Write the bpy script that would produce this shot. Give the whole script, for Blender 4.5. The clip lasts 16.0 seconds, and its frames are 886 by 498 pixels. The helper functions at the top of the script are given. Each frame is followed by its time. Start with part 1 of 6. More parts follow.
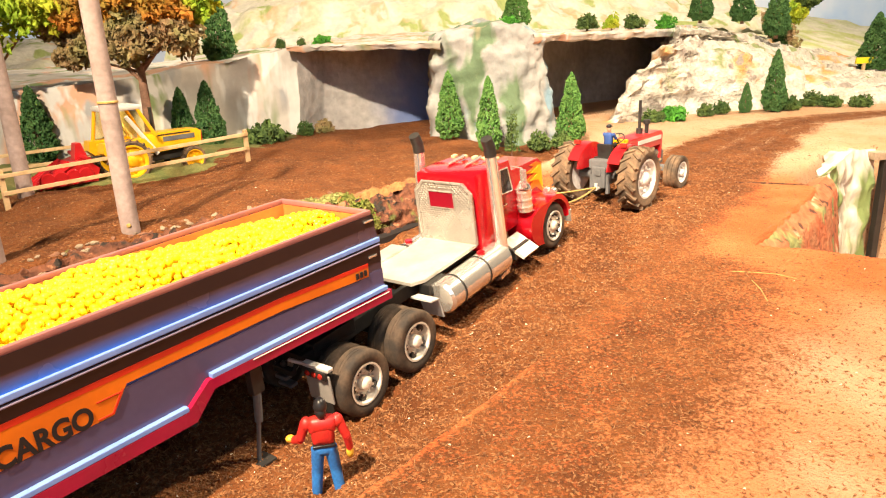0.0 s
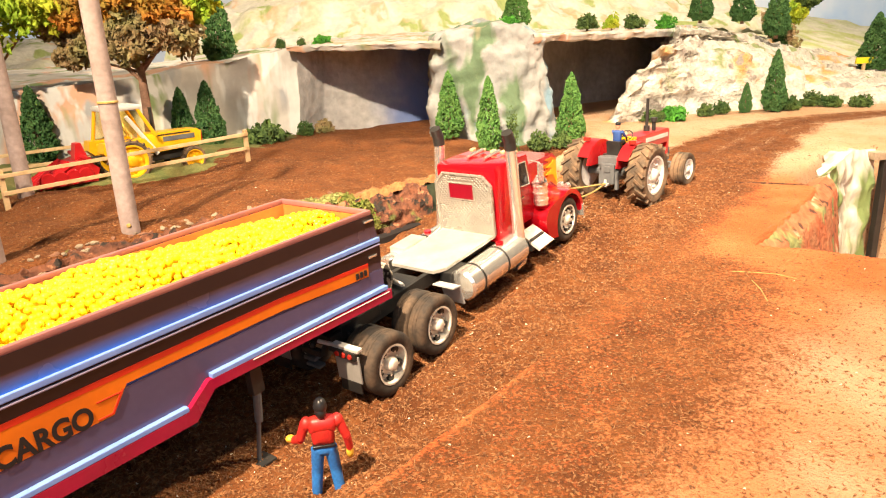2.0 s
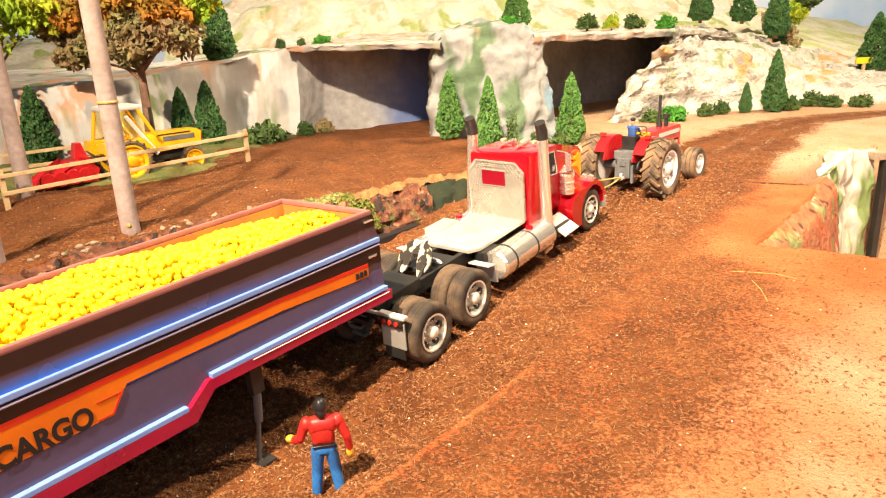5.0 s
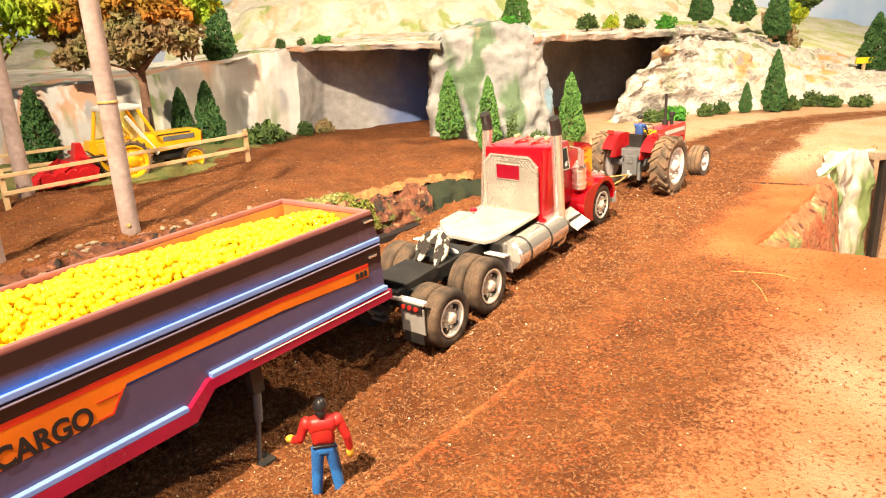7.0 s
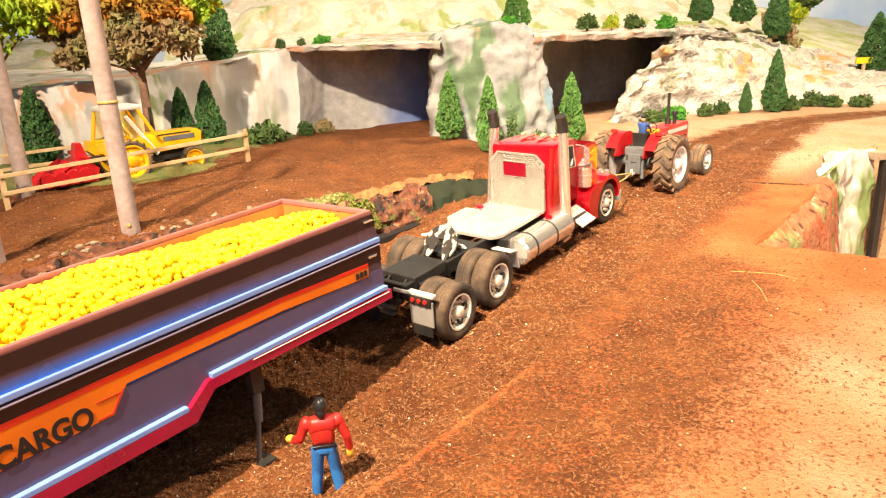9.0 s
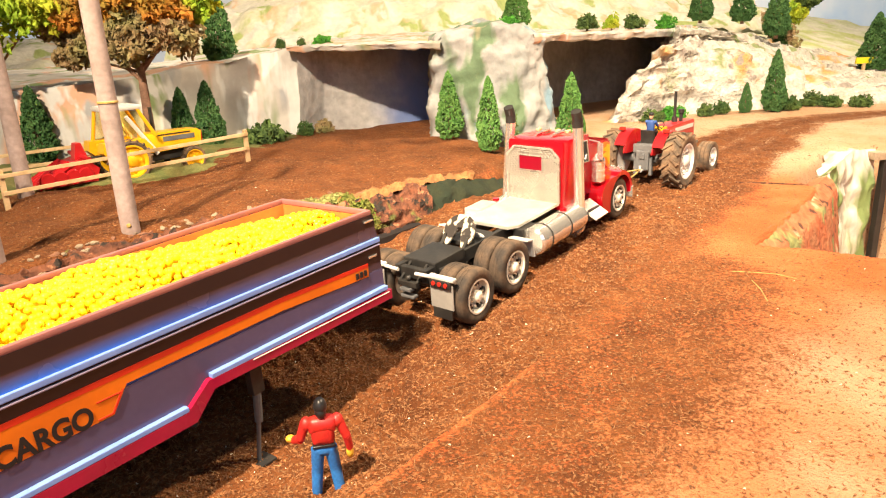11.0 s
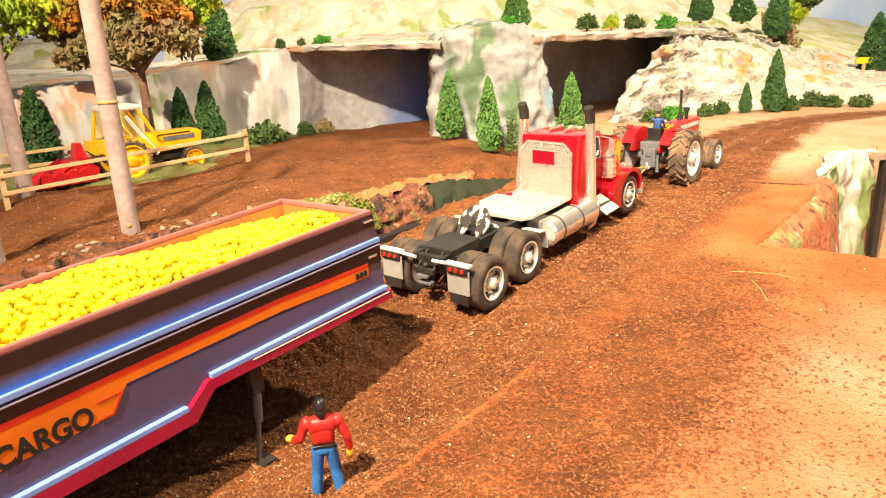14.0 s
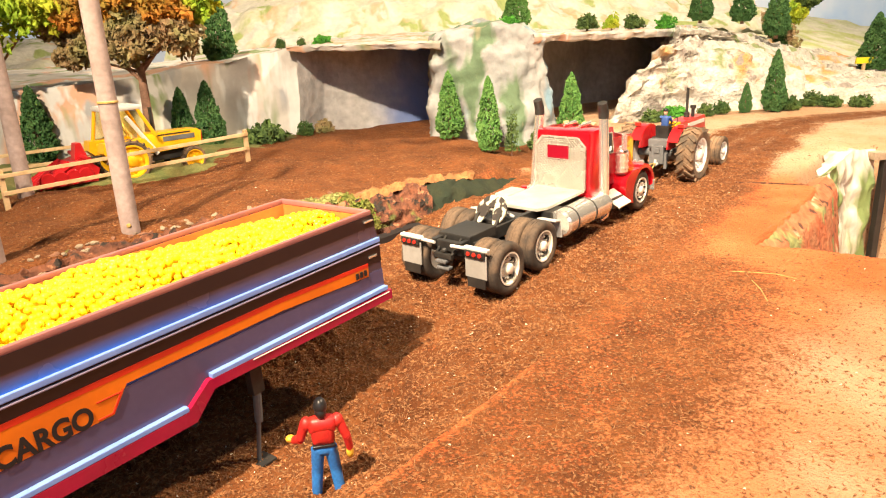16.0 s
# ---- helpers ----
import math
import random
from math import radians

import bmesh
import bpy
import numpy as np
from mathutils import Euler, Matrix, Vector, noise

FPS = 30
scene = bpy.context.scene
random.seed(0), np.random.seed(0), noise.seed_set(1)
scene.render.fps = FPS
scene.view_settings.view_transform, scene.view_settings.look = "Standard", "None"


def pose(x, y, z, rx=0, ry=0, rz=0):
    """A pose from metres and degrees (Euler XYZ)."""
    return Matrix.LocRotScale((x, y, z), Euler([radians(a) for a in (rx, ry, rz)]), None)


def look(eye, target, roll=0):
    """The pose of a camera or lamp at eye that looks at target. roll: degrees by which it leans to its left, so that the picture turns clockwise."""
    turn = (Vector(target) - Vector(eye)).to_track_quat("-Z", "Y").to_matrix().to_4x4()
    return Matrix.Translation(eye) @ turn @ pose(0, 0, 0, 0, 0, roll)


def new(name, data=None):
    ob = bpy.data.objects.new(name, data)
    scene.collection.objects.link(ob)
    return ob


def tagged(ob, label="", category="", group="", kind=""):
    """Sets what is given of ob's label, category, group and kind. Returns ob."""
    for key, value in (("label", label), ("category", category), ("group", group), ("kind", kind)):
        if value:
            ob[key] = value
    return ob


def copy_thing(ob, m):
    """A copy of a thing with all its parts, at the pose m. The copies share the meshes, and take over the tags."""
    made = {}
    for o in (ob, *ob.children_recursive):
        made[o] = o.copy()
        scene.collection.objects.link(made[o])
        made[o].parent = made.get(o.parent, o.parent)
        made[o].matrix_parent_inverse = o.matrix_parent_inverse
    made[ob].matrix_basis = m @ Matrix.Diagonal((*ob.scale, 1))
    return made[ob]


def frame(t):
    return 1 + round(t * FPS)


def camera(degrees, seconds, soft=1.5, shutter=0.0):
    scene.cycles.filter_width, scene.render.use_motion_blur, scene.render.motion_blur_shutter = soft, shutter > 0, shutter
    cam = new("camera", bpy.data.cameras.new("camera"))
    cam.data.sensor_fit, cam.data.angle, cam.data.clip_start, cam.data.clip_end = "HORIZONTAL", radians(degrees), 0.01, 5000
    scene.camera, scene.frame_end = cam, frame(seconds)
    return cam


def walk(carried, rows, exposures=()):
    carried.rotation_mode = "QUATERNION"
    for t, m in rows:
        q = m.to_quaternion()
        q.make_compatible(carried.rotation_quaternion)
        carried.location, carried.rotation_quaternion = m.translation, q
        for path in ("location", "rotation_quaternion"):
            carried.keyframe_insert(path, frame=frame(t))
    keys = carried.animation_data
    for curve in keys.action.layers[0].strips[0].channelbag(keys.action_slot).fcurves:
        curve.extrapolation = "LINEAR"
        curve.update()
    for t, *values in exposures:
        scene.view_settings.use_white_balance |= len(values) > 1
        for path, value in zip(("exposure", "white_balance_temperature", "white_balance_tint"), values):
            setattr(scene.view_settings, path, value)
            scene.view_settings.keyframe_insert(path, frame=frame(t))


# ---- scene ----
# ---- camera ----
EYE = Vector((0.0, 0.0, 0.2032))
DOWN = radians(17.5)
cam = camera(65.03, 16.0, soft=1.15)
AIM = look(EYE, EYE + Vector((0, math.cos(DOWN), -math.sin(DOWN))), -2.5)
walk(cam, [(0.0, AIM), (16.0, AIM)])
scene.view_settings.exposure = 0.0

# ---- light: hall lamps over the model landscape, and an added fill ----
world = bpy.data.worlds.new("hall")
scene.world = world
world.use_nodes = True
world.node_tree.nodes["Background"].inputs["Color"].default_value = (1.0, 0.90, 0.78, 1)
world.node_tree.nodes["Background"].inputs["Strength"].default_value = 0.17


def area_lamp(name, place, target, watts, size, colour):
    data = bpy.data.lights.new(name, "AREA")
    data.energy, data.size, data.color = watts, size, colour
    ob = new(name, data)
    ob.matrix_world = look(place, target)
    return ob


def spot_lamp(name, place, target, watts, cone, blend, colour):
    data = bpy.data.lights.new(name, "SPOT")
    data.energy, data.spot_size, data.spot_blend, data.shadow_soft_size, data.color = watts, radians(cone), blend, 0.035, colour
    ob = new(name, data)
    ob.matrix_world = look(place, target)
    return ob


# lamps over the track and on the rocks, and an added cool fill lamp
spot_lamp("ceiling_spot", (-0.70, -0.80, 2.10), (0.20, 0.42, 0.0), 950, 38, 1.0, (1.0, 0.77, 0.53))
spot_lamp("ceiling_spot", (-0.42, -1.05, 1.72), (0.13, 1.58, 0.16), 500, 41, 0.7, (1.0, 0.81, 0.585))
area_lamp("ceiling_lamp", (1.42, 0.95, 1.95), (0.15, 0.75, 0.0), 72, 0.12, (1.0, 0.80, 0.56))
area_lamp("cool_fill_lamp", (0.3, -2.6, 1.0), (0.2, 1.2, 0.1), 25, 2.2, (0.70, 0.83, 1.0))


# ---- materials ----
def mat(name, base, other=None, rough=0.6, metal=0.0, scale=60.0, fine=600.0, bump=0.2, depth=0.001, vary=0.25, coat=0.0, spots=None, stretch=1.0):
    """A painted or natural surface: two colours in patches, fine grain, relief; spots: (colour, scale, amount)."""
    m = bpy.data.materials.new(name)
    m.use_nodes = True
    nt = m.node_tree
    n, l = nt.nodes, nt.links
    b = n["Principled BSDF"]
    other = other or tuple(c * (1 - vary) for c in base)
    tc = n.new("ShaderNodeTexCoord")
    big = n.new("ShaderNodeTexNoise")
    big.inputs["Scale"].default_value, big.inputs["Detail"].default_value = scale, 5
    l.new(tc.outputs["Object"], big.inputs["Vector"])
    small = n.new("ShaderNodeTexNoise")
    small.inputs["Scale"].default_value, small.inputs["Detail"].default_value = fine, 4
    l.new(tc.outputs["Object"], small.inputs["Vector"])
    ramp = n.new("ShaderNodeMapRange")
    ramp.inputs["From Min"].default_value, ramp.inputs["From Max"].default_value = 0.38, 0.62
    l.new(big.outputs["Fac"], ramp.inputs["Value"])
    mix = n.new("ShaderNodeMix")
    mix.data_type = "RGBA"
    mix.inputs["A"].default_value, mix.inputs["B"].default_value = (*base, 1), (*other, 1)
    l.new(ramp.outputs["Result"], mix.inputs["Factor"])
    out = mix.outputs["Result"]
    if spots:
        for colour, sc, lo in spots:
            v = n.new("ShaderNodeTexNoise")
            v.inputs["Scale"].default_value, v.inputs["Detail"].default_value = sc, 3
            off = n.new("ShaderNodeVectorMath")
            off.inputs[1].default_value = (sc * 0.37 + colour[0], 3.1 * colour[1], 1.7)
            sq = n.new("ShaderNodeVectorMath")
            sq.operation = "MULTIPLY"
            sq.inputs[1].default_value = (1, 1, stretch)
            l.new(tc.outputs["Object"], sq.inputs[0])
            l.new(sq.outputs["Vector"], off.inputs[0])
            l.new(off.outputs["Vector"], v.inputs["Vector"])
            r = n.new("ShaderNodeMapRange")
            r.inputs["From Min"].default_value, r.inputs["From Max"].default_value = lo, lo + 0.07
            l.new(v.outputs["Fac"], r.inputs["Value"])
            mx = n.new("ShaderNodeMix")
            mx.data_type = "RGBA"
            mx.inputs["B"].default_value = (*colour, 1)
            l.new(out, mx.inputs["A"])
            l.new(r.outputs["Result"], mx.inputs["Factor"])
            out = mx.outputs["Result"]
    grain = n.new("ShaderNodeMix")
    grain.data_type, grain.blend_type = "RGBA", "MULTIPLY"
    grain.inputs["Factor"].default_value = min(1.0, vary * 1.6)
    l.new(out, grain.inputs["A"])
    g2 = n.new("ShaderNodeMapRange")
    g2.inputs["From Min"].default_value, g2.inputs["From Max"].default_value = 0.3, 0.7
    g2.inputs["To Min"].default_value, g2.inputs["To Max"].default_value = 0.45, 1.25
    l.new(small.outputs["Fac"], g2.inputs["Value"])
    l.new(g2.outputs["Result"], grain.inputs["B"])
    l.new(grain.outputs["Result"], b.inputs["Base Color"])
    rr = n.new("ShaderNodeMapRange")
    rr.inputs["To Min"].default_value, rr.inputs["To Max"].default_value = max(0.03, rough - 0.1), min(1.0, rough + 0.1)
    l.new(big.outputs["Fac"], rr.inputs["Value"])
    l.new(rr.outputs["Result"], b.inputs["Roughness"])
    b.inputs["Metallic"].default_value = metal
    b.inputs["Coat Weight"].default_value = coat
    if bump:
        bp = n.new("ShaderNodeBump")
        bp.inputs["Strength"].default_value, bp.inputs["Distance"].default_value = bump, depth
        l.new(small.outputs["Fac"], bp.inputs["Height"])
        l.new(bp.outputs["Normal"], b.inputs["Normal"])
    return m


M_ROCK = mat("painted_plaster_rock", (0.74, 0.69, 0.62), (0.54, 0.50, 0.45), 0.85, scale=9, fine=60, bump=0.2, depth=0.003, vary=0.10, stretch=0.22,
             spots=[((0.74, 0.43, 0.28), 13.0, 0.52), ((0.28, 0.36, 0.15), 15.0, 0.56), ((0.44, 0.44, 0.44), 22, 0.61), ((0.74, 0.72, 0.68), 30, 0.56)])
M_ROCK_ROUGH = mat("crumpled_plaster_rock", (0.74, 0.70, 0.62), (0.54, 0.49, 0.42), 0.85, scale=42, fine=160, bump=0.9, depth=0.006, vary=0.25, stretch=0.7,
                   spots=[((0.66, 0.36, 0.13), 9.0, 0.57), ((0.30, 0.35, 0.15), 14.0, 0.58), ((0.35, 0.30, 0.26), 40, 0.60)])
M_ROCK_GREEN = mat("green_stained_plaster_rock", (0.43, 0.42, 0.40), (0.29, 0.30, 0.29), 0.85, scale=14, fine=90, bump=0.5, depth=0.004, vary=0.18, stretch=0.35,
                   spots=[((0.13, 0.20, 0.11), 18.0, 0.55), ((0.22, 0.34, 0.42), 14.0, 0.57), ((0.66, 0.46, 0.30), 15, 0.62)])
M_ROCK_HILL = mat("ochre_and_green_hill_rock", (0.70, 0.66, 0.56), (0.56, 0.54, 0.38), 0.9, scale=14, fine=80, bump=0.5, depth=0.004, vary=0.18, stretch=0.5,
                  spots=[((0.34, 0.40, 0.14), 16.0, 0.55), ((0.66, 0.44, 0.28), 13.0, 0.60), ((0.62, 0.58, 0.50), 24, 0.56)])
M_RAVINE = mat("yellow_green_stained_rock", (0.58, 0.56, 0.50), (0.46, 0.47, 0.36), 0.85, scale=16, fine=90, bump=0.4, depth=0.004, vary=0.15, stretch=0.2,
               spots=[((0.20, 0.28, 0.10), 19.0, 0.53), ((0.62, 0.60, 0.55), 20.0, 0.57)])
M_MEADOW = mat("pale_meadow_paint", (0.78, 0.75, 0.58), (0.54, 0.58, 0.22), 0.9, scale=9, fine=120, bump=0.5, depth=0.003, vary=0.2,
               spots=[((0.74, 0.68, 0.56), 7.0, 0.54), ((0.70, 0.52, 0.36), 9, 0.66)])
M_ROCK_RED = mat("red_brown_rock", (0.085, 0.028, 0.013), (0.20, 0.068, 0.030), 0.85, scale=60, fine=260, bump=0.9, depth=0.004,
                 spots=[((0.022, 0.014, 0.009), 90, 0.55), ((0.36, 0.15, 0.075), 110, 0.61), ((0.13, 0.14, 0.03), 34, 0.62)])
M_RUBBLE = mat("orange_red_rubble_rock", (0.46, 0.12, 0.045), (0.38, 0.16, 0.07), 0.85, scale=30, fine=150, bump=0.8, depth=0.004,
               spots=[((0.10, 0.035, 0.016), 60, 0.60), ((0.22, 0.23, 0.08), 26, 0.59), ((0.60, 0.36, 0.22), 34, 0.62)])
M_BANK_GREEN = mat("dark_moss_paint", (0.009, 0.018, 0.006), (0.020, 0.026, 0.009), 0.9, scale=60, fine=300, bump=0.5, depth=0.002)
M_CREST = mat("ochre_earth", (0.36, 0.17, 0.055), (0.24, 0.105, 0.036), 0.95, scale=55, fine=300, bump=0.7, depth=0.003,
              spots=[((0.16, 0.17, 0.05), 26, 0.60)])
M_STONE_PALE = mat("pale_stone", (0.44, 0.36, 0.26), (0.30, 0.22, 0.14), 0.9, scale=80, fine=400, bump=0.6, depth=0.002)
M_GREY_WALL = mat("grey_plaster", (0.56, 0.54, 0.51), (0.42, 0.40, 0.38), 0.85, scale=11, fine=80, bump=0.4, depth=0.004)
def tunnel_shade_tint():
    """Grey plaster tinted blue towards one end for the tunnel's shade, in uneven strokes."""
    m = mat("grey_plaster_with_blue_shade", (0.52, 0.50, 0.47), (0.42, 0.40, 0.38), 0.85, scale=14, fine=80, bump=0.4, depth=0.004)
    n, l = m.node_tree.nodes, m.node_tree.links
    b = n["Principled BSDF"]
    old = b.inputs["Base Color"].links[0].from_socket
    tc, sep, tx, add, r, mx = n.new("ShaderNodeTexCoord"), n.new("ShaderNodeSeparateXYZ"), n.new("ShaderNodeTexNoise"), n.new("ShaderNodeMath"), n.new("ShaderNodeMapRange"), n.new("ShaderNodeMix")
    l.new(tc.outputs["Object"], sep.inputs["Vector"])
    l.new(tc.outputs["Object"], tx.inputs["Vector"])
    tx.inputs["Scale"].default_value = 22
    add.operation = "MULTIPLY_ADD"
    add.inputs[1].default_value = 0.08
    l.new(tx.outputs["Fac"], add.inputs[0])
    l.new(sep.outputs["X"], add.inputs[2])
    r.interpolation_type = "SMOOTHSTEP"
    r.inputs["From Min"].default_value, r.inputs["From Max"].default_value = -0.10, 0.02
    l.new(add.outputs["Value"], r.inputs["Value"])
    mx.data_type = "RGBA"
    mx.inputs["B"].default_value = (0.15, 0.23, 0.50, 1)
    l.new(old, mx.inputs["A"])
    l.new(r.outputs["Result"], mx.inputs["Factor"])
    l.new(mx.outputs["Result"], b.inputs["Base Color"])
    return m


M_TUNNEL = tunnel_shade_tint()
M_STONE_RED = mat("reddish_stone", (0.34, 0.16, 0.09), (0.22, 0.10, 0.06), 0.9, scale=120, fine=400, bump=0.6, depth=0.002)
M_MOSS = mat("yellow_green_moss", (0.15, 0.19, 0.025), (0.24, 0.22, 0.05), 0.9, scale=90, fine=500, bump=0.4)
M_RED = mat("cherry_red_lacquer", (0.44, 0.005, 0.012), (0.40, 0.005, 0.011), 0.14, scale=30, fine=300, bump=0.02, vary=0.05, coat=0.6)
M_RED_DULL = mat("red_tractor_paint", (0.52, 0.015, 0.02), (0.46, 0.012, 0.016), 0.3, scale=40, fine=300, bump=0.03, vary=0.1, coat=0.2)
M_CHROME = mat("chrome", (0.92, 0.89, 0.83), (0.88, 0.85, 0.79), 0.18, 0.82, scale=60, fine=300, bump=0.03, vary=0.05)
M_SILVER = mat("silver_tread_plate", (0.66, 0.63, 0.56), (0.56, 0.53, 0.46), 0.36, 0.4, scale=60, fine=500, bump=0.1, depth=0.0004, vary=0.06)
M_RIM = mat("bright_rim_plating", (0.88, 0.84, 0.74), (0.72, 0.67, 0.56), 0.25, 0.2, scale=70, fine=300, bump=0.05, vary=0.08)
M_PLATE = mat("chequered_silver_plate", (0.54, 0.51, 0.45), (0.47, 0.44, 0.39), 0.28, 0.6, scale=60, fine=500, bump=0.1, depth=0.0004, vary=0.08)
M_WINDOW_RED = mat("dark_red_window", (0.22, 0.004, 0.016), None, 0.2, scale=40, fine=300, bump=0.0, vary=0.05)
M_RAIL = mat("mauve_brown_rail_paint", (0.36, 0.15, 0.13), (0.30, 0.12, 0.12), 0.4, scale=40, fine=300, bump=0.05, vary=0.1)
M_FLAP = mat("pale_grey_flap", (0.50, 0.50, 0.48), (0.44, 0.43, 0.41), 0.5, scale=60, fine=400, bump=0.05, vary=0.08)
M_FLAP_DULL = mat("dull_grey_flap", (0.33, 0.32, 0.30), (0.28, 0.27, 0.25), 0.55, scale=60, fine=400, bump=0.05, vary=0.08)
M_BLACK = mat("black_plastic", (0.018, 0.018, 0.018), (0.03, 0.028, 0.025), 0.45, scale=80, fine=500, bump=0.1, vary=0.2)
M_TYRE = mat("dusty_tyre_rubber", (0.036, 0.028, 0.022), (0.135, 0.088, 0.054), 0.85, scale=55, fine=500, bump=0.3, depth=0.0006, vary=0.3)
M_TYRE_MUD = mat("muddy_tyre_rubber", (0.085, 0.062, 0.042), (0.24, 0.15, 0.085), 0.9, scale=70, fine=500, bump=0.4, depth=0.0008, vary=0.3)
M_GREY = mat("grey_paint", (0.15, 0.155, 0.16), (0.11, 0.115, 0.12), 0.5, scale=60, fine=400, bump=0.1, vary=0.15)
M_LIGHT_GREY = mat("light_grey_plastic", (0.68, 0.66, 0.62), (0.60, 0.58, 0.54), 0.5, scale=60, fine=400, bump=0.05, vary=0.08)
M_WHITE_RIM = mat("white_rim", (0.84, 0.83, 0.80), (0.68, 0.65, 0.60), 0.45, scale=80, fine=400, bump=0.05, vary=0.12)
M_YELLOW = mat("yellow_paint", (0.90, 0.50, 0.012), (0.84, 0.44, 0.010), 0.35, scale=50, fine=300, bump=0.05, vary=0.1, coat=0.2)
M_BALL = mat("yellow_bead", (0.97, 0.72, 0.010), (0.96, 0.62, 0.008), 0.28, scale=120, fine=500, bump=0.05, vary=0.08, coat=0.3)
M_PURPLE = mat("dark_violet_blue_lacquer", (0.045, 0.028, 0.062), (0.036, 0.024, 0.055), 0.25, scale=20, fine=300, bump=0.02, vary=0.06, coat=0.4)
M_DARK_BAND = mat("near_black_lacquer", (0.016, 0.007, 0.010), None, 0.38, scale=20, fine=300, bump=0.02, vary=0.06)
M_BLUE = mat("slate_violet_lacquer", (0.080, 0.072, 0.150), (0.068, 0.062, 0.135), 0.22, scale=20, fine=300, bump=0.02, vary=0.06, coat=0.4)
def blue_blend(name, z0, z1):
    """Violet lacquer blended to bright blue towards a line and towards the tail."""
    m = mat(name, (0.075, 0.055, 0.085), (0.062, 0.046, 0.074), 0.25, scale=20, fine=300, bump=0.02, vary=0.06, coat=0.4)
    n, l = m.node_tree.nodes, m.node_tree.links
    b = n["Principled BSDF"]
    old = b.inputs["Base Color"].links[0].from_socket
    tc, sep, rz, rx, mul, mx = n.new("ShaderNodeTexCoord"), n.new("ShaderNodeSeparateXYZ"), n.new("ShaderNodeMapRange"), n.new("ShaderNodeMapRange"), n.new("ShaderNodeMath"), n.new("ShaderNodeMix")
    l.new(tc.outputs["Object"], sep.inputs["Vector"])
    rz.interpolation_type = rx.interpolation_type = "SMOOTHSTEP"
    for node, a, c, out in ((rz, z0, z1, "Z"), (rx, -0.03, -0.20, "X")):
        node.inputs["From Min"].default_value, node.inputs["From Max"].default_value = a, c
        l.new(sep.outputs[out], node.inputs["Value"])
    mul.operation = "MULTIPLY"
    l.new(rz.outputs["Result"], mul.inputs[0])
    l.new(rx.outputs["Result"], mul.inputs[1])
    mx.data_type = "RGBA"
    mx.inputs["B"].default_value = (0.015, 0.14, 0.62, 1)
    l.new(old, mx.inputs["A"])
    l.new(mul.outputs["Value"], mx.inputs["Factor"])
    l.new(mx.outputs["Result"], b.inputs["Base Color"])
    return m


M_BLUE_BLEND = blue_blend("violet_to_blue_lacquer", -0.0085, -0.0165)
M_INK = mat("black_print", (0.010, 0.007, 0.007), None, 0.7, scale=40, fine=300, bump=0.0, vary=0.05)
M_PALE_BLUE = mat("pale_blue_ridge_paint", (0.20, 0.33, 0.78), (0.17, 0.29, 0.72), 0.35, scale=40, fine=300, bump=0.03, vary=0.08)
M_MAROON = mat("maroon_sill_paint", (0.36, 0.008, 0.05), (0.31, 0.007, 0.042), 0.25, scale=40, fine=300, bump=0.02, vary=0.06, coat=0.4)
M_ORANGE = mat("orange_stripe_print", (0.72, 0.17, 0.008), (0.64, 0.14, 0.007), 0.35, scale=40, fine=300, bump=0.02, vary=0.06)
M_STRIPE_RED = mat("bright_red_stripe_print", (0.62, 0.030, 0.010), (0.55, 0.025, 0.010), 0.35, scale=40, fine=300, bump=0.02, vary=0.06)
M_RIDGE_GREY = mat("mauve_grey_ridge_paint", (0.30, 0.26, 0.38), (0.26, 0.23, 0.34), 0.3, scale=40, fine=300, bump=0.03, vary=0.08)
M_RUST = mat("orange_red_inner_wall", (0.74, 0.20, 0.045), (0.66, 0.15, 0.045), 0.5, scale=30, fine=300, bump=0.05, vary=0.12)
M_WOOD = mat("weathered_pole_wood", (0.44, 0.34, 0.31), (0.33, 0.25, 0.22), 0.8, scale=25, fine=220, bump=0.4, depth=0.001, vary=0.22)
M_FENCE = mat("pale_fence_wood", (0.70, 0.50, 0.28), (0.60, 0.40, 0.20), 0.7, scale=60, fine=400, bump=0.2, vary=0.15)
M_TRUNK = mat("bark", (0.35, 0.19, 0.12), (0.22, 0.12, 0.08), 0.9, scale=60, fine=300, bump=0.5, depth=0.001)
M_FIR = mat("fir_green_flock", (0.09, 0.24, 0.045), (0.15, 0.31, 0.065), 0.85, scale=120, fine=500, bump=0.4, depth=0.001)
M_FIR_DARK = mat("dark_fir_green_flock", (0.055, 0.155, 0.042), (0.095, 0.21, 0.055), 0.85, scale=120, fine=500, bump=0.4, depth=0.001)
M_BUSH = mat("olive_bush_flock", (0.12, 0.19, 0.04), (0.06, 0.11, 0.03), 0.9, scale=90, fine=500, bump=0.4)
M_BUSH_BRIGHT = mat("bright_green_flock", (0.10, 0.38, 0.03), (0.06, 0.26, 0.03), 0.9, scale=90, fine=500, bump=0.4)
M_LEAF_AUTUMN = mat("orange_autumn_leaves", (0.58, 0.21, 0.02), (0.36, 0.24, 0.03), 0.8, scale=25, fine=300, bump=0.2)
M_LEAF_LIME = mat("lime_green_leaves", (0.32, 0.52, 0.03), (0.56, 0.56, 0.03), 0.8, scale=18, fine=300, bump=0.2)
M_LEAF_DARK = mat("dark_green_leaves", (0.03, 0.09, 0.02), (0.10, 0.16, 0.03), 0.8, scale=18, fine=300, bump=0.2)
M_LEAF_BROWN = mat("brown_leaves", (0.38, 0.24, 0.12), (0.28, 0.25, 0.09), 0.8, scale=25, fine=300, bump=0.2)
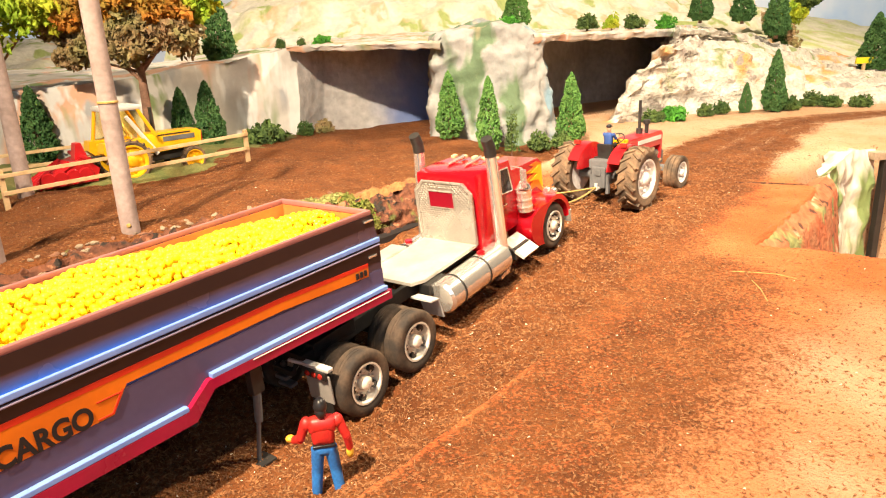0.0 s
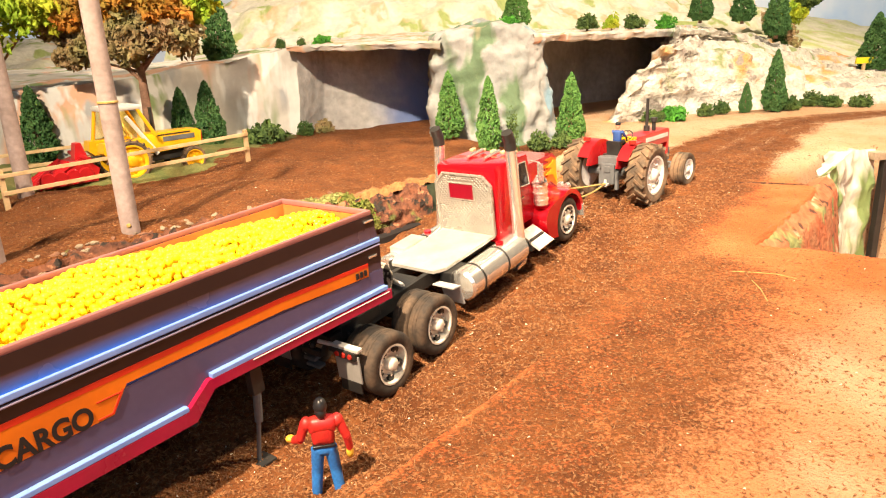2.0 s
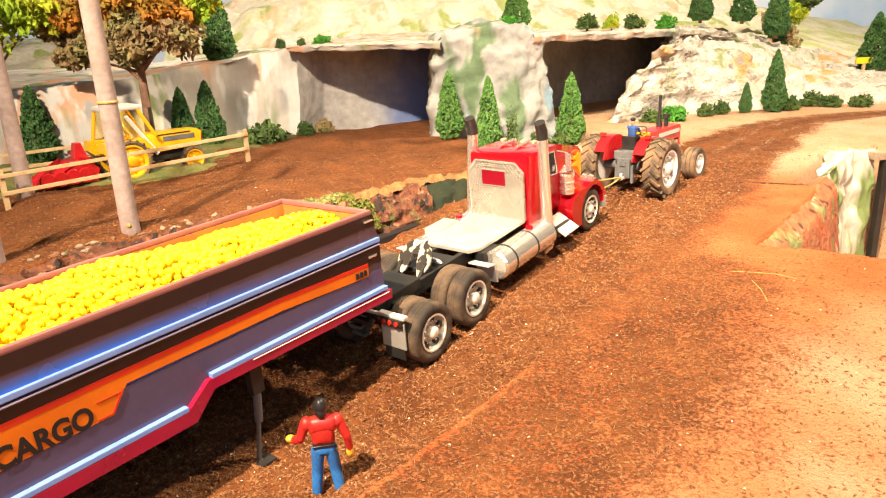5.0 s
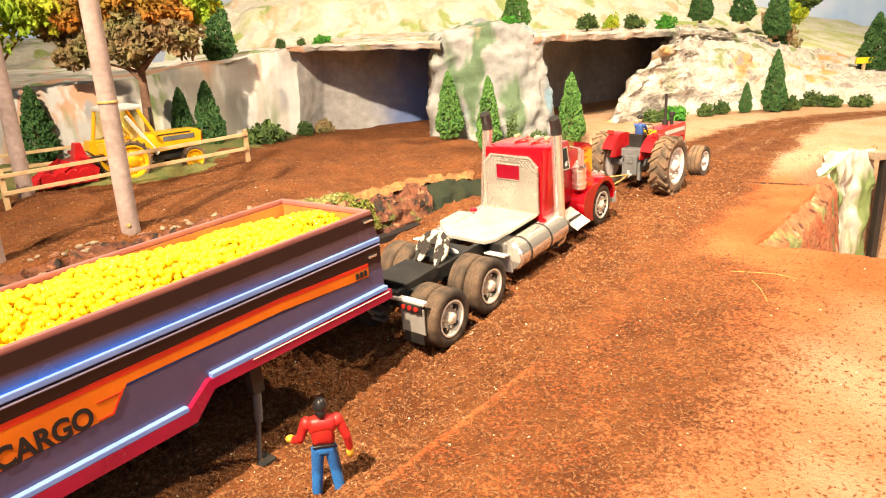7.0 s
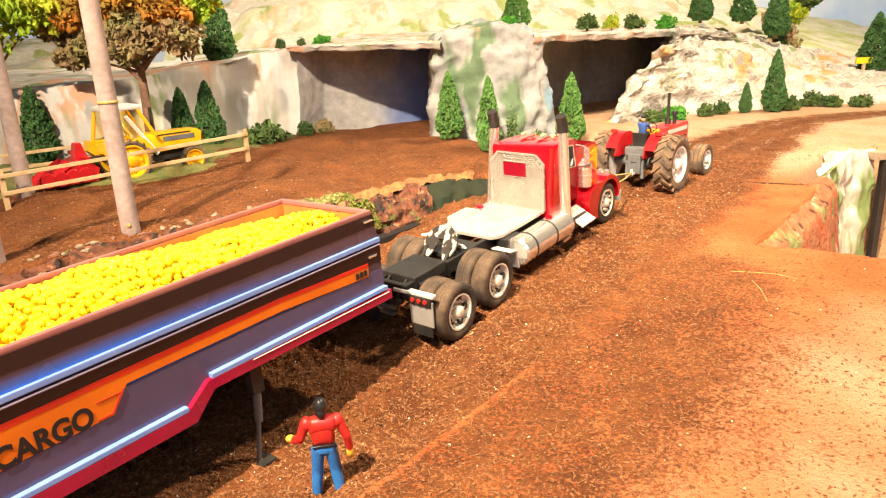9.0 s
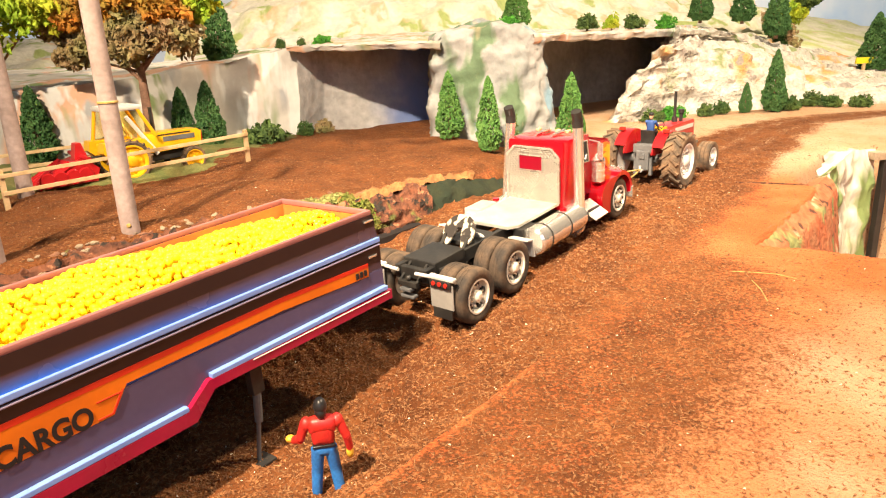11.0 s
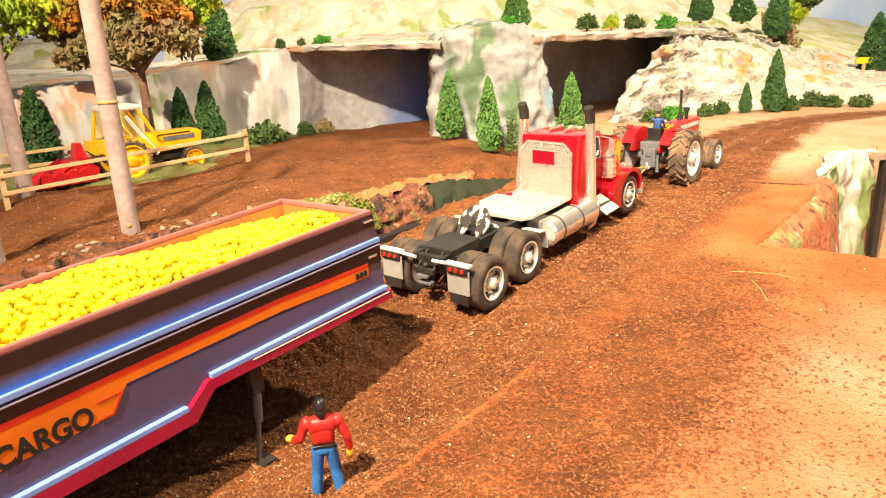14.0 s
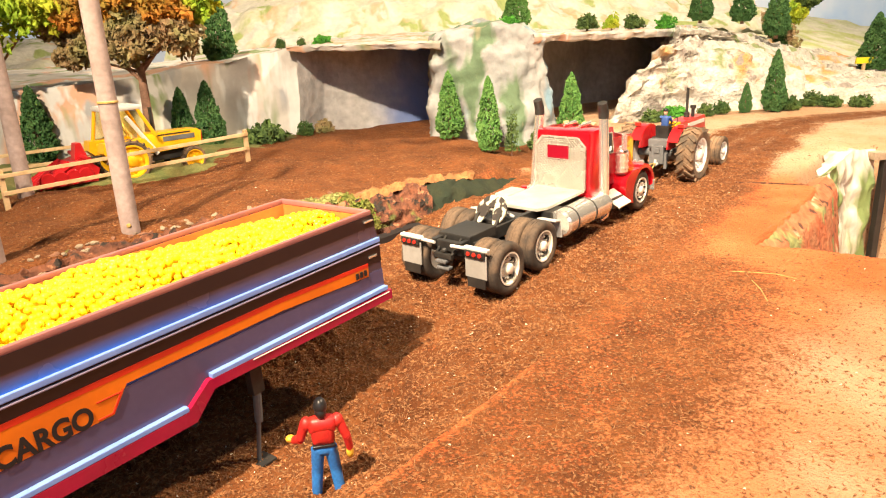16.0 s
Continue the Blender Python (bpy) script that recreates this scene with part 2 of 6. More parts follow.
M_GRASS = mat("grass_mat", (0.12, 0.14, 0.036), (0.22, 0.19, 0.06), 0.95, scale=30, fine=500, bump=0.6, depth=0.002)
M_GRASS_PALE = mat("pale_dry_grass", (0.36, 0.33, 0.12), (0.26, 0.28, 0.08), 0.95, scale=60, fine=500, bump=0.4)
M_DENIM = mat("blue_jeans_paint", (0.03, 0.20, 0.60), (0.025, 0.15, 0.48), 0.5, scale=120, fine=600, bump=0.1)
M_SHIRT = mat("red_shirt_paint", (0.62, 0.03, 0.02), (0.50, 0.02, 0.02), 0.45, scale=120, fine=600, bump=0.1)
M_HAIR = mat("dark_hair_paint", (0.012, 0.012, 0.014), (0.02, 0.02, 0.022), 0.3, scale=120, fine=600, bump=0.1)
M_SKIN = mat("skin_coloured_paint", (0.66, 0.36, 0.22), (0.6, 0.32, 0.2), 0.5, scale=120, fine=600, bump=0.05, vary=0.08)
M_GLOVE = mat("yellow_glove_paint", (0.75, 0.42, 0.04), (0.7, 0.36, 0.03), 0.5, scale=120, fine=600, bump=0.05, vary=0.1)
M_BLUE_SHIRT = mat("blue_shirt_paint", (0.035, 0.085, 0.28), (0.03, 0.07, 0.22), 0.5, scale=120, fine=600, bump=0.05, vary=0.1)
M_ROPE = mat("yellow_tow_cord", (0.52, 0.36, 0.12), (0.40, 0.27, 0.08), 0.8, scale=200, fine=900, bump=0.4)
M_LAMP_RED = mat("red_lamp_lens", (0.45, 0.03, 0.02), None, 0.2, scale=100, fine=300, bump=0.0, vary=0.05)
M_GLASS_DARK = mat("dark_tinted_window", (0.02, 0.018, 0.02), None, 0.08, scale=40, fine=300, bump=0.0, vary=0.05)
def clear_glass():
    m = bpy.data.materials.new("clear_plastic_pane")
    m.use_nodes = True
    b = m.node_tree.nodes["Principled BSDF"]
    b.inputs["Base Color"].default_value, b.inputs["Roughness"].default_value = (0.97, 0.86, 0.45, 1), 0.08
    b.inputs["Transmission Weight"].default_value, b.inputs["IOR"].default_value = 1.0, 1.2
    return m


M_CLEAR = clear_glass()
M_WORN = mat("worn_black_paint_on_pale_plastic", (0.02, 0.017, 0.014), (0.03, 0.022, 0.018), 0.55, scale=60, fine=500, bump=0.1,
             spots=[((0.66, 0.60, 0.46), 130, 0.50)])
M_SIGN = mat("yellow_sign_paint", (0.82, 0.70, 0.02), None, 0.5, scale=60, fine=300, bump=0.0, vary=0.05)


def soil_material():
    """Brown peat over an orange hard-packed base; the vertex layer 'soil' says how thick the peat lies, 'pale' how sandy the rest is."""
    m = bpy.data.materials.new("peat_soil_over_orange_board")
    m.use_nodes = True
    nt = m.node_tree
    n, l = nt.nodes, nt.links
    b = n["Principled BSDF"]
    tc = n.new("ShaderNodeTexCoord")

    def tex(scale, detail=6):
        t = n.new("ShaderNodeTexNoise")
        t.inputs["Scale"].default_value, t.inputs["Detail"].default_value = scale, detail
        t.inputs["Roughness"].default_value = 0.65
        l.new(tc.outputs["Object"], t.inputs["Vector"])
        return t.outputs["Fac"]

    def rng(v, a, c, lo=0.0, hi=1.0):
        r = n.new("ShaderNodeMapRange")
        for key, value in (("From Min", a), ("From Max", c), ("To Min", lo), ("To Max", hi)):
            r.inputs[key].default_value = value
        l.new(v, r.inputs["Value"])
        return r.outputs["Result"]

    def mix(a, c, f, blend="MIX"):
        x = n.new("ShaderNodeMix")
        x.data_type, x.blend_type = "RGBA", blend
        for key, v in (("A", a), ("B", c), ("Factor", f)):
            if isinstance(v, (tuple, float)):
                x.inputs[key].default_value = (*v, 1) if isinstance(v, tuple) else v
            else:
                l.new(v, x.inputs[key])
        return x.outputs["Result"]

    def math_node(op, a, c):
        x = n.new("ShaderNodeMath")
        x.operation = op
        for i, v in enumerate((a, c)):
            if isinstance(v, float):
                x.inputs[i].default_value = v
            else:
                l.new(v, x.inputs[i])
        return x.outputs["Value"]

    at = n.new("ShaderNodeAttribute")
    at.attribute_name = "soil"
    pale = n.new("ShaderNodeAttribute")
    pale.attribute_name = "pale"
    peat = mix((0.140, 0.044, 0.012), (0.255, 0.087, 0.024), rng(tex(28), 0.35, 0.65))
    peat = mix(peat, (0.060, 0.021, 0.008), rng(tex(260), 0.52, 0.68))
    peat = mix(peat, (0.36, 0.19, 0.085), rng(tex(520, 3), 0.57, 0.66))
    orange = mix((0.56, 0.140, 0.040), (0.60, 0.22, 0.078), rng(tex(14), 0.4, 0.65))
    sand = mix((0.64, 0.45, 0.29), (0.62, 0.36, 0.20), rng(tex(10), 0.4, 0.6))
    base = mix(orange, sand, pale.outputs["Fac"])
    base = mix(base, (0.20, 0.07, 0.025), rng(tex(330, 3), 0.61, 0.66))
    f = math_node("ADD", at.outputs["Fac"], rng(tex(45, 10), 0.3, 0.7, -0.22, 0.22))
    f = math_node("ADD", f, rng(tex(420, 3), 0.3, 0.7, -0.36, 0.36))
    l.new(mix(base, peat, rng(f, 0.26, 0.74)), b.inputs["Base Color"])
    b.inputs["Roughness"].default_value = 0.92
    b.inputs["Specular IOR Level"].default_value = 0.25
    bp = n.new("ShaderNodeBump")
    bp.inputs["Strength"].default_value, bp.inputs["Distance"].default_value = 1.0, 0.0040
    l.new(math_node("ADD", tex(330, 5), math_node("MULTIPLY", f, 0.5)), bp.inputs["Height"])
    l.new(bp.outputs["Normal"], b.inputs["Normal"])
    return m


M_SOIL = soil_material()


# ---- mesh tools ----
def part(name, bm, material, parent=None, label="", smooth=None):
    """Links a bmesh as one mesh object under a thing or a part; smooth: the angle below which edges are shaded round."""
    me = bpy.data.meshes.new(name)
    bmesh.ops.recalc_face_normals(bm, faces=bm.faces)
    if smooth:
        for f in bm.faces:
            f.smooth = True
        for e in bm.edges:
            if len(e.link_faces) == 2 and e.calc_face_angle(0) > radians(smooth):
                e.smooth = False
    bm.to_mesh(me)
    bm.free()
    for m in material if isinstance(material, (list, tuple)) else (material,):
        me.materials.append(m)
    ob = new(name, me)
    ob.parent = parent
    return tagged(ob, label)


def thing(name, label, category, m=None, group="", kind=""):
    ob = new(name)
    ob.empty_display_size = 0.01
    if m is not None:
        ob.matrix_world = m
    return tagged(ob, label, category, group, kind)


def box(bm, c, s, bevel=0.0, turn=None, index=0):
    """Adds a box of centre c and size s with rounded edges."""
    g = bmesh.ops.create_cube(bm, size=1.0)["verts"]
    m = Matrix.Translation(c) @ (turn.to_4x4() if turn else Matrix.Identity(4)) @ Matrix.Diagonal((*s, 1))
    bmesh.ops.transform(bm, matrix=m, verts=g)
    faces = list({f for v in g for f in v.link_faces})
    if index:
        for f in faces:
            f.material_index = index
    if bevel:
        r = bmesh.ops.bevel(bm, geom=list({e for v in g for e in v.link_edges}), offset=bevel, segments=2, affect="EDGES", profile=0.6)
        if index:
            for f in r["faces"]:
                f.material_index = index
    return bm


def rod(bm, a, b, r0, r1=None, seg=12, index=0):
    """Adds a round bar from a to b."""
    a, b = Vector(a), Vector(b)
    d = b - a
    m = Matrix.Translation((a + b) / 2) @ d.to_track_quat("Z", "Y").to_matrix().to_4x4()
    g = bmesh.ops.create_cone(bm, cap_ends=True, segments=seg, radius1=r0, radius2=r0 if r1 is None else r1, depth=d.length, matrix=m)["verts"]
    if index:
        for f in {f for v in g for f in v.link_faces}:
            f.material_index = index
    return bm


def ball(bm, c, s, index=0, seg=12):
    g = bmesh.ops.create_uvsphere(bm, u_segments=seg, v_segments=max(6, seg // 2), radius=1.0, matrix=Matrix.Translation(c) @ Matrix.Diagonal((*s, 1)))["verts"]
    for f in {f for v in g for f in v.link_faces}:
        f.material_index = index
    return bm


def lathe(bm, rings, seg=40, axis="Y"):
    """Turns a closed profile of (radius, offset along the axis) round the axis."""
    loops = []
    for k in range(seg):
        a = 2 * math.pi * k / seg
        loops.append([bm.verts.new((r * math.cos(a), o, r * math.sin(a)) if axis == "Y" else (r * math.cos(a), r * math.sin(a), o)) for r, o in rings])
    n = len(rings)
    for k in range(seg):
        p, q = loops[k], loops[(k + 1) % seg]
        for i in range(n):
            j = (i + 1) % n
            bm.faces.new((p[i], p[j], q[j], q[i]))
    return bm


def slab(bm, outline, y0, y1, plane="XZ"):
    """Extrudes a flat outline between two offsets."""
    def at(u, v, o):
        return {"XZ": (u, o, v), "YZ": (o, u, v), "XY": (u, v, o)}[plane]
    a = [bm.verts.new(at(u, v, y0)) for u, v in outline]
    b = [bm.verts.new(at(u, v, y1)) for u, v in outline]
    n = len(outline)
    bm.faces.new(a)
    bm.faces.new(list(reversed(b)))
    for i in range(n):
        j = (i + 1) % n
        bm.faces.new((a[i], b[i], b[j], a[j]))
    return bm


def rounded(bm, offset, segments=2, sharp=35):
    es = [e for e in bm.edges if len(e.link_faces) == 2 and e.calc_face_angle(0) > radians(sharp)]
    bmesh.ops.bevel(bm, geom=es, offset=offset, segments=segments, affect="EDGES", profile=0.6)
    return bm


def loft(curves, nu, nv, amp, size, closed=False):
    """A rough rock skin through several lines of points, nu steps along them and nv between two of them."""
    rows = []
    cs = []
    for c in curves:
        c = np.array(c, float)
        d = np.r_[0, np.cumsum(np.linalg.norm(np.diff(c, axis=0), axis=1))]
        t = np.linspace(0, d[-1], nu)
        cs.append(np.stack([np.interp(t, d, c[:, i]) for i in range(3)], 1))
    for a, b in zip(cs, cs[1:]):
        for k in range(nv):
            rows.append(a + (b - a) * k / nv)
    rows.append(cs[-1])
    g = np.array(rows)
    du, dv = np.gradient(g, axis=1), np.gradient(g, axis=0)
    nrm = np.cross(du, dv)
    nrm /= np.linalg.norm(nrm, axis=2, keepdims=True) + 1e-9
    bm = bmesh.new()
    vs = []
    for i in range(g.shape[0]):
        line = []
        for j in range(nu):
            q = Vector(g[i, j])
            h = noise.fractal(q / size, 0.9, 2.1, 5) + 0.5 * abs(noise.noise(q / size * 0.6 + Vector((7, 3, 1))))
            line.append(bm.verts.new(q + Vector(nrm[i, j]) * h * amp + Vector((noise.noise(q / size + Vector((5, 5, 5))), 0, 0)) * amp * 0.5))
        vs.append(line)
    for i in range(len(vs) - 1):
        for j in range(nu - 1):
            bm.faces.new((vs[i][j], vs[i][j + 1], vs[i + 1][j + 1], vs[i + 1][j]))
    return bm


# ---- ground ----
UX, UY = 0.614, 0.789          # the way along the track
RISE = ([0.0, 0.2, 0.26, 0.347, 0.418, 0.467, 0.514, 0.6, 0.672, 0.9, 1.3], [-0.012, -0.0125, -0.0126, 0.001, 0.0117, 0.0165, 0.0186, 0.0203, 0.019, 0.019, 0.026])
SIDE = ([0.1, 0.2, 0.3, 0.45, 0.6, 0.9, 1.3], [0.0, 0.001, 0.005, 0.013, 0.0185, 0.020, 0.028])
BANK_TOP = [(-0.62, 0.10), (-0.33, 0.49), (-0.267, 0.571), (-0.204, 0.638), (-0.13, 0.69), (-0.075, 0.708), (-0.012, 0.764), (0.045, 0.80), (0.12, 0.92)]


def step(v, a, b):
    t = np.clip((v - a) / (b - a), 0, 1)
    return t * t * (3 - 2 * t)


def side_of(x, y, line):
    """Signed distance to a polyline, positive on its left."""
    best = np.full(np.shape(x), 1e9)
    sign = np.ones(np.shape(x))
    for (ax, ay), (bx, by) in zip(line, line[1:]):
        dx, dy = bx - ax, by - ay
        t = np.clip(((x - ax) * dx + (y - ay) * dy) / (dx * dx + dy * dy), 0, 1)
        d = np.hypot(x - ax - t * dx, y - ay - t * dy)
        s = np.where(dx * (y - ay) - dy * (x - ax) > 0, 1.0, -1.0)
        sign = np.where(d < best, s, sign)
        best = np.minimum(d, best)
    return best * sign


PIT_NEAR = [(0.262, 0.566), (0.285, 0.553), (0.307, 0.543), (0.345, 0.512), (0.42, 0.47), (0.9, 0.30)]
PIT_FAR = [(0.262, 0.566), (0.314, 0.622), (0.387, 0.712), (0.463, 0.812), (0.548, 0.918), (0.606, 0.932), (1.1, 0.98)]


def wobble(x, y, size, seed):
    out = np.empty(np.shape(x))
    for i, (a, b) in enumerate(zip(np.ravel(x), np.ravel(y))):
        out.flat[i] = noise.noise((a / size, b / size, seed))
    return out


def ground_plain(x, y):
    """The ground's height without its clods."""
    x, y = np.asarray(x, float), np.asarray(y, float)
    s = x * UX + y * UY
    lat = -(x + 0.029) * UY + (y - 0.463) * UX
    track, side = np.interp(s, *RISE), np.interp(s, *SIDE)
    z = track + (side - track) * (0.55 * step(-lat, 0.070, 0.102) + 0.45 * step(-lat - 0.058 * np.clip(s - 0.19, 0, 0.2), 0.1020, 0.1060))
    ruts = np.exp(-((np.abs(lat) - 0.040) / 0.012) ** 2) * 0.0030 * step(0.80 - s, 0, 0.2)
    z = z - ruts + 0.004 * np.exp(-((-lat - 0.068) / 0.012) ** 2) * step(s, 0.2, 0.35) * step(0.75 - s, 0, 0.2)
    z = z - 0.011 * step(lat, 0.055, 0.10) * step(0.62 - s, 0, 0.14)
    up = side_of(x, y, BANK_TOP)
    high = 0.041 - 0.020 * step(x, 0.0, 0.22) + 0.006 * step(y, 0.9, 1.2) * step(x, 0.3, 0.1)
    z = z + (high - z) * step(up, -0.004, 0.006) * step(0.2 - x, 0, 0.2)
    far = step(y, 0.95, 1.25)
    z = z + (np.where(x < 0.1, 0.041, 0.041 - 0.011 * step(x, 0.1, 0.35)) - z) * far
    near, edge = side_of(x, y, PIT_NEAR), -side_of(x, y, PIT_FAR)
    return z - 0.15 * np.minimum(step(near, -0.002, 0.012), step(edge, -0.035 * step(y, 0.74, 0.80), 0.028 * step(0.80 - y, 0.0, 0.06))) * step(x, 0.262, 0.275)


def ground():
    xs = np.r_[np.linspace(-1.5, -0.55, 40), np.arange(-0.53, 0.62, 0.0033), np.linspace(0.64, 2.2, 50)]
    ys = np.r_[np.linspace(-0.6, 0.16, 20), np.arange(0.17, 0.92, 0.0033), np.linspace(0.93, 1.35, 60), np.linspace(1.38, 2.7, 30)]
    X, Y = np.meshgrid(xs, ys)
    Z = ground_plain(X, Y)
    s, lat = X * UX + Y * UY, -(X + 0.029) * UY + (Y - 0.463) * UX
    up = side_of(X, Y, BANK_TOP)
    field = step(up, 0.0, 0.02) * step(0.45 - X, 0, 0.25)
    n1, n2, n3, n4 = wobble(X, Y, 0.055, 1.3), wobble(X, Y, 0.016, 4.1), wobble(X, Y, 0.0075, 8.2), wobble(X, Y, 0.14, 2.2)
    # soil cover
    right = 0.232 - 0.085 * step(s, 0.50, 0.60) + 0.016 * n4 + 0.010 * n1
    soil = step(right + lat, -0.06, 0.05) * (0.73 + 0.23 * step(lat, -0.120, -0.100))
    edge = np.abs(-lat - 0.1063 - 0.058 * np.clip(s - 0.19, 0, 0.2))
    soil = soil * (1 - 0.85 * np.exp(-(edge / 0.0034) ** 2) * step(0.38 - s, 0, 0.12))
    road_mid = [(0.16, 0.66), (0.28, 0.80), (0.42, 0.98), (0.55, 1.13), (0.67, 1.21), (0.82, 1.245), (1.2, 1.25), (1.9, 1.2)]
    on_road = np.abs(side_of(X, Y, road_mid)) + 0.018 * n1
    wide = 0.085 - 0.045 * step(X, 0.3, 0.7)
    road = 1 - step(on_road, wide - 0.025, wide + 0.025)
    streak = np.exp(-((np.abs(side_of(X, Y, road_mid)) - 0.02) / 0.008) ** 2) * step(Y, 0.88, 1.0)
    soil = np.where(Y > 0.72, np.maximum(soil * step(0.86 - Y + 0.35 * (0.1 - X), 0, 0.1), road * (1 - 0.28 * streak)), soil)
    soil = np.maximum(soil, field * (1 - step(Y, 1.02, 1.16) * step(X, 0.16, 0.22)))
    soil = np.maximum(soil, 0.95 * np.exp(-((X - 0.085) ** 2 + (Y - 0.865) ** 2) / 0.055 ** 2))
    pit_d = np.minimum(side_of(X, Y, PIT_NEAR), -side_of(X, Y, PIT_FAR)) + np.where(X < 0.18, -0.3, 0)
    soil = soil * (1 - step(pit_d + 0.02 * n1, -0.05, -0.01))
    pale = np.clip(step(Y + 0.25 * (X - 0.35), 0.78, 0.92) * (1 - field * step(0.20 - X, 0, 0.06)) + 0.66 * step(-lat, 0.18, 0.27) * step(0.60 - s, 0, 0.18) * np.clip(0.72 + 0.7 * n1 + 0.5 * n4, 0, 1) * (1 - step(pit_d, -0.12, -0.05)), 0, 1)
    thick = np.clip(soil, 0, 1)
    Z = Z + thick * (0.0034 * n2 + 0.0022 * n3 + 0.0022 * n1) * (1 - 0.65 * field) * (1 - 0.6 * step(-lat, 0.098, 0.115) * (1 - field)) + (1 - thick) * 0.0004 * n2 + 0.0015 * n4
    tread = np.sin((s + 0.35 * np.abs(np.abs(lat) - 0.046)) * 2 * math.pi / 0.0105)
    Z = Z + 0.0028 * tread * step(0.034 - np.abs(np.abs(lat) - 0.052), 0, 0.012) * step(n1, -0.35, 0.2) * (1 - field) * step(0.72 - s, 0, 0.1)
    Z = Z + field * (0.009 * wobble(X * 0.35 - Y * 0.3, Y * 1.1 + X * 0.5, 0.085, 6.0) + 0.004 * n1)
    me = bpy.data.meshes.new("ground")
    h, w = X.shape
    idx = np.arange(h * w).reshape(h, w)
    faces = np.stack([idx[:-1, :-1], idx[:-1, 1:], idx[1:, 1:], idx[1:, :-1]], -1).reshape(-1, 4)
    me.from_pydata(np.stack([X, Y, Z], -1).reshape(-1, 3).tolist(), [], faces.tolist())
    for name, v in (("soil", soil), ("pale", pale)):
        me.attributes.new(name, "FLOAT", "POINT").data.foreach_set("value", np.clip(v, 0, 1).ravel().astype(np.float32))
    me.polygons.foreach_set("use_smooth", np.ones(len(me.polygons), bool))
    me.materials.append(M_SOIL)
    return tagged(new("ground", me), "brown peat track over orange hard-packed sand", "ground", kind="structure"), (xs, ys, Z, soil)


GROUND, FIELD = ground()


def floor_at(x, y):
    """The height of the ground's sheet at a place."""
    xs, ys, Z, _ = FIELD
    i, j = int(np.clip(np.searchsorted(ys, y), 1, len(ys) - 1)), int(np.clip(np.searchsorted(xs, x), 1, len(xs) - 1))
    u, v = (x - xs[j - 1]) / (xs[j] - xs[j - 1]), (y - ys[i - 1]) / (ys[i] - ys[i - 1])
    return float((Z[i - 1, j - 1] * (1 - u) + Z[i - 1, j] * u) * (1 - v) + (Z[i, j - 1] * (1 - u) + Z[i, j] * u) * v)


# ---- the hall round the landscape ----
def hall():
    for name, c, size, lab in (("wall_north", (0.2, 3.35, 0.9), (7.0, 0.1, 3.6), "plain grey beige hall wall"), ("wall_south", (0.2, -2.75, 0.9), (7.0, 0.1, 3.6), "plain grey beige hall wall"),
                               ("wall_west", (-3.25, 0.3, 0.9), (0.1, 6.0, 3.6), "plain grey beige hall wall"), ("wall_east", (3.65, 0.3, 0.9), (0.1, 6.0, 3.6), "plain grey beige hall wall"),
                               ("ceiling", (0.2, 0.3, 2.75), (7.0, 6.2, 0.1), "plain grey beige hall ceiling"), ("floor", (0.2, 0.3, -0.95), (7.0, 6.2, 0.1), "plain grey hall floor")):
        tagged(part(name, box(bmesh.new(), c, size), M_HALL_FLOOR if name == "floor" else M_HALL), lab, name.split("_")[0], kind="structure")


M_HALL = mat("grey_beige_wall_paint", (0.11, 0.10, 0.09), (0.09, 0.082, 0.074), 0.85, scale=2, fine=30, bump=0.1, vary=0.05)
M_HALL_FLOOR = mat("grey_floor", (0.14, 0.135, 0.13), (0.11, 0.105, 0.10), 0.7, scale=2, fine=30, bump=0.1, vary=0.1)
hall()


# ---- rock walls, tunnels, hills ----
def rock(name, curves, nu, nv, amp, size, material, label, category="rock"):
    ob = part(name, loft(curves, nu, nv, amp, size), material, None, label, smooth=50)
    return tagged(ob, label, category, kind="structure")


rock("rock_wall_west",
     [[(-1.3, 0.62, 0.02), (-0.62, 0.97, 0.02), (-0.46, 1.07, 0.02), (-0.36, 1.18, 0.02), (-0.236, 1.217, 0.02)],
      [(-1.3, 0.64, 0.10), (-0.63, 0.98, 0.10), (-0.46, 1.08, 0.10), (-0.355, 1.19, 0.11), (-0.232, 1.22, 0.12)],
      [(-1.3, 0.66, 0.14), (-0.64, 1.00, 0.143), (-0.465, 1.10, 0.150), (-0.35, 1.20, 0.168), (-0.228, 1.23, 0.186)],
      [(-1.4, 1.10, 0.17), (-0.80, 1.40, 0.165), (-0.55, 1.45, 0.165), (-0.42, 1.5, 0.18), (-0.24, 1.55, 0.19)],
      [(-1.4, 1.12, 0.0), (-0.80, 1.42, 0.0), (-0.55, 1.47, 0.0), (-0.42, 1.52, 0.0), (-0.24, 1.57, 0.0)]],
     130, 12, 0.0045, 0.075, M_ROCK, "cream and orange painted plaster rock wall")
rock("tunnel_cheek",
     [[(-0.240, 1.212, 0.02), (-0.205, 1.262, 0.02), (-0.17, 1.275, 0.02)], [(-0.236, 1.214, 0.10), (-0.200, 1.264, 0.10), (-0.17, 1.275, 0.1)], [(-0.232, 1.216, 0.187), (-0.195, 1.266, 0.187), (-0.16, 1.275, 0.187)]],
     24, 12, 0.003, 0.04, M_GREY_WALL, "grey plaster side wall of the tunnel mouth", "tunnel")
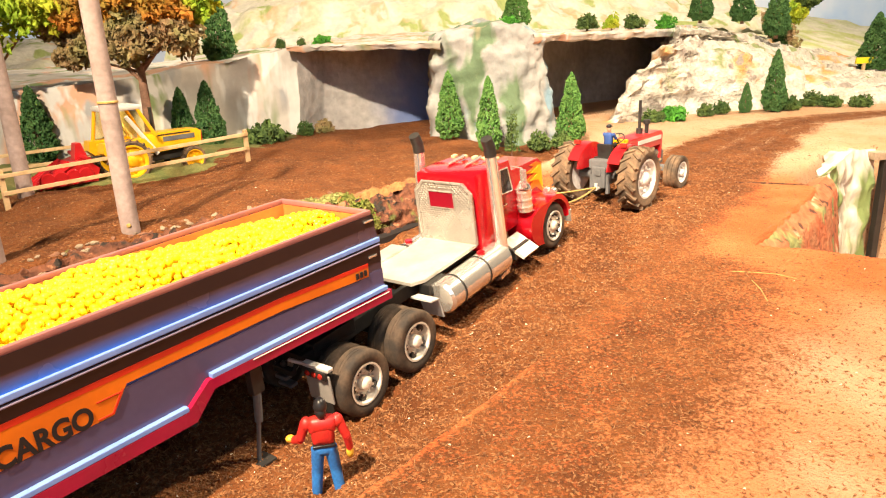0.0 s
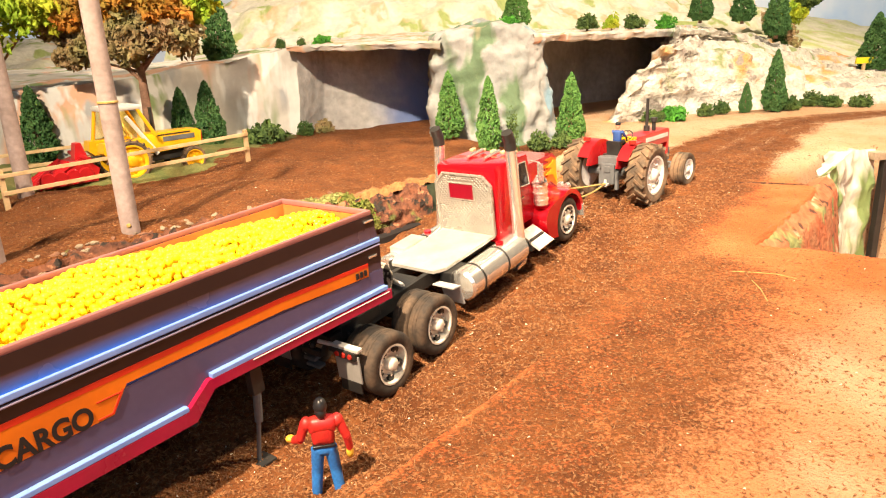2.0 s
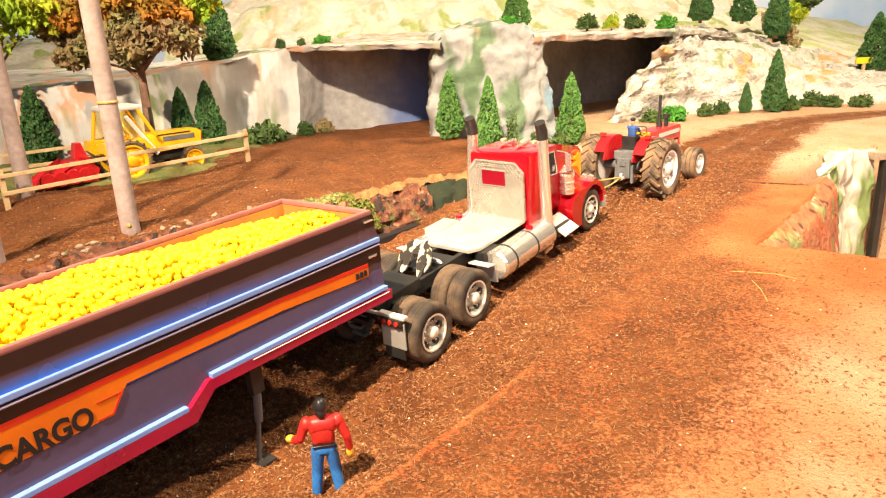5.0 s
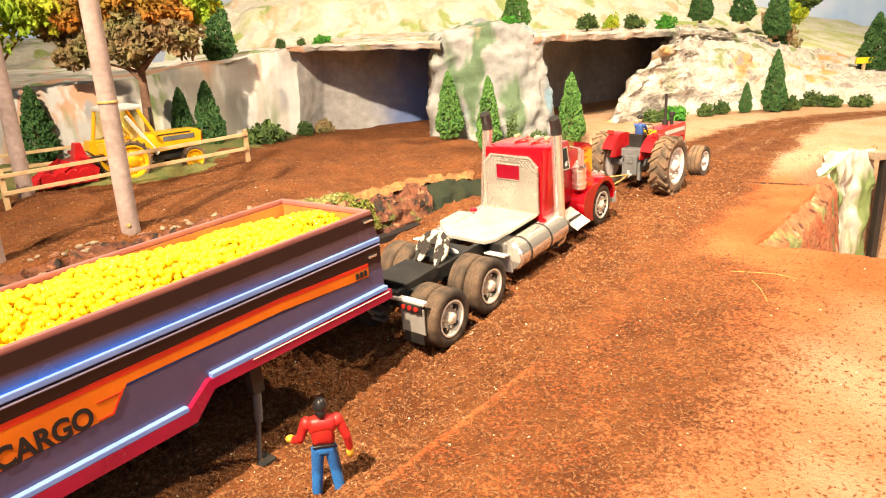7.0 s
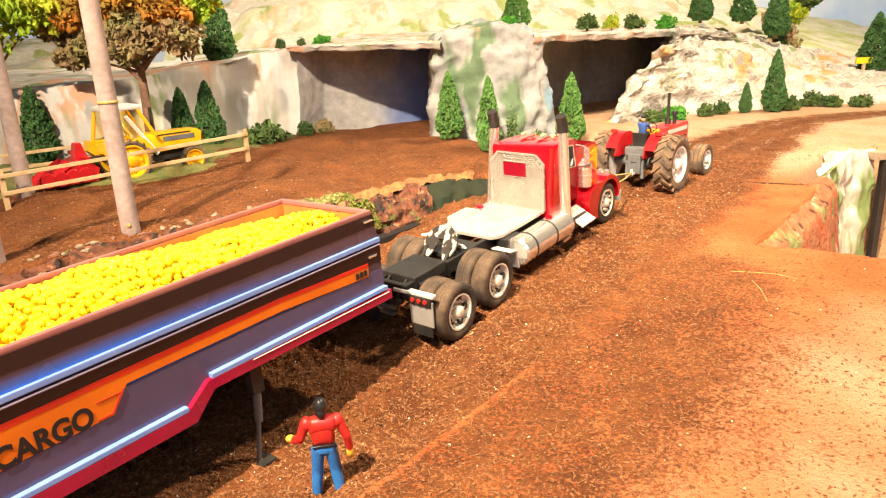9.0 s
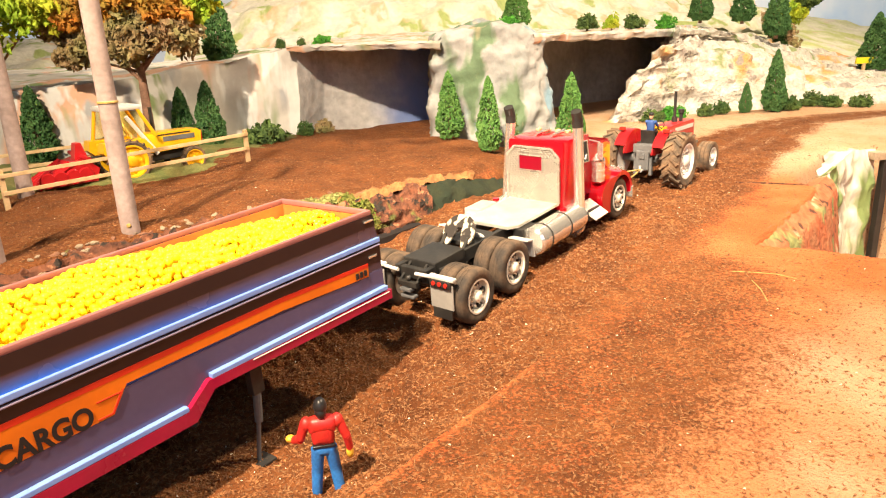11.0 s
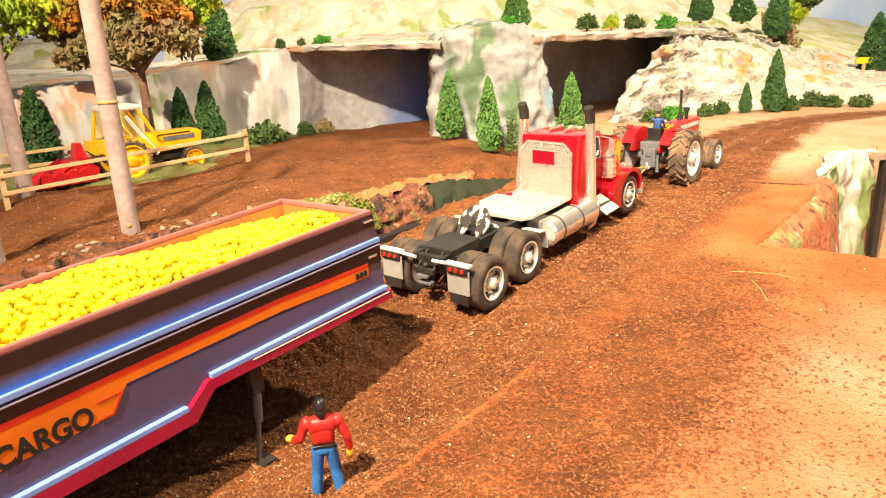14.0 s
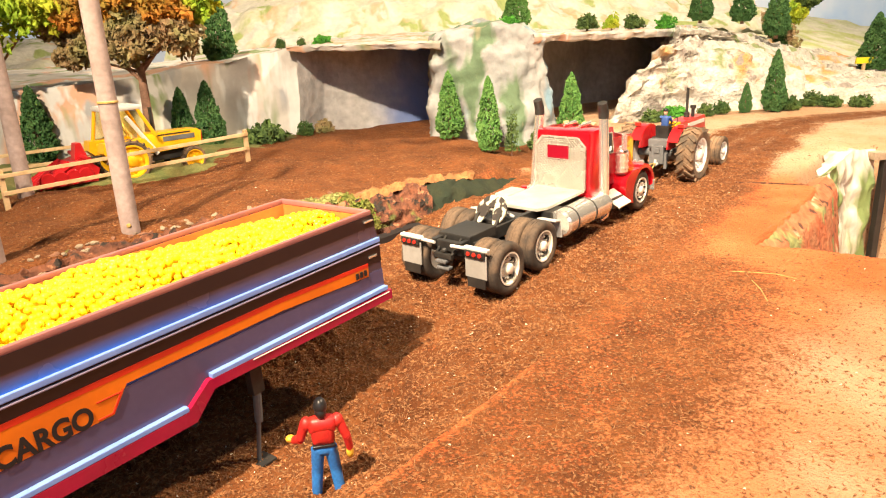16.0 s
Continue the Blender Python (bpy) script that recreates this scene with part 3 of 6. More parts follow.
rock("tunnel_back_wall",
     [[(-0.22, 1.262, 0.02), (0.06, 1.297, 0.02)], [(-0.22, 1.264, 0.10), (0.06, 1.302, 0.10)], [(-0.22, 1.268, 0.19), (0.06, 1.307, 0.19)]],
     60, 14, 0.003, 0.05, M_TUNNEL, "plaster back wall of the tunnel, grey with a blue shade tint", "tunnel")
rock("tunnel_roof_west",
     [[(-0.245, 1.62, 0.178), (0.01, 1.62, 0.178)], [(-0.245, 1.20, 0.180), (-0.12, 1.140, 0.178), (0.01, 1.065, 0.177)],
      [(-0.245, 1.196, 0.187), (-0.12, 1.135, 0.186), (0.01, 1.06, 0.186)], [(-0.245, 1.62, 0.196), (0.01, 1.62, 0.200)]],
     60, 8, 0.004, 0.03, M_ROCK, "pale rock slab over the tunnel mouth", "rock")
rock("rock_pillar",
     [[(-0.005, 1.32, 0.02), (-0.012, 1.09, 0.02), (0.03, 1.075, 0.02), (0.09, 1.045, 0.02), (0.15, 1.065, 0.02), (0.195, 1.12, 0.02), (0.20, 1.4, 0.02)],
      [(-0.004, 1.32, 0.09), (-0.008, 1.09, 0.09), (0.03, 1.085, 0.09), (0.09, 1.06, 0.09), (0.145, 1.08, 0.09), (0.182, 1.12, 0.09), (0.19, 1.4, 0.09)],
      [(-0.002, 1.32, 0.15), (-0.004, 1.085, 0.15), (0.03, 1.085, 0.155), (0.09, 1.075, 0.16), (0.14, 1.09, 0.15), (0.170, 1.12, 0.15), (0.18, 1.4, 0.15)],
      [(0.0, 1.32, 0.19), (0.0, 1.08, 0.19), (0.03, 1.09, 0.198), (0.09, 1.09, 0.205), (0.135, 1.1, 0.202), (0.165, 1.12, 0.185), (0.17, 1.4, 0.188)],
      [(0.04, 1.34, 0.20), (0.03, 1.24, 0.20), (0.05, 1.24, 0.21), (0.09, 1.24, 0.215), (0.12, 1.24, 0.21), (0.15, 1.24, 0.20), (0.16, 1.4, 0.19)]],
     120, 14, 0.009, 0.034, M_ROCK_GREEN, "white rock pillar with green stains between the tunnels")
rock("tunnel_roof_east",
     [[(0.15, 1.85, 0.172), (0.58, 1.85, 0.172)], [(0.15, 1.10, 0.180), (0.30, 1.26, 0.176), (0.46, 1.42, 0.173), (0.57, 1.53, 0.170)],
      [(0.15, 1.095, 0.189), (0.30, 1.255, 0.186), (0.46, 1.415, 0.184), (0.57, 1.525, 0.180)], [(0.15, 1.85, 0.196), (0.58, 1.85, 0.192)]],
     80, 8, 0.004, 0.03, M_ROCK, "pale rock slab over the wide tunnel mouth", "rock")
rock("tunnel_back_wall_east",
     [[(0.17, 1.42, 0.0), (0.34, 1.62, 0.0), (0.62, 1.74, 0.0)], [(0.17, 1.42, 0.19), (0.34, 1.62, 0.19), (0.62, 1.74, 0.19)]],
     50, 14, 0.004, 0.05, M_GREY_WALL, "brown grey plaster wall inside the wide tunnel", "tunnel")
rock("rock_hill_east",
     [[(0.56, 1.80, 0.0), (0.298, 1.255, 0.030), (0.365, 1.275, 0.026), (0.462, 1.335, 0.022), (0.64, 1.365, 0.018), (0.79, 1.375, 0.015), (1.0, 1.27, 0.015), (1.5, 1.1, 0.015)],
      [(0.57, 1.80, 0.08), (0.352, 1.270, 0.098), (0.405, 1.300, 0.100), (0.495, 1.360, 0.099), (0.65, 1.405, 0.082), (0.79, 1.43, 0.05), (1.0, 1.33, 0.035), (1.5, 1.2, 0.03)],
      [(0.58, 1.80, 0.14), (0.415, 1.300, 0.147), (0.445, 1.340, 0.150), (0.525, 1.410, 0.140), (0.665, 1.445, 0.121), (0.79, 1.48, 0.07), (1.0, 1.42, 0.045), (1.5, 1.3, 0.03)],
      [(0.58, 1.80, 0.185), (0.465, 1.360, 0.181), (0.51, 1.44, 0.180), (0.585, 1.53, 0.160), (0.69, 1.55, 0.132), (0.83, 1.60, 0.085), (1.05, 1.62, 0.05), (1.6, 1.5, 0.04)],
      [(0.6, 2.0, 0.19), (0.62, 1.95, 0.185), (0.68, 1.95, 0.18), (0.78, 1.95, 0.165), (0.92, 1.95, 0.14), (1.05, 1.95, 0.10), (1.3, 1.95, 0.06), (1.9, 1.9, 0.05)]],
     130, 14, 0.014, 0.03, M_ROCK_ROUGH, "rough white and ochre rock slope beside the tunnel")
rock("grass_hill_east",
     [[(0.70, 1.72, 0.10), (0.95, 1.66, 0.05), (1.2, 1.6, 0.02), (1.9, 1.5, 0.02)], [(0.74, 1.9, 0.165), (1.0, 1.86, 0.10), (1.25, 1.85, 0.05), (2.0, 1.8, 0.04)],
      [(0.80, 2.3, 0.20), (1.1, 2.3, 0.16), (1.4, 2.3, 0.10), (2.2, 2.3, 0.08)], [(0.9, 2.75, 0.30), (1.3, 2.75, 0.22), (1.7, 2.75, 0.14), (2.6, 2.75, 0.12)]],
     90, 12, 0.008, 0.09, M_MEADOW, "pale yellow green meadow slope with stone", "hill")
rock("rock_hill_back",
     [[(-0.62, 1.62, 0.15), (-0.3, 1.60, 0.16), (0.1, 1.62, 0.16), (0.5, 1.82, 0.17), (1.0, 2.1, 0.17)],
      [(-0.60, 1.72, 0.235), (-0.32, 1.70, 0.27), (0.1, 1.72, 0.25), (0.5, 1.95, 0.225), (1.0, 2.2, 0.21)],
      [(-0.62, 1.86, 0.262), (-0.34, 1.85, 0.33), (0.1, 1.9, 0.36), (0.5, 2.1, 0.32), (1.0, 2.35, 0.28)],
      [(-0.65, 2.1, 0.27), (-0.36, 2.1, 0.36), (0.1, 2.2, 0.46), (0.5, 2.4, 0.42), (1.1, 2.6, 0.36)]],
     120, 14, 0.014, 0.05, M_ROCK_HILL, "cream and green rock hillside above the tunnels")
rock("rock_hill_west",
     [[(-1.9, 1.35, 0.14), (-1.1, 1.5, 0.14), (-0.66, 1.55, 0.15)], [(-1.9, 1.5, 0.20), (-1.1, 1.65, 0.19), (-0.66, 1.7, 0.20)], [(-1.9, 1.8, 0.24), (-1.1, 2.0, 0.23), (-0.64, 2.0, 0.24)]],
     70, 12, 0.016, 0.07, M_ROCK_HILL, "cream rock hillside behind the trees")
# retaining bank beside the track
rock("bank",
     [[(-0.60, 0.06, -0.02), (-0.305, 0.46, -0.02), (-0.245, 0.545, -0.016), (-0.185, 0.605, -0.01), (-0.115, 0.640, -0.004), (-0.062, 0.664, 0.0), (-0.006, 0.718, 0.002)],
      [(-0.61, 0.07, 0.02), (-0.315, 0.47, 0.02), (-0.253, 0.553, 0.020), (-0.192, 0.615, 0.025), (-0.120, 0.650, 0.026), (-0.066, 0.670, 0.026), (-0.012, 0.726, 0.028)],
      [(-0.62, 0.09, 0.042), (-0.33, 0.48, 0.042), (-0.267, 0.565, 0.042), (-0.204, 0.630, 0.043), (-0.13, 0.670, 0.042), (-0.073, 0.688, 0.042), (-0.018, 0.746, 0.043)],
      [(-0.66, 0.12, 0.035), (-0.36, 0.505, 0.036), (-0.295, 0.590, 0.036), (-0.225, 0.660, 0.034), (-0.145, 0.712, 0.034), (-0.085, 0.725, 0.032), (-0.030, 0.780, 0.032)]],
     220, 10, 0.0066, 0.010, M_ROCK_RED, "carved red brown rocky bank along the track", "bank")
rock("bank_end",
     [[(-0.012, 0.712, 0.0), (0.02, 0.742, 0.004), (0.058, 0.784, 0.010), (0.10, 0.84, 0.012)], [(-0.016, 0.722, 0.028), (0.014, 0.752, 0.028), (0.053, 0.794, 0.022), (0.10, 0.85, 0.014)],
      [(-0.022, 0.742, 0.042), (0.008, 0.770, 0.042), (0.047, 0.806, 0.034), (0.10, 0.87, 0.018)], [(-0.034, 0.778, 0.032), (0.0, 0.80, 0.032), (0.043, 0.830, 0.020), (0.10, 0.90, 0.008)]],
     70, 8, 0.0030, 0.016, M_BANK_GREEN, "dark green mossy end of the bank", "bank")
rock("bank_crest",
     [[(-0.105, 0.679, 0.038), (-0.073, 0.688, 0.041), (-0.012, 0.752, 0.042), (0.040, 0.798, 0.036)], [(-0.105, 0.690, 0.043), (-0.075, 0.700, 0.048), (-0.014, 0.764, 0.049), (0.040, 0.810, 0.041)],
      [(-0.115, 0.718, 0.036), (-0.09, 0.735, 0.036), (-0.03, 0.792, 0.036), (0.030, 0.834, 0.026)]],
     110, 8, 0.0045, 0.014, M_CREST, "ochre earth crest on top of the bank", "bank")
# black strip in place of the shadow gap along the bank's foot
rock("bank_foot_shadow",
     [[(-0.30, 0.452, -0.020), (-0.180, 0.598, -0.016), (-0.110, 0.634, -0.010), (-0.060, 0.655, -0.006), (-0.008, 0.708, -0.004), (0.060, 0.781, 0.004)],
      [(-0.30, 0.452, -0.004), (-0.180, 0.598, 0.001), (-0.110, 0.634, 0.006), (-0.060, 0.655, 0.010), (-0.008, 0.708, 0.013), (0.060, 0.781, 0.0165)],
      [(-0.306, 0.460, -0.003), (-0.186, 0.606, 0.002), (-0.115, 0.643, 0.007), (-0.064, 0.664, 0.011), (-0.014, 0.716, 0.014), (0.055, 0.789, 0.0175)]],
     60, 4, 0.0006, 0.02, M_INK, "black strip for the shadow gap at the foot of the bank", "bank")
# the ravine: a rubble slope and the far wall with its opening
rock("ravine_slope",
     [[(0.250, 0.576, 0.008), (0.302, 0.636, 0.009), (0.374, 0.726, 0.009), (0.452, 0.830, 0.009)], [(0.262, 0.571, 0.0178), (0.314, 0.625, 0.0185), (0.388, 0.715, 0.0188), (0.464, 0.814, 0.0190)],
      [(0.279, 0.564, 0.004), (0.331, 0.617, 0.004), (0.403, 0.705, 0.006), (0.470, 0.802, 0.006)], [(0.312, 0.553, -0.12), (0.362, 0.604, -0.12), (0.432, 0.690, -0.12), (0.480, 0.785, -0.12)]],
     110, 12, 0.0016, 0.016, M_RUBBLE, "orange red rubble slope with moss at the ravine")
rock("ravine_wall",
     [[(0.452, 0.800, -0.14), (0.445, 0.772, -0.14), (0.520, 0.862, -0.14), (0.572, 0.890, -0.14)], [(0.462, 0.815, -0.03), (0.452, 0.790, -0.03), (0.528, 0.880, -0.03), (0.574, 0.898, -0.03)],
      [(0.468, 0.830, 0.010), (0.462, 0.810, 0.021), (0.540, 0.902, 0.028), (0.580, 0.914, 0.028)], [(0.475, 0.86, 0.008), (0.472, 0.85, 0.010), (0.535, 0.95, 0.016), (0.58, 0.97, 0.016)]],
     90, 12, 0.006, 0.026, M_RAVINE, "white and green stained rock wall of the ravine")
rock("ravine_side",
     [[(0.625, 0.885, -0.14), (0.70, 0.90, -0.14), (0.95, 0.92, -0.14)], [(0.625, 0.886, -0.02), (0.70, 0.90, -0.02), (0.95, 0.92, -0.02)], [(0.63, 0.90, 0.026), (0.70, 0.915, 0.026), (0.95, 0.935, 0.026)], [(0.63, 0.95, 0.016), (0.7, 0.96, 0.016), (0.95, 0.98, 0.016)]],
     40, 8, 0.005, 0.03, M_ROCK_GREEN, "white rock wall beyond the ravine opening")


rock("grass_strip",
     [[(-0.62, 0.735, 0.030), (-0.52, 0.752, 0.034), (-0.40, 0.812, 0.036), (-0.31, 0.915, 0.037), (-0.262, 0.965, 0.030)], [(-0.62, 0.75, 0.046), (-0.525, 0.765, 0.046), (-0.405, 0.828, 0.046), (-0.318, 0.925, 0.046), (-0.268, 0.975, 0.034)],
      [(-0.64, 0.90, 0.048), (-0.56, 0.91, 0.047), (-0.44, 0.97, 0.047), (-0.35, 1.06, 0.047), (-0.27, 1.08, 0.036)], [(-0.64, 1.05, 0.046), (-0.56, 1.05, 0.046), (-0.44, 1.10, 0.045), (-0.35, 1.19, 0.046), (-0.225, 1.21, 0.038)]],
     120, 10, 0.0028, 0.012, M_GRASS, "olive green grass mat under the parked tractor", "grass")


def portal():
    T = thing("portal_frame", "grey portal frame at the ravine opening", "portal", pose(0.602, 0.900, 0.004))
    part("lintel", rounded(box(bmesh.new(), (0.0, 0.0, 0.018), (0.07, 0.016, 0.010)), 0.001), M_STONE_PALE, T, "pale stone lintel")
    for x in (-0.014, 0.030):
        part("post", rounded(box(bmesh.new(), (x, 0.002, -0.064), (0.008, 0.012, 0.152)), 0.001), M_BLACK, T, "dark portal post")


portal()


def backdrop():
    """The painted sky wall behind the landscape."""
    m = bpy.data.materials.new("glowing_painted_sky")
    m.use_nodes = True
    n, l = m.node_tree.nodes, m.node_tree.links
    b = n["Principled BSDF"]
    tc, tx, r, x = n.new("ShaderNodeTexCoord"), n.new("ShaderNodeTexNoise"), n.new("ShaderNodeMapRange"), n.new("ShaderNodeMix")
    tx.inputs["Scale"].default_value, tx.inputs["Detail"].default_value = 2.2, 5
    x.data_type = "RGBA"
    x.inputs["A"].default_value, x.inputs["B"].default_value = (0.42, 0.56, 0.72, 1), (0.82, 0.82, 0.80, 1)
    r.inputs["From Min"].default_value, r.inputs["From Max"].default_value = 0.35, 0.6
    l.new(tc.outputs["Object"], tx.inputs["Vector"])
    l.new(tx.outputs["Fac"], r.inputs["Value"])
    l.new(r.outputs["Result"], x.inputs["Factor"])
    l.new(x.outputs["Result"], b.inputs["Base Color"])
    b.inputs["Roughness"].default_value = 0.9
    # added glow in the paint's own colour, brighter than the lamps make it
    l.new(x.outputs["Result"], b.inputs["Emission Color"])
    b.inputs["Emission Strength"].default_value = 0.45
    bm = bmesh.new()
    box(bm, (0.2, 2.95, 0.7), (6.4, 0.04, 1.8), 0.01)
    tagged(part("backdrop", bm, m), "wall painted with pale blue sky and clouds", "backdrop", kind="structure")


backdrop()


# ---- wheels ----
def tyre_profile(R, r, w, y):
    """The outline of a tyre of radius R on a rim of radius r, w wide, centred at y."""
    h = w / 2
    return [(r, y - h * 0.80), (r + (R - r) * 0.35, y - h), (r + (R - r) * 0.75, y - h * 0.98), (R * 0.975, y - h * 0.84), (R, y - h * 0.62), (R, y - h * 0.25), (R * 0.985, y - h * 0.22), (R * 0.985, y - h * 0.14), (R, y - h * 0.11),
            (R, y + h * 0.11), (R * 0.985, y + h * 0.14), (R * 0.985, y + h * 0.22), (R, y + h * 0.25), (R, y + h * 0.62), (R * 0.975, y + h * 0.84), (r + (R - r) * 0.75, y + h * 0.98), (r + (R - r) * 0.35, y + h), (r, y + h * 0.80)]


def rim_mesh(r, depth, w, out, nuts=10, dish=0.5):
    """A wheel disc seen from the side `out` (-1 or 1): lip, dish, hub and studs."""
    bm = bmesh.new()
    o = out
    lathe(bm, [(r * 1.02, o * w / 2), (r * 1.06, o * (w / 2 + 0.0006)), (r * 0.96, o * (w / 2 + 0.0006)), (r * 0.86, o * (w / 2 - depth)), (r * 0.55, o * (w / 2 - depth * dish)), (r * 0.36, o * (w / 2 - depth * dish)),
               (r * 0.34, o * (w / 2 + 0.0005)), (r * 0.2, o * (w / 2 + 0.0018)), (0.0004, o * (w / 2 + 0.002)), (0.0004, -o * w / 2), (r * 1.02, -o * w / 2)], 32)
    for k in range(nuts):
        a = 2 * math.pi * k / nuts
        c = Vector((r * 0.62 * math.cos(a), o * (w / 2 - depth * 0.7), r * 0.62 * math.sin(a)))
        rod(bm, c, c + Vector((0, o * 0.0022, 0)), r * 0.085, r * 0.07, 6)
    return bm


def holes(bm, r, y, o, n=5, size=0.16):
    """Dark hand holes in a wheel disc, as small recessed plugs."""
    for k in range(n):
        a = 2 * math.pi * (k + 0.5) / n
        c = Vector((r * 0.76 * math.cos(a), y, r * 0.76 * math.sin(a)))
        rod(bm, c, c + Vector((0, o * 0.0024, 0)), r * size, r * size, 10)
    return bm


WHEELS = []


def truck_wheel(truck, x, y, out, dual, R=0.0205):
    ob = new("wheel")
    ob.parent = truck
    ob.location = (x, y, R)
    r = R * 0.60
    if dual:
        for k, yy in enumerate((0.0065, -0.0075)):
            part("tyre", lathe(bmesh.new(), tyre_profile(R, r, 0.0128, out * yy), 48), M_TYRE, ob, "dusty black rubber tyre", smooth=40)
        part("rim", rim_mesh(r, 0.0055, 0.024, out, 10, 0.75), M_RIM, ob, "chromed wheel rim with studs", smooth=30)
        part("hand_holes", holes(bmesh.new(), r, out * 0.0078, out, 5, 0.19), M_BLACK, ob)
    else:
        part("tyre", lathe(bmesh.new(), tyre_profile(R * 0.97, r, 0.012, 0), 48), M_TYRE, ob, "dusty black rubber tyre", smooth=40)
        part("rim", rim_mesh(r, 0.003, 0.0115, out, 10, 0.3), M_RIM, ob, "chromed wheel rim with studs", smooth=30)
        part("hand_holes", holes(bmesh.new(), r, out * 0.0036, out, 10, 0.09), M_BLACK, ob)
    WHEELS.append((ob, Vector((x, y, R)), R))
    return ob


# ---- red lorry ----
def lorry():
    T = thing("truck", "cherry red toy road tractor unit with chrome stacks, towed", "truck")
    bm = bmesh.new()
    for y in (-0.0125, 0.0125):
        box(bm, (0.120, y, 0.0335), (0.272, 0.004, 0.010), 0.0006)
    for x in (-0.012, 0.022, 0.075, 0.14, 0.20):
        box(bm, (x, 0, 0.0335), (0.005, 0.024, 0.008), 0.0006)
    part("chassis_frame", bm, M_BLACK, T, "black ladder frame")
    bm = bmesh.new()
    box(bm, (0.012, 0, 0.0365), (0.036, 0.030, 0.0085), 0.0008)
    box(bm, (0.004, -0.0162, 0.033), (0.012, 0.003, 0.005), 0.0005)
    box(bm, (0.060, 0, 0.0365), (0.030, 0.024, 0.0035), 0.0006)
    part("suspension_box", bm, M_BLACK, T)
    bm = bmesh.new()
    for y in (-0.0075, 0.0075):
        slab(bm, [(-0.021, 0.028), (-0.018, 0.028), (0.000, 0.0385), (0.000, 0.0405), (-0.004, 0.0405)], y - 0.0010, y + 0.0010)
    box(bm, (-0.019, 0, 0.0275), (0.004, 0.017, 0.004), 0.0006)
    ball(bm, (-0.0185, 0, 0.0315), (0.0022, 0.0022, 0.0022))
    part("tow_bracket", bm, M_BLACK, T)
    bm = bmesh.new()
    box(bm, (-0.020, 0.001, 0.0235), (0.0055, 0.010, 0.0025), 0.0006)
    box(bm, (-0.019, 0.0, 0.0180), (0.0055, 0.012, 0.0022), 0.0006)
    part("tow_hook", bm, M_GREY, T, "bare metal coupling hook")
    # fifth wheel: a horseshoe plate tilted to the rear
    bm = bmesh.new()
    out = [(-0.0145 * math.sin(radians(28 + k * 304 / 24)), -0.0145 * math.cos(radians(28 + k * 304 / 24))) for k in range(25)]
    out += [(0.003, -0.004), (0.0022, 0.003), (-0.0022, 0.003), (-0.003, -0.004)]
    slab(bm, out, -0.0011, 0.0011, "XY")
    # the outline lies in (y, x): turn it upright and lean it
    bmesh.ops.transform(bm, matrix=pose(0.044, 0, 0.0465, 0, -52, 0) @ pose(0, 0, 0, 0, 0, -90), verts=bm.verts)
    part("fifth_wheel", rounded(bm, 0.0004, 1), M_WORN, T, "horseshoe coupling plate with worn black paint")
    bm = bmesh.new()
    for y in (-0.0105, 0.0105):
        slab(bm, [(0.032, 0.0365), (0.050, 0.0365), (0.044, 0.045), (0.040, 0.045)], y - 0.0012, y + 0.0012)
    part("coupling_bracket", bm, M_BLACK, T)
    bm = bmesh.new()
    rod(bm, (0.058, -0.011, 0.0405), (0.061, 0.002, 0.0405), 0.0016)
    rod(bm, (0.058, -0.011, 0.0405), (0.0565, -0.0135, 0.041), 0.0010)
    part("air_cylinder", bm, M_LIGHT_GREY, T)
    for sx in (0.002, 0.051):
        part("axle", rod(bmesh.new(), (sx, -0.03, 0.0205), (sx, 0.03, 0.0205), 0.0035), M_BLACK, T)
    part("front_axle", rod(bmesh.new(), (0.254, -0.026, 0.0205), (0.254, 0.026, 0.0205), 0.003), M_BLACK, T)
    # mudflaps with lamp boxes
    for s in (-1, 1):
        bm = bmesh.new()
        rod(bm, (-0.0200, s * 0.008, 0.0370), (-0.0190, s * 0.024, 0.0372), 0.0013)
        box(bm, (-0.0195, s * 0.0315, 0.0385), (0.0045, 0.0215, 0.0022), 0.0005)
        part("flap_hanger", bm, M_LIGHT_GREY, T, "pale grey flap hanger")
        bm = bmesh.new()
        box(bm, (-0.0205, s * 0.0315, 0.0252), (0.0012, 0.0195, 0.0185), 0.0004)
        flap = part("mudflap", bm, M_FLAP_DULL, T, "pale grey mudflap with a black tip")
        part("rubber_tip", box(bmesh.new(), (-0.0206, s * 0.0315, 0.0122), (0.0012, 0.0165, 0.0080), 0.0004), M_BLACK, flap)
        part("lamp_box", box(bmesh.new(), (-0.0218, s * 0.0315, 0.0349), (0.0022, 0.0180, 0.0052), 0.0005), M_BLACK, T)
        for k in (-1, 0, 1):
            c = Vector((-0.0230, s * 0.0315 + k * 0.0052, 0.0349))
            part("tail_lamp", rod(bmesh.new(), c, c + Vector((-0.0008, 0, 0)), 0.0018, 0.0015, 12), M_LAMP_RED, T, "small round tail lamp lens")
        # plate ahead of the tandem wheels
        bm = bmesh.new()
        box(bm, (0.0775, s * 0.0345, 0.0355), (0.009, 0.018, 0.0014), 0.0004, Euler((0, radians(12), 0)).to_matrix())
        box(bm, (0.0835, s * 0.0345, 0.0265), (0.0014, 0.0165, 0.0150), 0.0004, Euler((0, radians(-14), 0)).to_matrix())
        part("front_mudguard", bm, M_FLAP, T, "pale grey bent mudguard plate")
    # deck with treads and headboard
    bm = bmesh.new()
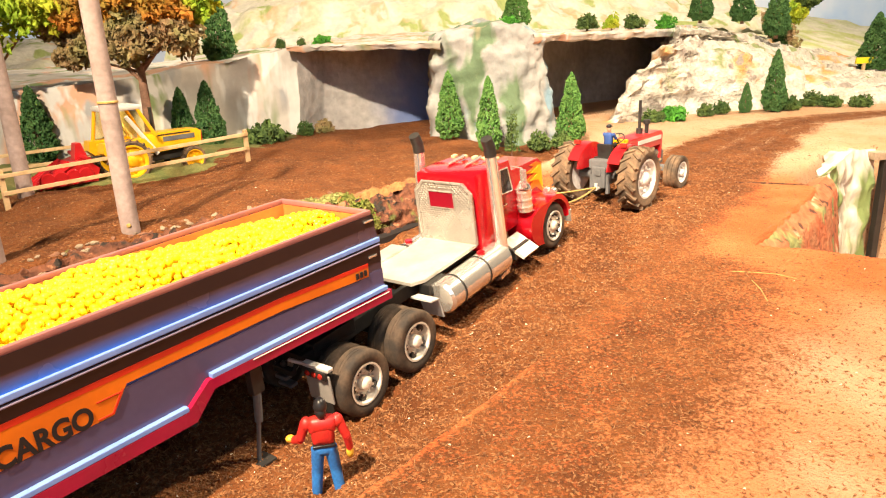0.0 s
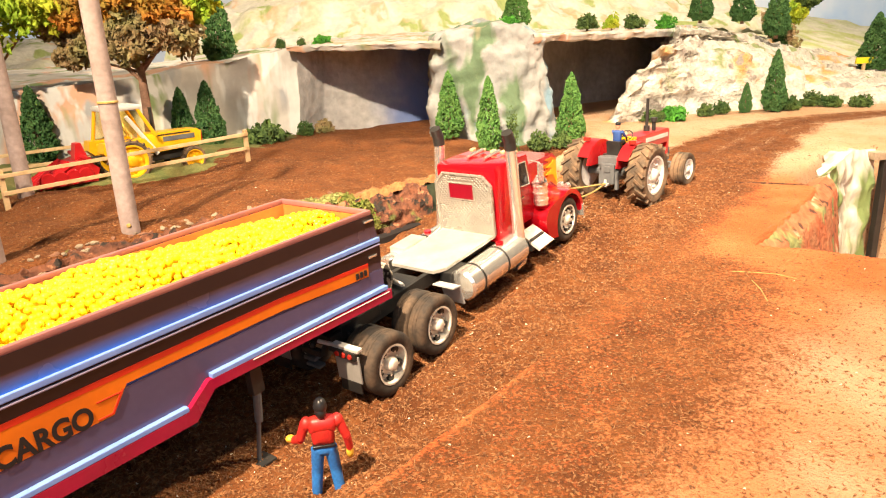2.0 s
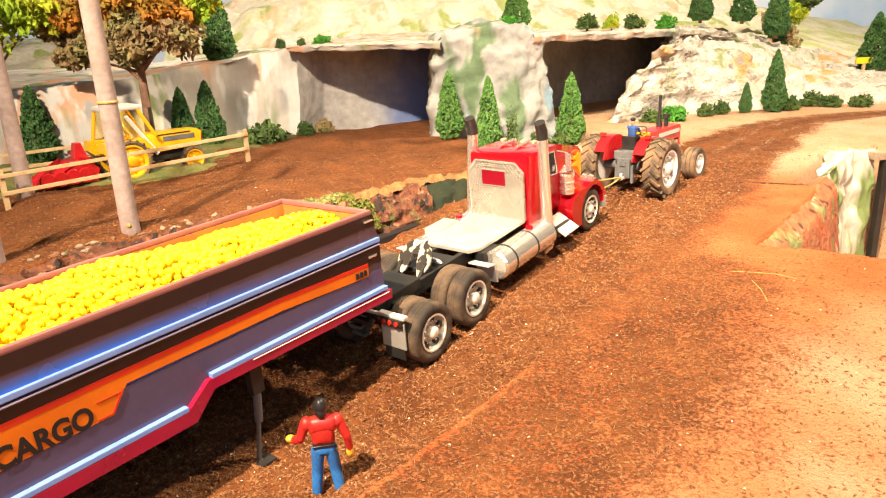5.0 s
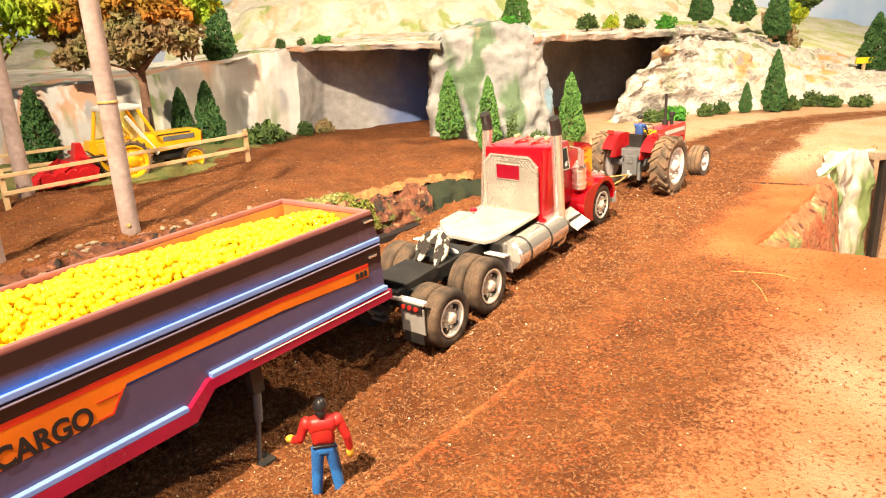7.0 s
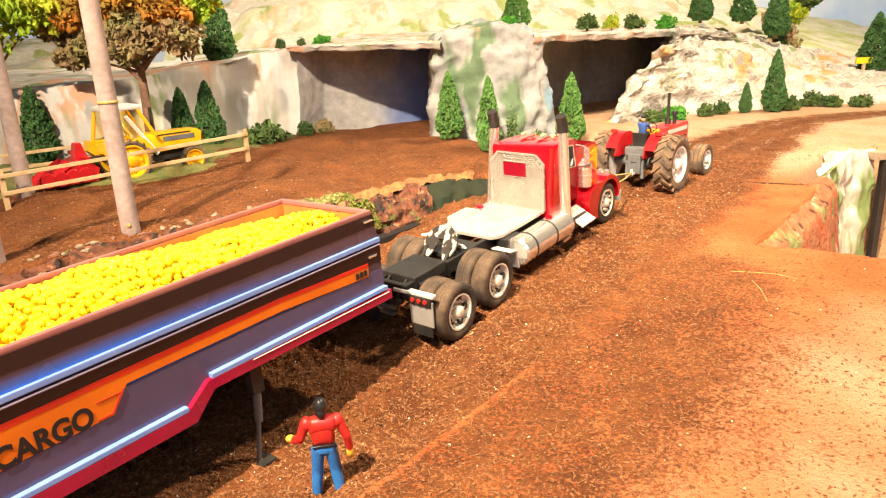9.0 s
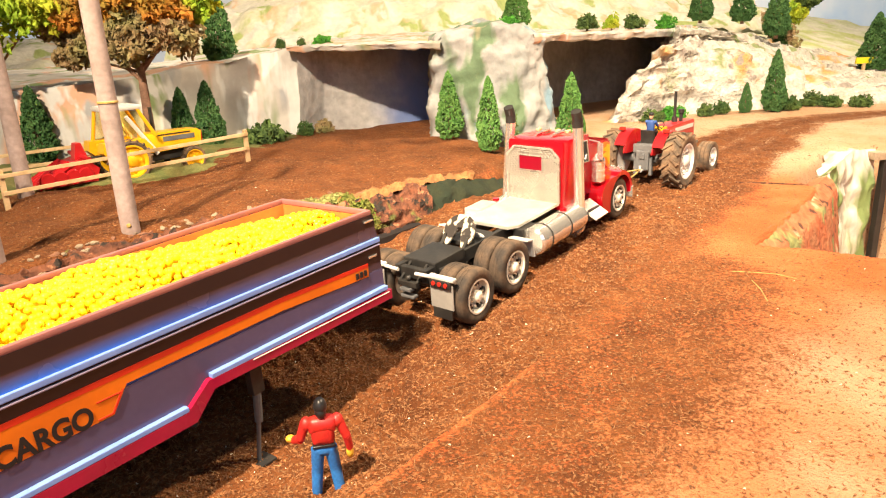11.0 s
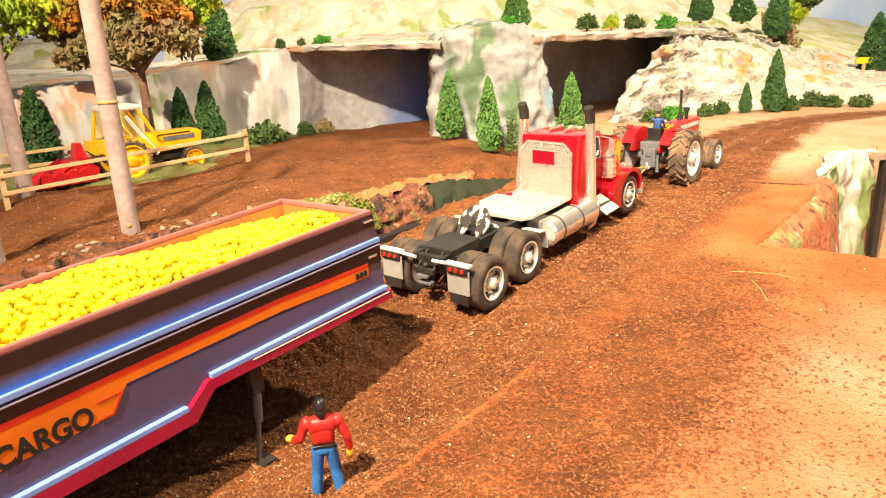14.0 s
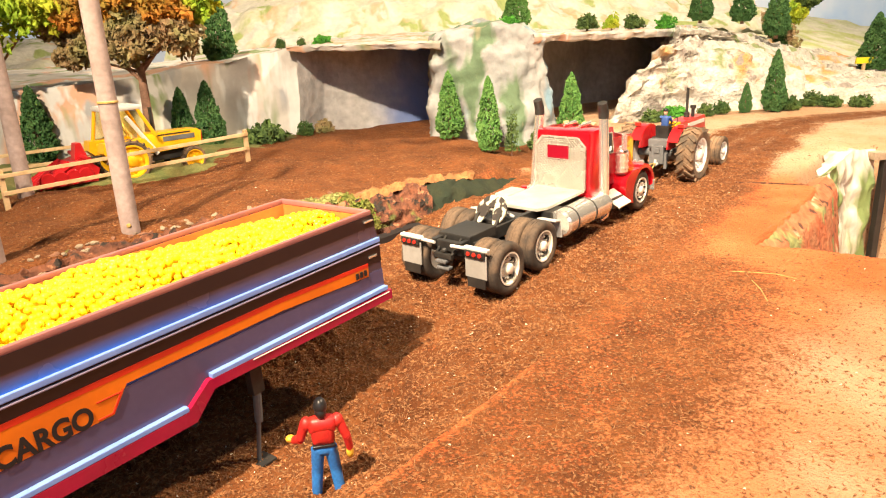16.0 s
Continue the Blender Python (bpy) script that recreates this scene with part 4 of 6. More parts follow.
    slab(bm, [(0.083, -0.019), (0.092, -0.0245), (0.157, -0.0245), (0.157, 0.0245), (0.092, 0.0245), (0.083, 0.019)], 0.0388, 0.0412, "XY")
    deck = part("deck_plate", rounded(bm, 0.0006, 1), M_SILVER, T, "silver deck plate")
    part("side_box", box(bmesh.new(), (0.118, 0.0315, 0.0400), (0.028, 0.015, 0.006), 0.001), M_SILVER, T, "silver side box")
    bm = bmesh.new()
    w, h = 0.0261, 0.0186
    slab(bm, [(-w, 0.0412), (w, 0.0412), (w, 0.0811), (h, 0.0887), (-h, 0.0887), (-w, 0.0811)], 0.1545, 0.1568, "YZ")
    board = part("headboard", rounded(bm, 0.0005, 1), M_PLATE, T, "silver chequered headboard with a window")
    for a, b in (((-w, 0.0412), (-w, 0.0811)), ((-w, 0.0811), (-h, 0.0887)), ((-h, 0.0887), (h, 0.0887)), ((h, 0.0887), (w, 0.0811)), ((w, 0.0811), (w, 0.0412))):
        part("edge_bead", rod(bmesh.new(), (0.1545, a[0] * 0.985, a[1]), (0.1545, b[0] * 0.985, b[1]), 0.0011, seg=8), M_PLATE, board)
    bm = bmesh.new()
    for i in range(29):
        for j in range(27):
            y, z = -0.0231 + i * 0.00165, 0.0435 + j * 0.00165
            if -0.0115 < y < 0.0142 and 0.0672 < z < 0.0832 or z > 0.0868 or abs(y) > 0.0236 - max(0, (z - 0.079)) * 0.9:
                continue
            box(bm, (0.1544, y, z), (0.0012, 0.0014, 0.00045), 0, Euler((radians(45 if (i + j) % 2 else -45), 0, 0)).to_matrix())
    tagged(part("tread_pattern", bm, M_PLATE, board), kind="stuff")
    part("rear_window", box(bmesh.new(), (0.1543, 0.0015, 0.0752), (0.0008, 0.0225, 0.0122), 0.0003), M_WINDOW_RED, board, "dark red window panel")
    bm = bmesh.new()
    for y, z, sy, sz in ((0.0015, 0.0817, 0.0240, 0.0008), (0.0015, 0.0687, 0.0240, 0.0008), (0.0131, 0.0752, 0.0008, 0.0130), (-0.0101, 0.0752, 0.0008, 0.0130)):
        box(bm, (0.1541, y, z), (0.0012, sy, sz), 0.0002)
    part("window_frame", bm, M_PLATE, board)
    # sleeper and cab
    bm = bmesh.new()
    box(bm, (0.1735, 0, 0.0635), (0.029, 0.056, 0.062), 0.0042)
    part("sleeper", bm, M_RED, T, "glossy cherry red sleeper box", smooth=40)
    bm = bmesh.new()
    slab(bm, [(0.1885, 0.036), (0.2135, 0.036), (0.2155, 0.066), (0.2085, 0.0915), (0.1885, 0.0930)], -0.0265, 0.0265)
    part("cab", rounded(bm, 0.0028, 3), M_RED, T, "glossy cherry red cab", smooth=40)
    for s in (-1, 1):
        bm = bmesh.new()
        slab(bm, [(0.193, 0.0685), (0.2095, 0.0665), (0.2050, 0.0865), (0.194, 0.0875)], s * 0.0262, s * 0.0269)
        part("side_window", bm, M_GLASS_DARK, T, "dark side window")
        bm = bmesh.new()
        for a, b in (((0.193, 0.0685), (0.2095, 0.0665)), ((0.2095, 0.0665), (0.2050, 0.0865)), ((0.2050, 0.0865), (0.194, 0.0875)), ((0.194, 0.0875), (0.193, 0.0685))):
            rod(bm, (a[0], s * 0.0270, a[1]), (b[0], s * 0.0270, b[1]), 0.0006, seg=6)
        part("window_trim", bm, M_CHROME, T, "chrome window trim")
        bm = bmesh.new()
        slab(bm, [(0.1925, 0.0395), (0.2115, 0.0395), (0.2125, 0.0645), (0.1925, 0.0660)], s * 0.0262, s * 0.0271)
        part("door", rounded(bm, 0.0003, 1), M_RED, T, "red door")
        part("door_handle", box(bmesh.new(), (0.196, s * 0.0277, 0.0590), (0.005, 0.0012, 0.0012), 0.0003), M_CHROME, T, "chrome door handle")
        bm = bmesh.new()
        rod(bm, (0.210, s * 0.027, 0.086), (0.2115, s * 0.0365, 0.0845), 0.0006, seg=6)
        rod(bm, (0.213, s * 0.027, 0.066), (0.2115, s * 0.0365, 0.0675), 0.0006, seg=6)
        rod(bm, (0.2115, s * 0.0365, 0.0845), (0.2115, s * 0.0365, 0.0675), 0.0006, seg=6)
        box(bm, (0.2105, s * 0.0375, 0.0765), (0.0012, 0.0055, 0.0150), 0.0005)
        part("mirror", bm, M_CHROME, T, "chrome door mirror on a bracket")
        bm = bmesh.new()
        rod(bm, (0.2175, s * 0.0325, 0.0470), (0.2175, s * 0.0325, 0.0655), 0.0060, seg=20)
        rod(bm, (0.2175, s * 0.0325, 0.0665), (0.2175, s * 0.0325, 0.0715), 0.0060, 0.0030, 20)
        for z in (0.0505, 0.0565, 0.0625):
            rod(bm, (0.2175, s * 0.0325, z), (0.2175, s * 0.0325, z + 0.0014), 0.0065, seg=20)
        part("air_cleaner", bm, M_CHROME, T, "chrome air cleaner canister", smooth=35)
    # hood, grille, lamps
    bm = bmesh.new()
    slab(bm, [(0.2125, 0.036), (0.2735, 0.034), (0.2760, 0.0690), (0.2700, 0.0745), (0.2125, 0.0775)], -0.0165, 0.0165)
    part("hood", rounded(bm, 0.0026, 3), M_RED, T, "red engine hood with flame print", smooth=40)
    part("grille", box(bmesh.new(), (0.2765, 0, 0.0520), (0.0022, 0.030, 0.032), 0.0008), M_CHROME, T, "chrome radiator grille")
    for s in (-1, 1):
        bm = bmesh.new()
        slab(bm, [(0.2740, 0.0430), (0.2745, 0.0690), (0.2675, 0.0720), (0.2555, 0.0720), (0.2635, 0.0685), (0.2475, 0.0670), (0.2605, 0.0635), (0.2435, 0.0590), (0.2595, 0.0575), (0.2495, 0.0500), (0.2635, 0.0510)], s * 0.0163, s * 0.0171)
        part("flame_print", bm, M_ORANGE, T, "orange and yellow flame print")
        bm = bmesh.new()
        slab(bm, [(0.2742, 0.0460), (0.2742, 0.0675), (0.2685, 0.0690), (0.2665, 0.0670), (0.2555, 0.0655), (0.2675, 0.0620), (0.2545, 0.0590), (0.2675, 0.0560)], s * 0.0168, s * 0.0174)
        part("flame_core", bm, M_YELLOW, T, "yellow flame print")
        # fender arch
        bm = bmesh.new()
        arc = [(0.254 + 0.0275 * math.cos(radians(a)), 0.0205 + 0.0272 * math.sin(radians(a))) for a in range(-6, 122, 8)]
        arc += [(0.2330, 0.0462), (0.2255, 0.0448), (0.2180, 0.0425), (0.2135, 0.0380), (0.2125, 0.0300), (0.2150, 0.0220), (0.2215, 0.0150)]
        inn = [(0.254 + 0.0232 * math.cos(radians(a)), 0.0205 + 0.0230 * math.sin(radians(a))) for a in range(200, -7, -8)]
        slab(bm, arc + inn, s * 0.0160, s * 0.0392)
        part("fender", rounded(bm, 0.0022, 3, 50), M_RED, T, "rounded red front fender", smooth=50)
        bm = bmesh.new()
        rod(bm, (0.274, s * 0.0195, 0.043), (0.278, s * 0.0195, 0.043), 0.0028, 0.0032, 16)
        rod(bm, (0.274, s * 0.0262, 0.043), (0.278, s * 0.0262, 0.043), 0.0028, 0.0032, 16)
        part("headlamp", bm, M_CHROME, T, "chrome headlamp pair", smooth=30)
        # step box below the door, tank, stack
        bm = bmesh.new()
        slab(bm, [(s * 0.0275, 0.0300), (s * 0.0290, 0.0322), (s * 0.0480, 0.0215), (s * 0.0465, 0.0193)], 0.1855, 0.2075, "YZ")
        part("step_plate", rounded(bm, 0.0004, 1), M_RIM, T, "bright metal step plate")
        part("step_frame", box(bmesh.new(), (0.1960, s * 0.0330, 0.0225), (0.021, 0.014, 0.010), 0.0008), M_BLACK, T)
        bm = bmesh.new()
        rod(bm, (0.0960, s * 0.0345, 0.0270), (0.1700, s * 0.0345, 0.0270), 0.0118, seg=28)
        rod(bm, (0.0940, s * 0.0345, 0.0270), (0.0960, s * 0.0345, 0.0270), 0.0100, 0.0118, 28)
        tank = part("fuel_tank", bm, M_CHROME, T, "chrome cylindrical fuel tank", smooth=35)
        for x in (0.1080, 0.1400):
            part("tank_strap", lathe(bmesh.new(), [(0.0117, x), (0.0122, x), (0.0122, x + 0.0016), (0.0117, x + 0.0016)], 28), M_BLACK, tank).matrix_basis = Matrix.Translation((0, s * 0.0345, 0.0270)) @ Matrix(((0, 1, 0, 0), (1, 0, 0, 0), (0, 0, 1, 0), (0, 0, 0, 1)))
        part("filler_cap", rod(bmesh.new(), (0.1470, s * 0.0345, 0.0380), (0.1470, s * 0.0345, 0.0405), 0.0030, seg=14), M_RED, tank, "red filler cap")
        part("battery_box", box(bmesh.new(), (0.1000, s * 0.0240, 0.0340), (0.020, 0.010, 0.008), 0.0008), M_BLACK, T)
        bm = bmesh.new()
        rod(bm, (0.1700, s * 0.0385, 0.0170), (0.1745, s * 0.0335, 0.1066), 0.0048, 0.0044, 20)
        rod(bm, (0.1700, s * 0.0385, 0.0170), (0.1600, s * 0.0375, 0.0140), 0.0048, 0.0040, 16)
        stack = part("exhaust_pipe", bm, M_CHROME, T, "tall chrome exhaust stack", smooth=35)
        bm = bmesh.new()
        rod(bm, (0.1744, s * 0.0335, 0.1050), (0.1740, s * 0.0335, 0.1125), 0.0046, 0.0046, 16)
        rod(bm, (0.1742, s * 0.0335, 0.1110), (0.1710, s * 0.0335, 0.1190), 0.0046, 0.0043, 16)
        part("stack_tip", bm, M_BLACK, stack, "black cut stack tip", smooth=35)
    bm = bmesh.new()
    slab(bm, [(0.2790, -0.0410), (0.2820, -0.0380), (0.2830, 0.0), (0.2820, 0.0380), (0.2790, 0.0410), (0.2770, 0.0410), (0.2790, 0.0), (0.2770, -0.0410)], 0.0160, 0.0265, "XY")
    part("bumper", rounded(bm, 0.0006, 1), M_CHROME, T, "chrome front bumper", smooth=40)
    for y in (-0.020, -0.010, 0.0, 0.010, 0.020):
        part("roof_lamp", rounded(box(bmesh.new(), (0.2015, y, 0.0942), (0.0055, 0.0035, 0.0026)), 0.0008), M_FENCE, T, "amber roof marker lamp")
    for y in (-0.008, 0.008):
        bm = bmesh.new()
        rod(bm, (0.176, y, 0.0957), (0.198, y, 0.0957), 0.0012, 0.0018, 10)
        part("air_horn", bm, M_CHROME, T, "chrome air horn", smooth=35)
    for s in (-1, 1):
        truck_wheel(T, 0.002, s * 0.0340, s, True)
        truck_wheel(T, 0.051, s * 0.0340, s, True)
        truck_wheel(T, 0.254, s * 0.0315, s, False)
    return T


TRUCK = lorry()


# ---- tipping trailer with its load ----
TRAILER_AT = Matrix.Translation((-0.04192, 0.40152, 0.10152)) @ Matrix.Rotation(radians(51.87), 4, "Z") @ Matrix.Rotation(radians(-2.1), 4, "Y") @ Matrix.Rotation(radians(-1.29), 4, "X")


def letters(name, body, size, material, parent, place, label=""):
    """Raised lettering on the trailer's near side; x runs along the side, z up."""
    cu = bpy.data.curves.new(name, "FONT")
    cu.body, cu.size, cu.extrude, cu.align_x, cu.offset = body, size, 0.00008, "LEFT", size * 0.035
    ob = new(name, cu)
    bpy.context.view_layer.update()
    me = bpy.data.meshes.new_from_object(ob.evaluated_get(bpy.context.evaluated_depsgraph_get()))
    bpy.data.objects.remove(ob)
    me.materials.append(material)
    ob = new(name, me)
    ob.parent = parent
    ob.matrix_basis = place
    return tagged(ob, label)


def trailer():
    """Local frame: x forward with 0 at the front, y to the far side, z down from the rim."""
    T = thing("trailer", "violet blue toy tipping semitrailer heaped with yellow beads", "trailer", TRAILER_AT)
    L = -0.36
    for name, y0, y1, out in (("side_wall", 0.0, 0.0028, -1), ("side_wall", 0.0772, 0.080, 1)):
        bm = bmesh.new()
        slab(bm, [(L, -0.0005), (0.0, -0.0005), (0.0035, -0.020), (0.0035, -0.050), (-0.128, -0.050), (-0.140, -0.0625), (L, -0.0625)], y0, y1)
        wall = part(name, rounded(bm, 0.0004, 1), M_BLUE_BLEND, T, "dark violet side wall blending to blue")
        yo = y0 if out < 0 else y1
        part("top_band", slab(bmesh.new(), [(L, -0.0014), (0.0004, -0.0014), (0.0018, -0.0085), (L, -0.0092)], yo, yo + out * 0.0003), M_DARK_BAND, wall, "maroon black band under the rail")
        part("dark_band", slab(bmesh.new(), [(L, -0.0195), (0.0035, -0.0195), (0.0036, -0.0315), (L, -0.0285)], yo, yo + out * 0.0004), M_DARK_BAND, wall, "near-black band under the ridge")
        bm = bmesh.new()
        slab(bm, [(L, -0.0335), (0.0036, -0.0365), (0.0036, -0.0495), (-0.126, -0.0495), (-0.139, -0.0605), (L, -0.0605)], yo, yo + out * 0.0005)
        part("lower_panel", bm, M_BLUE, wall, "slate violet lower panel")
        bm = bmesh.new()
        slab(bm, [(L, -0.0296), (-0.075, -0.0292), (-0.0085, -0.0318), (-0.0090, -0.0378), (-0.075, -0.0340), (-0.163, -0.0338), (-0.1712, -0.0450), (L, -0.0450)], yo, yo + out * 0.0008)
        stripe = part("stripe", bm, M_ORANGE, wall, "orange stripe with an arrow end")
        bm = bmesh.new()
        slab(bm, [(L, -0.0274), (-0.075, -0.0268), (-0.0085, -0.0296), (-0.0085, -0.0319), (-0.075, -0.0293), (L, -0.0301)], yo, yo + out * 0.0009)
        part("stripe_edge", bm, M_STRIPE_RED, stripe, "bright red stripe edge")
        if out < 0:
            for a, b in (((-0.1772, -0.0362), (-0.1662, -0.0362)), ((-0.1662, -0.0362), (-0.1716, -0.0440)), ((-0.1716, -0.0440), (-0.1780, -0.0440)), ((-0.1650, -0.0352), (-0.1712, -0.0444))):
                part("arrow_outline", rod(bmesh.new(), (a[0], yo - 0.0008, a[1]), (b[0], yo - 0.0008, b[1]), 0.00032, seg=6), M_STRIPE_RED, stripe)
        for z, t, m, lab in ((-0.0176, 0.0028, M_PALE_BLUE, "pale blue lengthwise ridge"), (-0.0207, 0.0009, M_RIDGE_GREY, "thin mauve grey ridge")):
            part("ridge", rounded(box(bmesh.new(), ((L + 0.003) / 2, yo + out * 0.0008, z), (-L + 0.003, 0.0022, t)), 0.0004), m, wall, lab)
        for x0, x1, z in ((-0.124, 0.0035, -0.0487), (L, -0.139, -0.0588)):
            part("ledge", rounded(box(bmesh.new(), ((x0 + x1) / 2, yo + out * 0.0016, z), (x1 - x0, 0.0040, 0.0026)), 0.0004), M_PALE_BLUE, wall, "pale blue ledge over the sill")
        bm = bmesh.new()
        slab(bm, [(L, -0.0602), (-0.1400, -0.0602), (-0.1262, -0.0497), (0.0065, -0.0510), (0.0065, -0.0568), (-0.1240, -0.0552), (-0.1365, -0.0672), (L, -0.0672)], yo - out * 0.001, yo + out * 0.0036)
        part("sill", rounded(bm, 0.0012, 2), M_MAROON, T, "maroon lower sill", smooth=40)
        # the highlight on the sill's upper edge, built as a pale rod
        part("sill_highlight", rod(bmesh.new(), (-0.100, yo + out * 0.0036, -0.0507), (0.004, yo + out * 0.0036, -0.0520), 0.00035, seg=6), M_LIGHT_GREY, T, "thin white line as the sill's highlight")
        part("top_rail", rounded(box(bmesh.new(), (L / 2, (y0 + y1) / 2, 0.0), (-L, 0.0032, 0.0030)), 0.0008), M_RAIL, T, "mauve brown top rail", smooth=40)
        for z in (-0.0045, -0.0265):
            part("corner_clip", rounded(box(bmesh.new(), (-0.004, yo + out * 0.0008, z), (0.007, 0.0012, 0.0012)), 0.0003), M_CHROME, T, "small bright clip")
    bm = bmesh.new()
    slab(bm, [(-0.0028, 0.0005), (0.0, 0.0005), (0.0040, -0.020), (0.0040, -0.055), (0.0010, -0.055), (0.0010, -0.020)], 0.0024, 0.0776)
    part("front_wall", bm, M_PURPLE, T, "violet front wall")
    for y, o in ((0.0030, 1), (0.0768, -1)):
        part("inner_lining", box(bmesh.new(), (L / 2, y + o * 0.0004, -0.010), (-L - 0.004, 0.0006, 0.017), 0.0), M_RUST, T, "orange red inner lining")
    part("front_lining", box(bmesh.new(), (-0.0034, 0.040, -0.012), (0.0006, 0.072, 0.021), 0.0), M_RUST, T, "orange red inner lining")
    part("front_rail", rounded(box(bmesh.new(), (-0.0014, 0.040, 0.0), (0.0032, 0.080, 0.0030)), 0.0008), M_RAIL, T, "mauve brown top rail", smooth=40)
    part("bed_floor", box(bmesh.new(), (L / 2, 0.040, -0.047), (-L, 0.074, 0.004), 0.0006), M_BLACK, T)
    part("rear_wall", box(bmesh.new(), (L + 0.0014, 0.040, -0.033), (0.0028, 0.0750, 0.064), 0.0006), M_PURPLE, T)
    bm = bmesh.new()
    box(bm, (-0.18, 0.028, -0.061), (0.34, 0.005, 0.018), 0.001)
    box(bm, (-0.18, 0.052, -0.061), (0.34, 0.005, 0.018), 0.001)
    part("underframe", bm, M_BLACK, T, "black underframe")
    part("kingpin", rod(bmesh.new(), (-0.035, 0.04, -0.049), (-0.035, 0.04, -0.060), 0.003), M_GREY, T, "metal kingpin")
    for y in (0.004, 0.070):
        bm = bmesh.new()
        box(bm, (-0.0965, y, -0.066), (0.0075, 0.0050, 0.0150), 0.0006)
        leg = part("landing_leg", bm, M_BLACK, T, "black landing leg with a metal shaft")
        bm = bmesh.new()
        rod(bm, (-0.0965, y, -0.072), (-0.0985, y, -0.090), 0.0024, 0.0022, 12)
        part("leg_sleeve", bm, M_GREY, leg)
        part("leg_shaft", rod(bmesh.new(), (-0.0980, y, -0.086), (-0.1030, y, -0.1125), 0.0012, 0.0012, 10), M_GREY, leg, "bare metal shaft")
        part("foot_plate", rounded(box(bmesh.new(), (-0.1035, y, -0.1128), (0.016, 0.012, 0.0016)), 0.0005), M_BLACK, leg)
    side = Matrix.Translation((-0.2185, -0.0010, -0.0447)) @ Matrix.Rotation(radians(90), 4, "X")
    letters("lettering", "CARGO", 0.0128, M_INK, T, side @ Matrix.Diagonal((0.86, 1, 1, 1)), "black lettering on the orange stripe")
    for k in range(3):
        part("small_mark", box(bmesh.new(), (-0.0185 + k * 0.0034, -0.0011, -0.0345), (0.0022, 0.0006, 0.0036), 0.0002), M_INK, T)
    for x in (-0.26, -0.31):
        for s, y in ((-1, 0.006), (1, 0.074)):
            w = new("wheel")
            w.parent = T
            w.location = (x, y, -0.0870)
            part("tyre", lathe(bmesh.new(), tyre_profile(0.0205, 0.0123, 0.024, 0), 40), M_TYRE, w, smooth=40)
            part("rim", rim_mesh(0.0123, 0.005, 0.024, s, 10, 0.7), M_CHROME, w, smooth=30)
    return T


TRAILER = trailer()


def beads():
    """The heap of yellow beads lying in the trailer."""
    rng = random.Random(4)
    tmp = bmesh.new()
    bmesh.ops.create_icosphere(tmp, subdivisions=2, radius=1.0)
    base = np.array([v.co for v in tmp.verts])
    tri = np.array([[v.index for v in f.verts] for f in tmp.faces])
    tmp.free()
    verts, faces, count = [], [], 0
    r = 0.0020
    for layer in range(3):
        x = -0.006
        while x > -0.345:
            y = 0.0060 + 0.5 * r * (layer % 2)
            while y < 0.0745:
                crown = 0.0085 * (1 - ((y - 0.040) / 0.036) ** 2) + 0.0035 * noise.noise((x * 40, y * 40, 2.0)) - 0.0130 + 0.0085 * min(1.0, (-x) / 0.13)
                z = crown - layer * 0.0042 + rng.uniform(-0.0012, 0.0012)
                s = r * rng.uniform(0.86, 1.16)
                sq = np.array([s * rng.uniform(0.85, 1.15), s * rng.uniform(0.85, 1.15), s * rng.uniform(0.8, 1.1)])
                rot = np.array(Euler((rng.uniform(0, 6), rng.uniform(0, 6), rng.uniform(0, 6))).to_matrix())
                verts.append((base * sq) @ rot.T + np.array([x + rng.uniform(-0.0012, 0.0012), y + rng.uniform(-0.0012, 0.0012), z]))
                faces.append(tri + count)
                count += len(base)
                y += 1.85 * r
            x -= 1.75 * r
    me = bpy.data.meshes.new("yellow_beads")
    me.from_pydata(np.concatenate(verts).tolist(), [], np.concatenate(faces).tolist())
    me.polygons.foreach_set("use_smooth", np.ones(len(me.polygons), bool))
    me.materials.append(M_BALL)
    ob = new("yellow_beads", me)
    ob.matrix_world = TRAILER_AT
    tagged(ob, "heap of glossy yellow beads filling the trailer", "beads", kind="stuff")


beads()


# ---- farm tractors ----
def lugs(bm, R, w, n, out):
    """Chevron lugs round a tractor tyre."""
    for k in range(n):
        for s in (-1, 1):
            a = 2 * math.pi * (k + (0.25 if s > 0 else -0.25)) / n
            m = Matrix.Rotation(-a, 4, "Y") @ Matrix.Translation((0, s * w * 0.25, R * 1.0)) @ Matrix.Rotation(radians(s * 40), 4, "Z")
            g = bmesh.ops.create_cube(bm, size=1.0)["verts"]
            bmesh.ops.transform(bm, matrix=m @ Matrix.Diagonal((R * 0.085, w * 0.60, R * 0.13, 1)), verts=g)
    return bm


